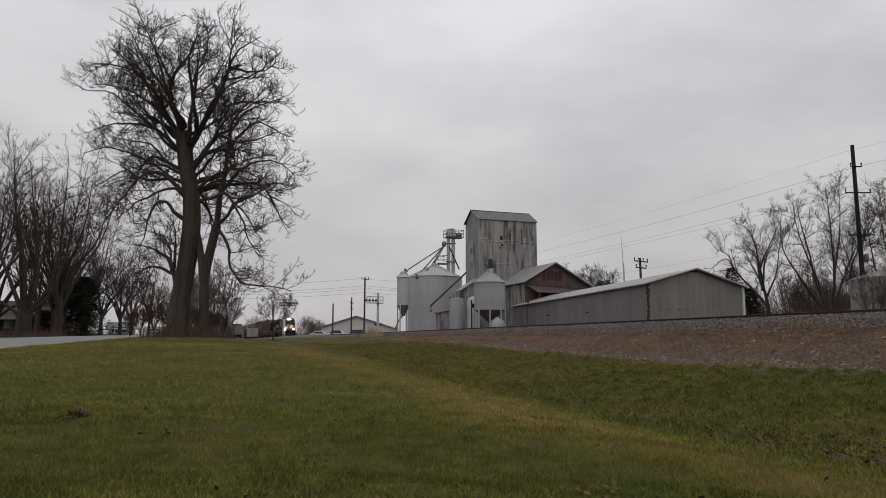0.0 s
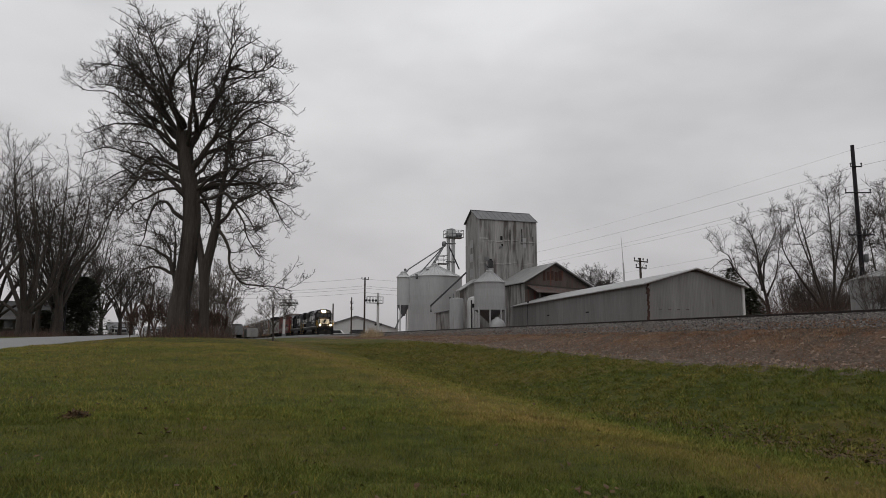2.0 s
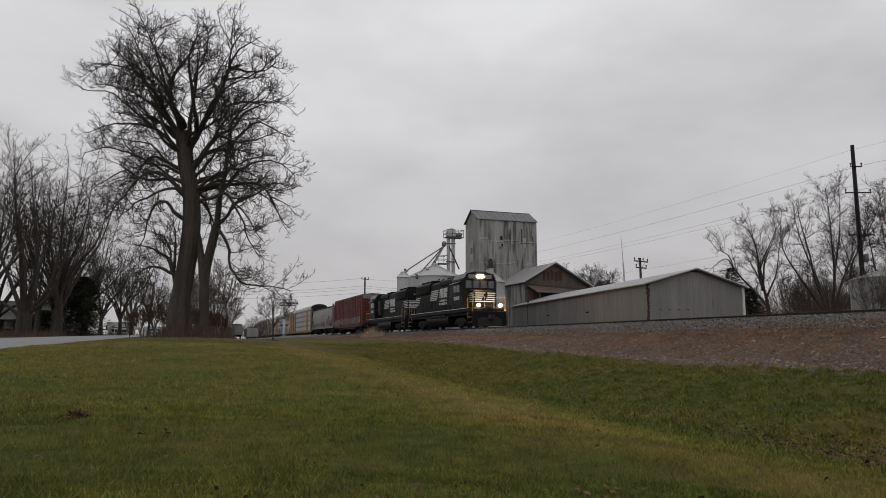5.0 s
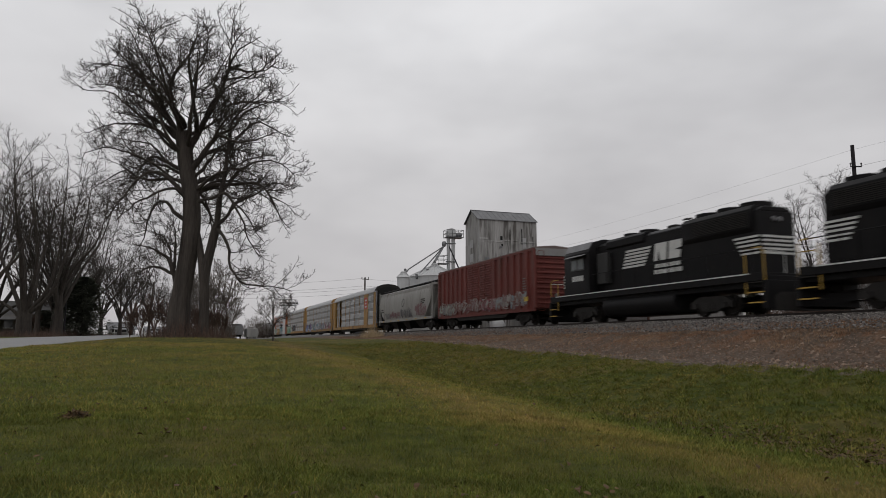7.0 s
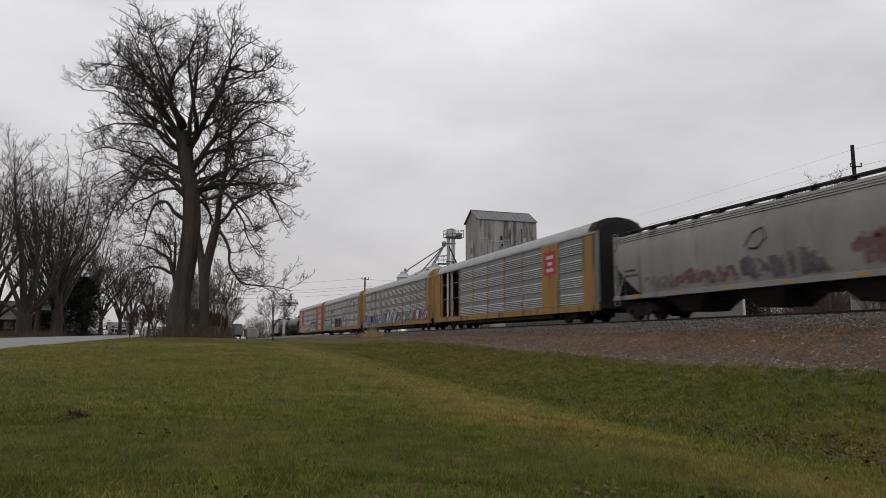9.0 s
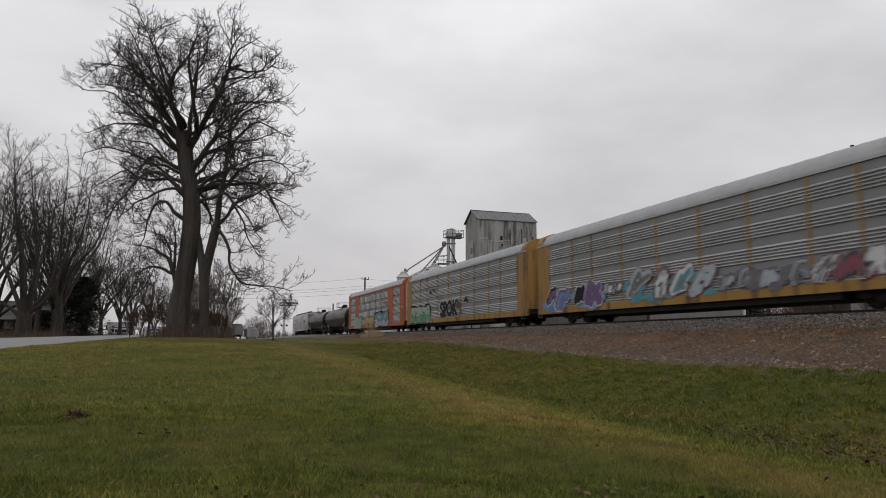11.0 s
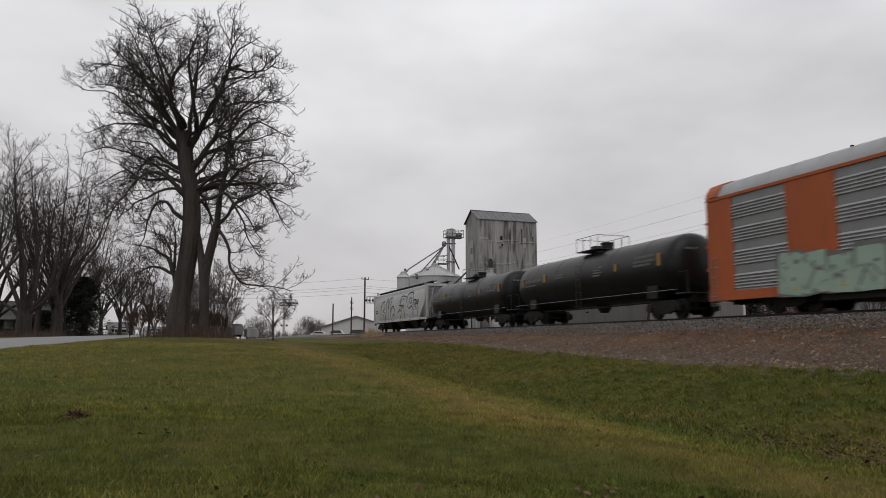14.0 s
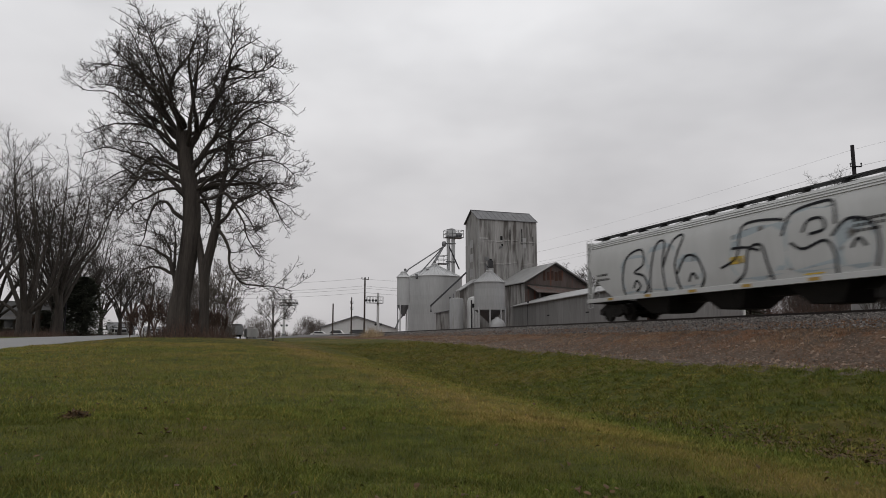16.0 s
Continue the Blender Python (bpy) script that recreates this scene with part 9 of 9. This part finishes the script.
    blades("dry_grass_clump", "tall tan clump of dry grass beside the ballast", x, y, rng.uniform(0.4, 1.6, n) * (1.1 - 0.6 * rr), rng.uniform(0.015, 0.035, n), M["dry"], 5, 0.55, "dry grass")
    n = 1500
    a, rr = rng.random(n) * 6.283, 0.6 + 1.9 * rng.random(n) ** 1.3
    x, y = -0.2 + rr * np.cos(a), 39.4 + rr * np.sin(a)
    blades("tree_foot_brush", "thin reddish brush sprouting round the tree foot", x, y, rng.uniform(0.3, 1.5, n) * (1.2 - 0.35 * rr), rng.uniform(0.015, 0.035, n), M["brush"], 6, 0.5, "brush")
    n = 15000
    x, y = rng.uniform(-28, -12.6, n), 76 + 80 * rng.random(n) ** 1.6
    blades("roadside_brush", "brown roadside brush under the trees", x, y, rng.gamma(4, 0.12, n).clip(0.2, 1.1), rng.uniform(0.02, 0.04, n), M["brush"], 7, 0.6, "brush")
    n = 60000
    x, y = rng.uniform(48, 74, n), rng.uniform(36, 84, n)
    ok = np.hypot(x - 51.6, y - 35.8) > 6.2
    x, y, n = x[ok], y[ok], ok.sum()
    blades("yard_brush", "brown brush beneath the trees behind the shed", x, y, rng.gamma(4, 0.68, n).clip(0.3, 5.0), rng.uniform(0.010, 0.028, n), M["brush"], 8, 0.8, "brush", z=np.full(n, YARD))
    n = 2200
    x, y = rng.uniform(0.2, 4.4, n), rng.uniform(76, 92, n)
    rise = rng.random(n) ** 1.5 * 4.2
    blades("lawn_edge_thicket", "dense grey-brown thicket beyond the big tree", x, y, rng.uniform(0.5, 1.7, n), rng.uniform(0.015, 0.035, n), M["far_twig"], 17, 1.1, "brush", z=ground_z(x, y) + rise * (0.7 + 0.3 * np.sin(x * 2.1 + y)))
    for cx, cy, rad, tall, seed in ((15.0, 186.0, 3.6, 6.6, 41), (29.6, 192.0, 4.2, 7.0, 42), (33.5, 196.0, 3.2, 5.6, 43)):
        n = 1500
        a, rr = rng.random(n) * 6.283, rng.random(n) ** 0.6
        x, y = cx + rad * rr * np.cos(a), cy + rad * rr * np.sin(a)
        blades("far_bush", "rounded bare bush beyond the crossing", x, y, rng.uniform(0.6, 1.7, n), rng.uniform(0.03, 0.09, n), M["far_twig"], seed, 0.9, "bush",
               z=ground_z(x, y) + rng.random(n) * (tall - 1.2) * np.sqrt(1.02 - rr ** 2))
    n = 500
    x, y = rng.normal(4.6, 0.25, n), rng.normal(50.5, 0.5, n)
    blades("weed_tuft", "small dark weed tuft on the lawn", x[:60], y[:60] - 6.0, rng.uniform(0.1, 0.45, 60), rng.uniform(0.01, 0.03, 60), M["brush"], 9, 0.8, "weeds")


def scatter_leaves():
    rng = np.random.default_rng(7)
    x, y = [], []

    def put(cx, cy, sx, sy, n):
        x.append(rng.normal(cx, sx, n)), y.append(rng.normal(cy, sy, n))
    put(-0.2, 7.98, 0.06, 0.05, 8)
    for k in range(26):
        u = k / 25
        put(8.7 + 0.5 * math.sin(k * 1.9), 6.0 + 7.0 * u, 0.28, 0.35, int(34 - 24 * u))
    put(8.8, 6.6, 0.5, 0.8, 900)
    put(9.4, 8.6, 0.7, 1.2, 500)
    put(8.6, 5.2, 0.5, 0.5, 300)
    put(2.9, 4.6, 0.2, 0.12, 16)
    n = 420
    r, a = 3.6 + 22 * rng.random(n), rng.uniform(-0.62, 0.62, n)
    x.append(r * (0.33741 * np.cos(a) + 0.94136 * np.sin(a))), y.append(r * (0.94136 * np.cos(a) - 0.33741 * np.sin(a)))
    x, y = np.concatenate(x), np.concatenate(y)
    ok = (x < 16) & (y > 2)
    x, y = x[ok], y[ok]
    n = len(x)
    z = surface_z(x, y) + rng.uniform(0.01, 0.05, n)
    s, a = rng.uniform(0.012, 0.04, n), rng.random(n) * 6.283
    u = np.stack([np.cos(a), np.sin(a), rng.uniform(-0.5, 0.5, n)], -1) * s[:, None]
    w = np.stack([-np.sin(a), np.cos(a), rng.uniform(-0.6, 0.6, n)], -1) * s[:, None] * 0.62
    up = np.stack([0 * s, 0 * s, s * rng.uniform(0.0, 0.7, n)], -1)
    c = np.stack([x, y, z], -1)
    V = np.stack([c - u, c - 0.3 * u + w + up, c + 0.4 * u + 0.8 * w + up, c + u, c + 0.4 * u - 0.8 * w + up, c - 0.3 * u - w + up], 1)
    o = 6 * np.arange(n)[:, None]
    F = np.stack([o + [0, 1, 5], o + [1, 2, 5], o + [2, 4, 5], o + [2, 3, 4]], 1).reshape(-1, 3)
    tagged(new("fallen_leaves", raw_mesh("fallen_leaves", V.reshape(-1, 3), F, M["leaf"])), "brown fallen leaves lying in the grass", "leaves", kind="stuff")


def leaf_clump(x, y, size, seed):
    """A matted clump of dead leaves with a few twigs sticking out."""
    rng = np.random.default_rng(seed)
    t = thing("leaf_clump", "matted clump of dead brown leaves and twigs on the lawn", "leaf clump", at=pose(x, y, float(surface_z(x, y))), group="leaf clumps")
    n = 150
    a, rr = rng.random(n) * 6.283, rng.random(n) ** 0.6
    c = np.stack([size * rr * np.cos(a), size * rr * np.sin(a), 0.01 + size * 0.55 * rng.random(n) * (1 - rr * rr)], -1)
    u, w = rng.normal(0, 1, (n, 3)), rng.normal(0, 1, (n, 3))
    u *= (size * rng.uniform(0.12, 0.3, n) / np.linalg.norm(u, axis=1))[:, None]
    w *= (size * rng.uniform(0.06, 0.14, n) / np.linalg.norm(w, axis=1))[:, None]
    V = np.stack([c - u, c - 0.2 * u + w, c + u, c - 0.2 * u - w], 1)
    tagged(part("leaves", raw_mesh("leaves", V.reshape(-1, 3), np.arange(4 * n).reshape(-1, 4), M["leaf"]), None, t), kind="stuff")
    for k in range(7):
        b = rng.random() * 6.283
        e = size * rng.uniform(1.0, 2.0)
        part("twig", Geo().tube([(0, 0, 0.03), (e * 0.5 * math.cos(b), e * 0.5 * math.sin(b), size * 0.45), (e * math.cos(b + 0.3), e * math.sin(b + 0.3), size * rng.uniform(0.15, 0.5))], 0.004, 4, 0.002), M["twig"], t)


def far_woods():
    rng = np.random.default_rng(31)
    n = 9000
    a, r = rng.uniform(-0.75, 0.75, n), rng.uniform(300, 420, n)
    x, y = r * (0.33741 * np.cos(a) + 0.94136 * np.sin(a)), r * (0.94136 * np.cos(a) - 0.33741 * np.sin(a))
    ok = np.abs(x - TRACK_X) > 7
    tall = 2.6 + 1.5 * np.sin(a * 31) * np.sin(a * 13 + 1) + rng.uniform(0, 1.6, n)
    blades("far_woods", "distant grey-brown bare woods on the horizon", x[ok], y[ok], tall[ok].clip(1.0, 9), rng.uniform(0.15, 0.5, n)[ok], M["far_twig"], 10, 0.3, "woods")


def scatter_clods():
    """Clods and dead tufts on the dry bank."""
    rng = np.random.default_rng(15)
    n = 16000
    y = 5 + 60 * rng.random(n) ** 1.5
    x = 15.1 + 4.4 * rng.random(n)
    z = surface_z(x, y)
    s = rng.gamma(2.4, 0.014, n).clip(0.008, 0.10)
    base = np.array([(1, 0, 0), (-0.5, 0.87, 0), (-0.5, -0.87, 0), (0.15, 0.1, 0.7)])
    tri = np.array([(0, 1, 3), (1, 2, 3), (2, 0, 3)])
    v = base[None] * (1 + 0.7 * (rng.random((n, 4, 1)) - 0.5))
    V = v * s[:, None, None] + np.stack([x, y, z - 0.004], -1)[:, None]
    F = tri[None] + 4 * np.arange(n)[:, None, None]
    tagged(new("bank_clods", raw_mesh("bank_clods", V.reshape(-1, 3), F.reshape(-1, 3), M["clod"])), "brown and grey clods on the dry bank", "clods", kind="stuff")


plant_grass()
scatter_leaves()
leaf_clump(-1.25, 9.26, 0.17, 1)
leaf_clump(-1.37, 6.1, 0.08, 2)
far_woods()
scatter_clods()


# ---- what moves: the train passes at a steady speed ----
def motions():
    for ob, start, yaw in TRAIN:
        walk(ob, [(float(k), pose(TRACK_X, start - SPEED * k, RAIL_Z, 0, 0, yaw)) for k in range(17)])


motions()
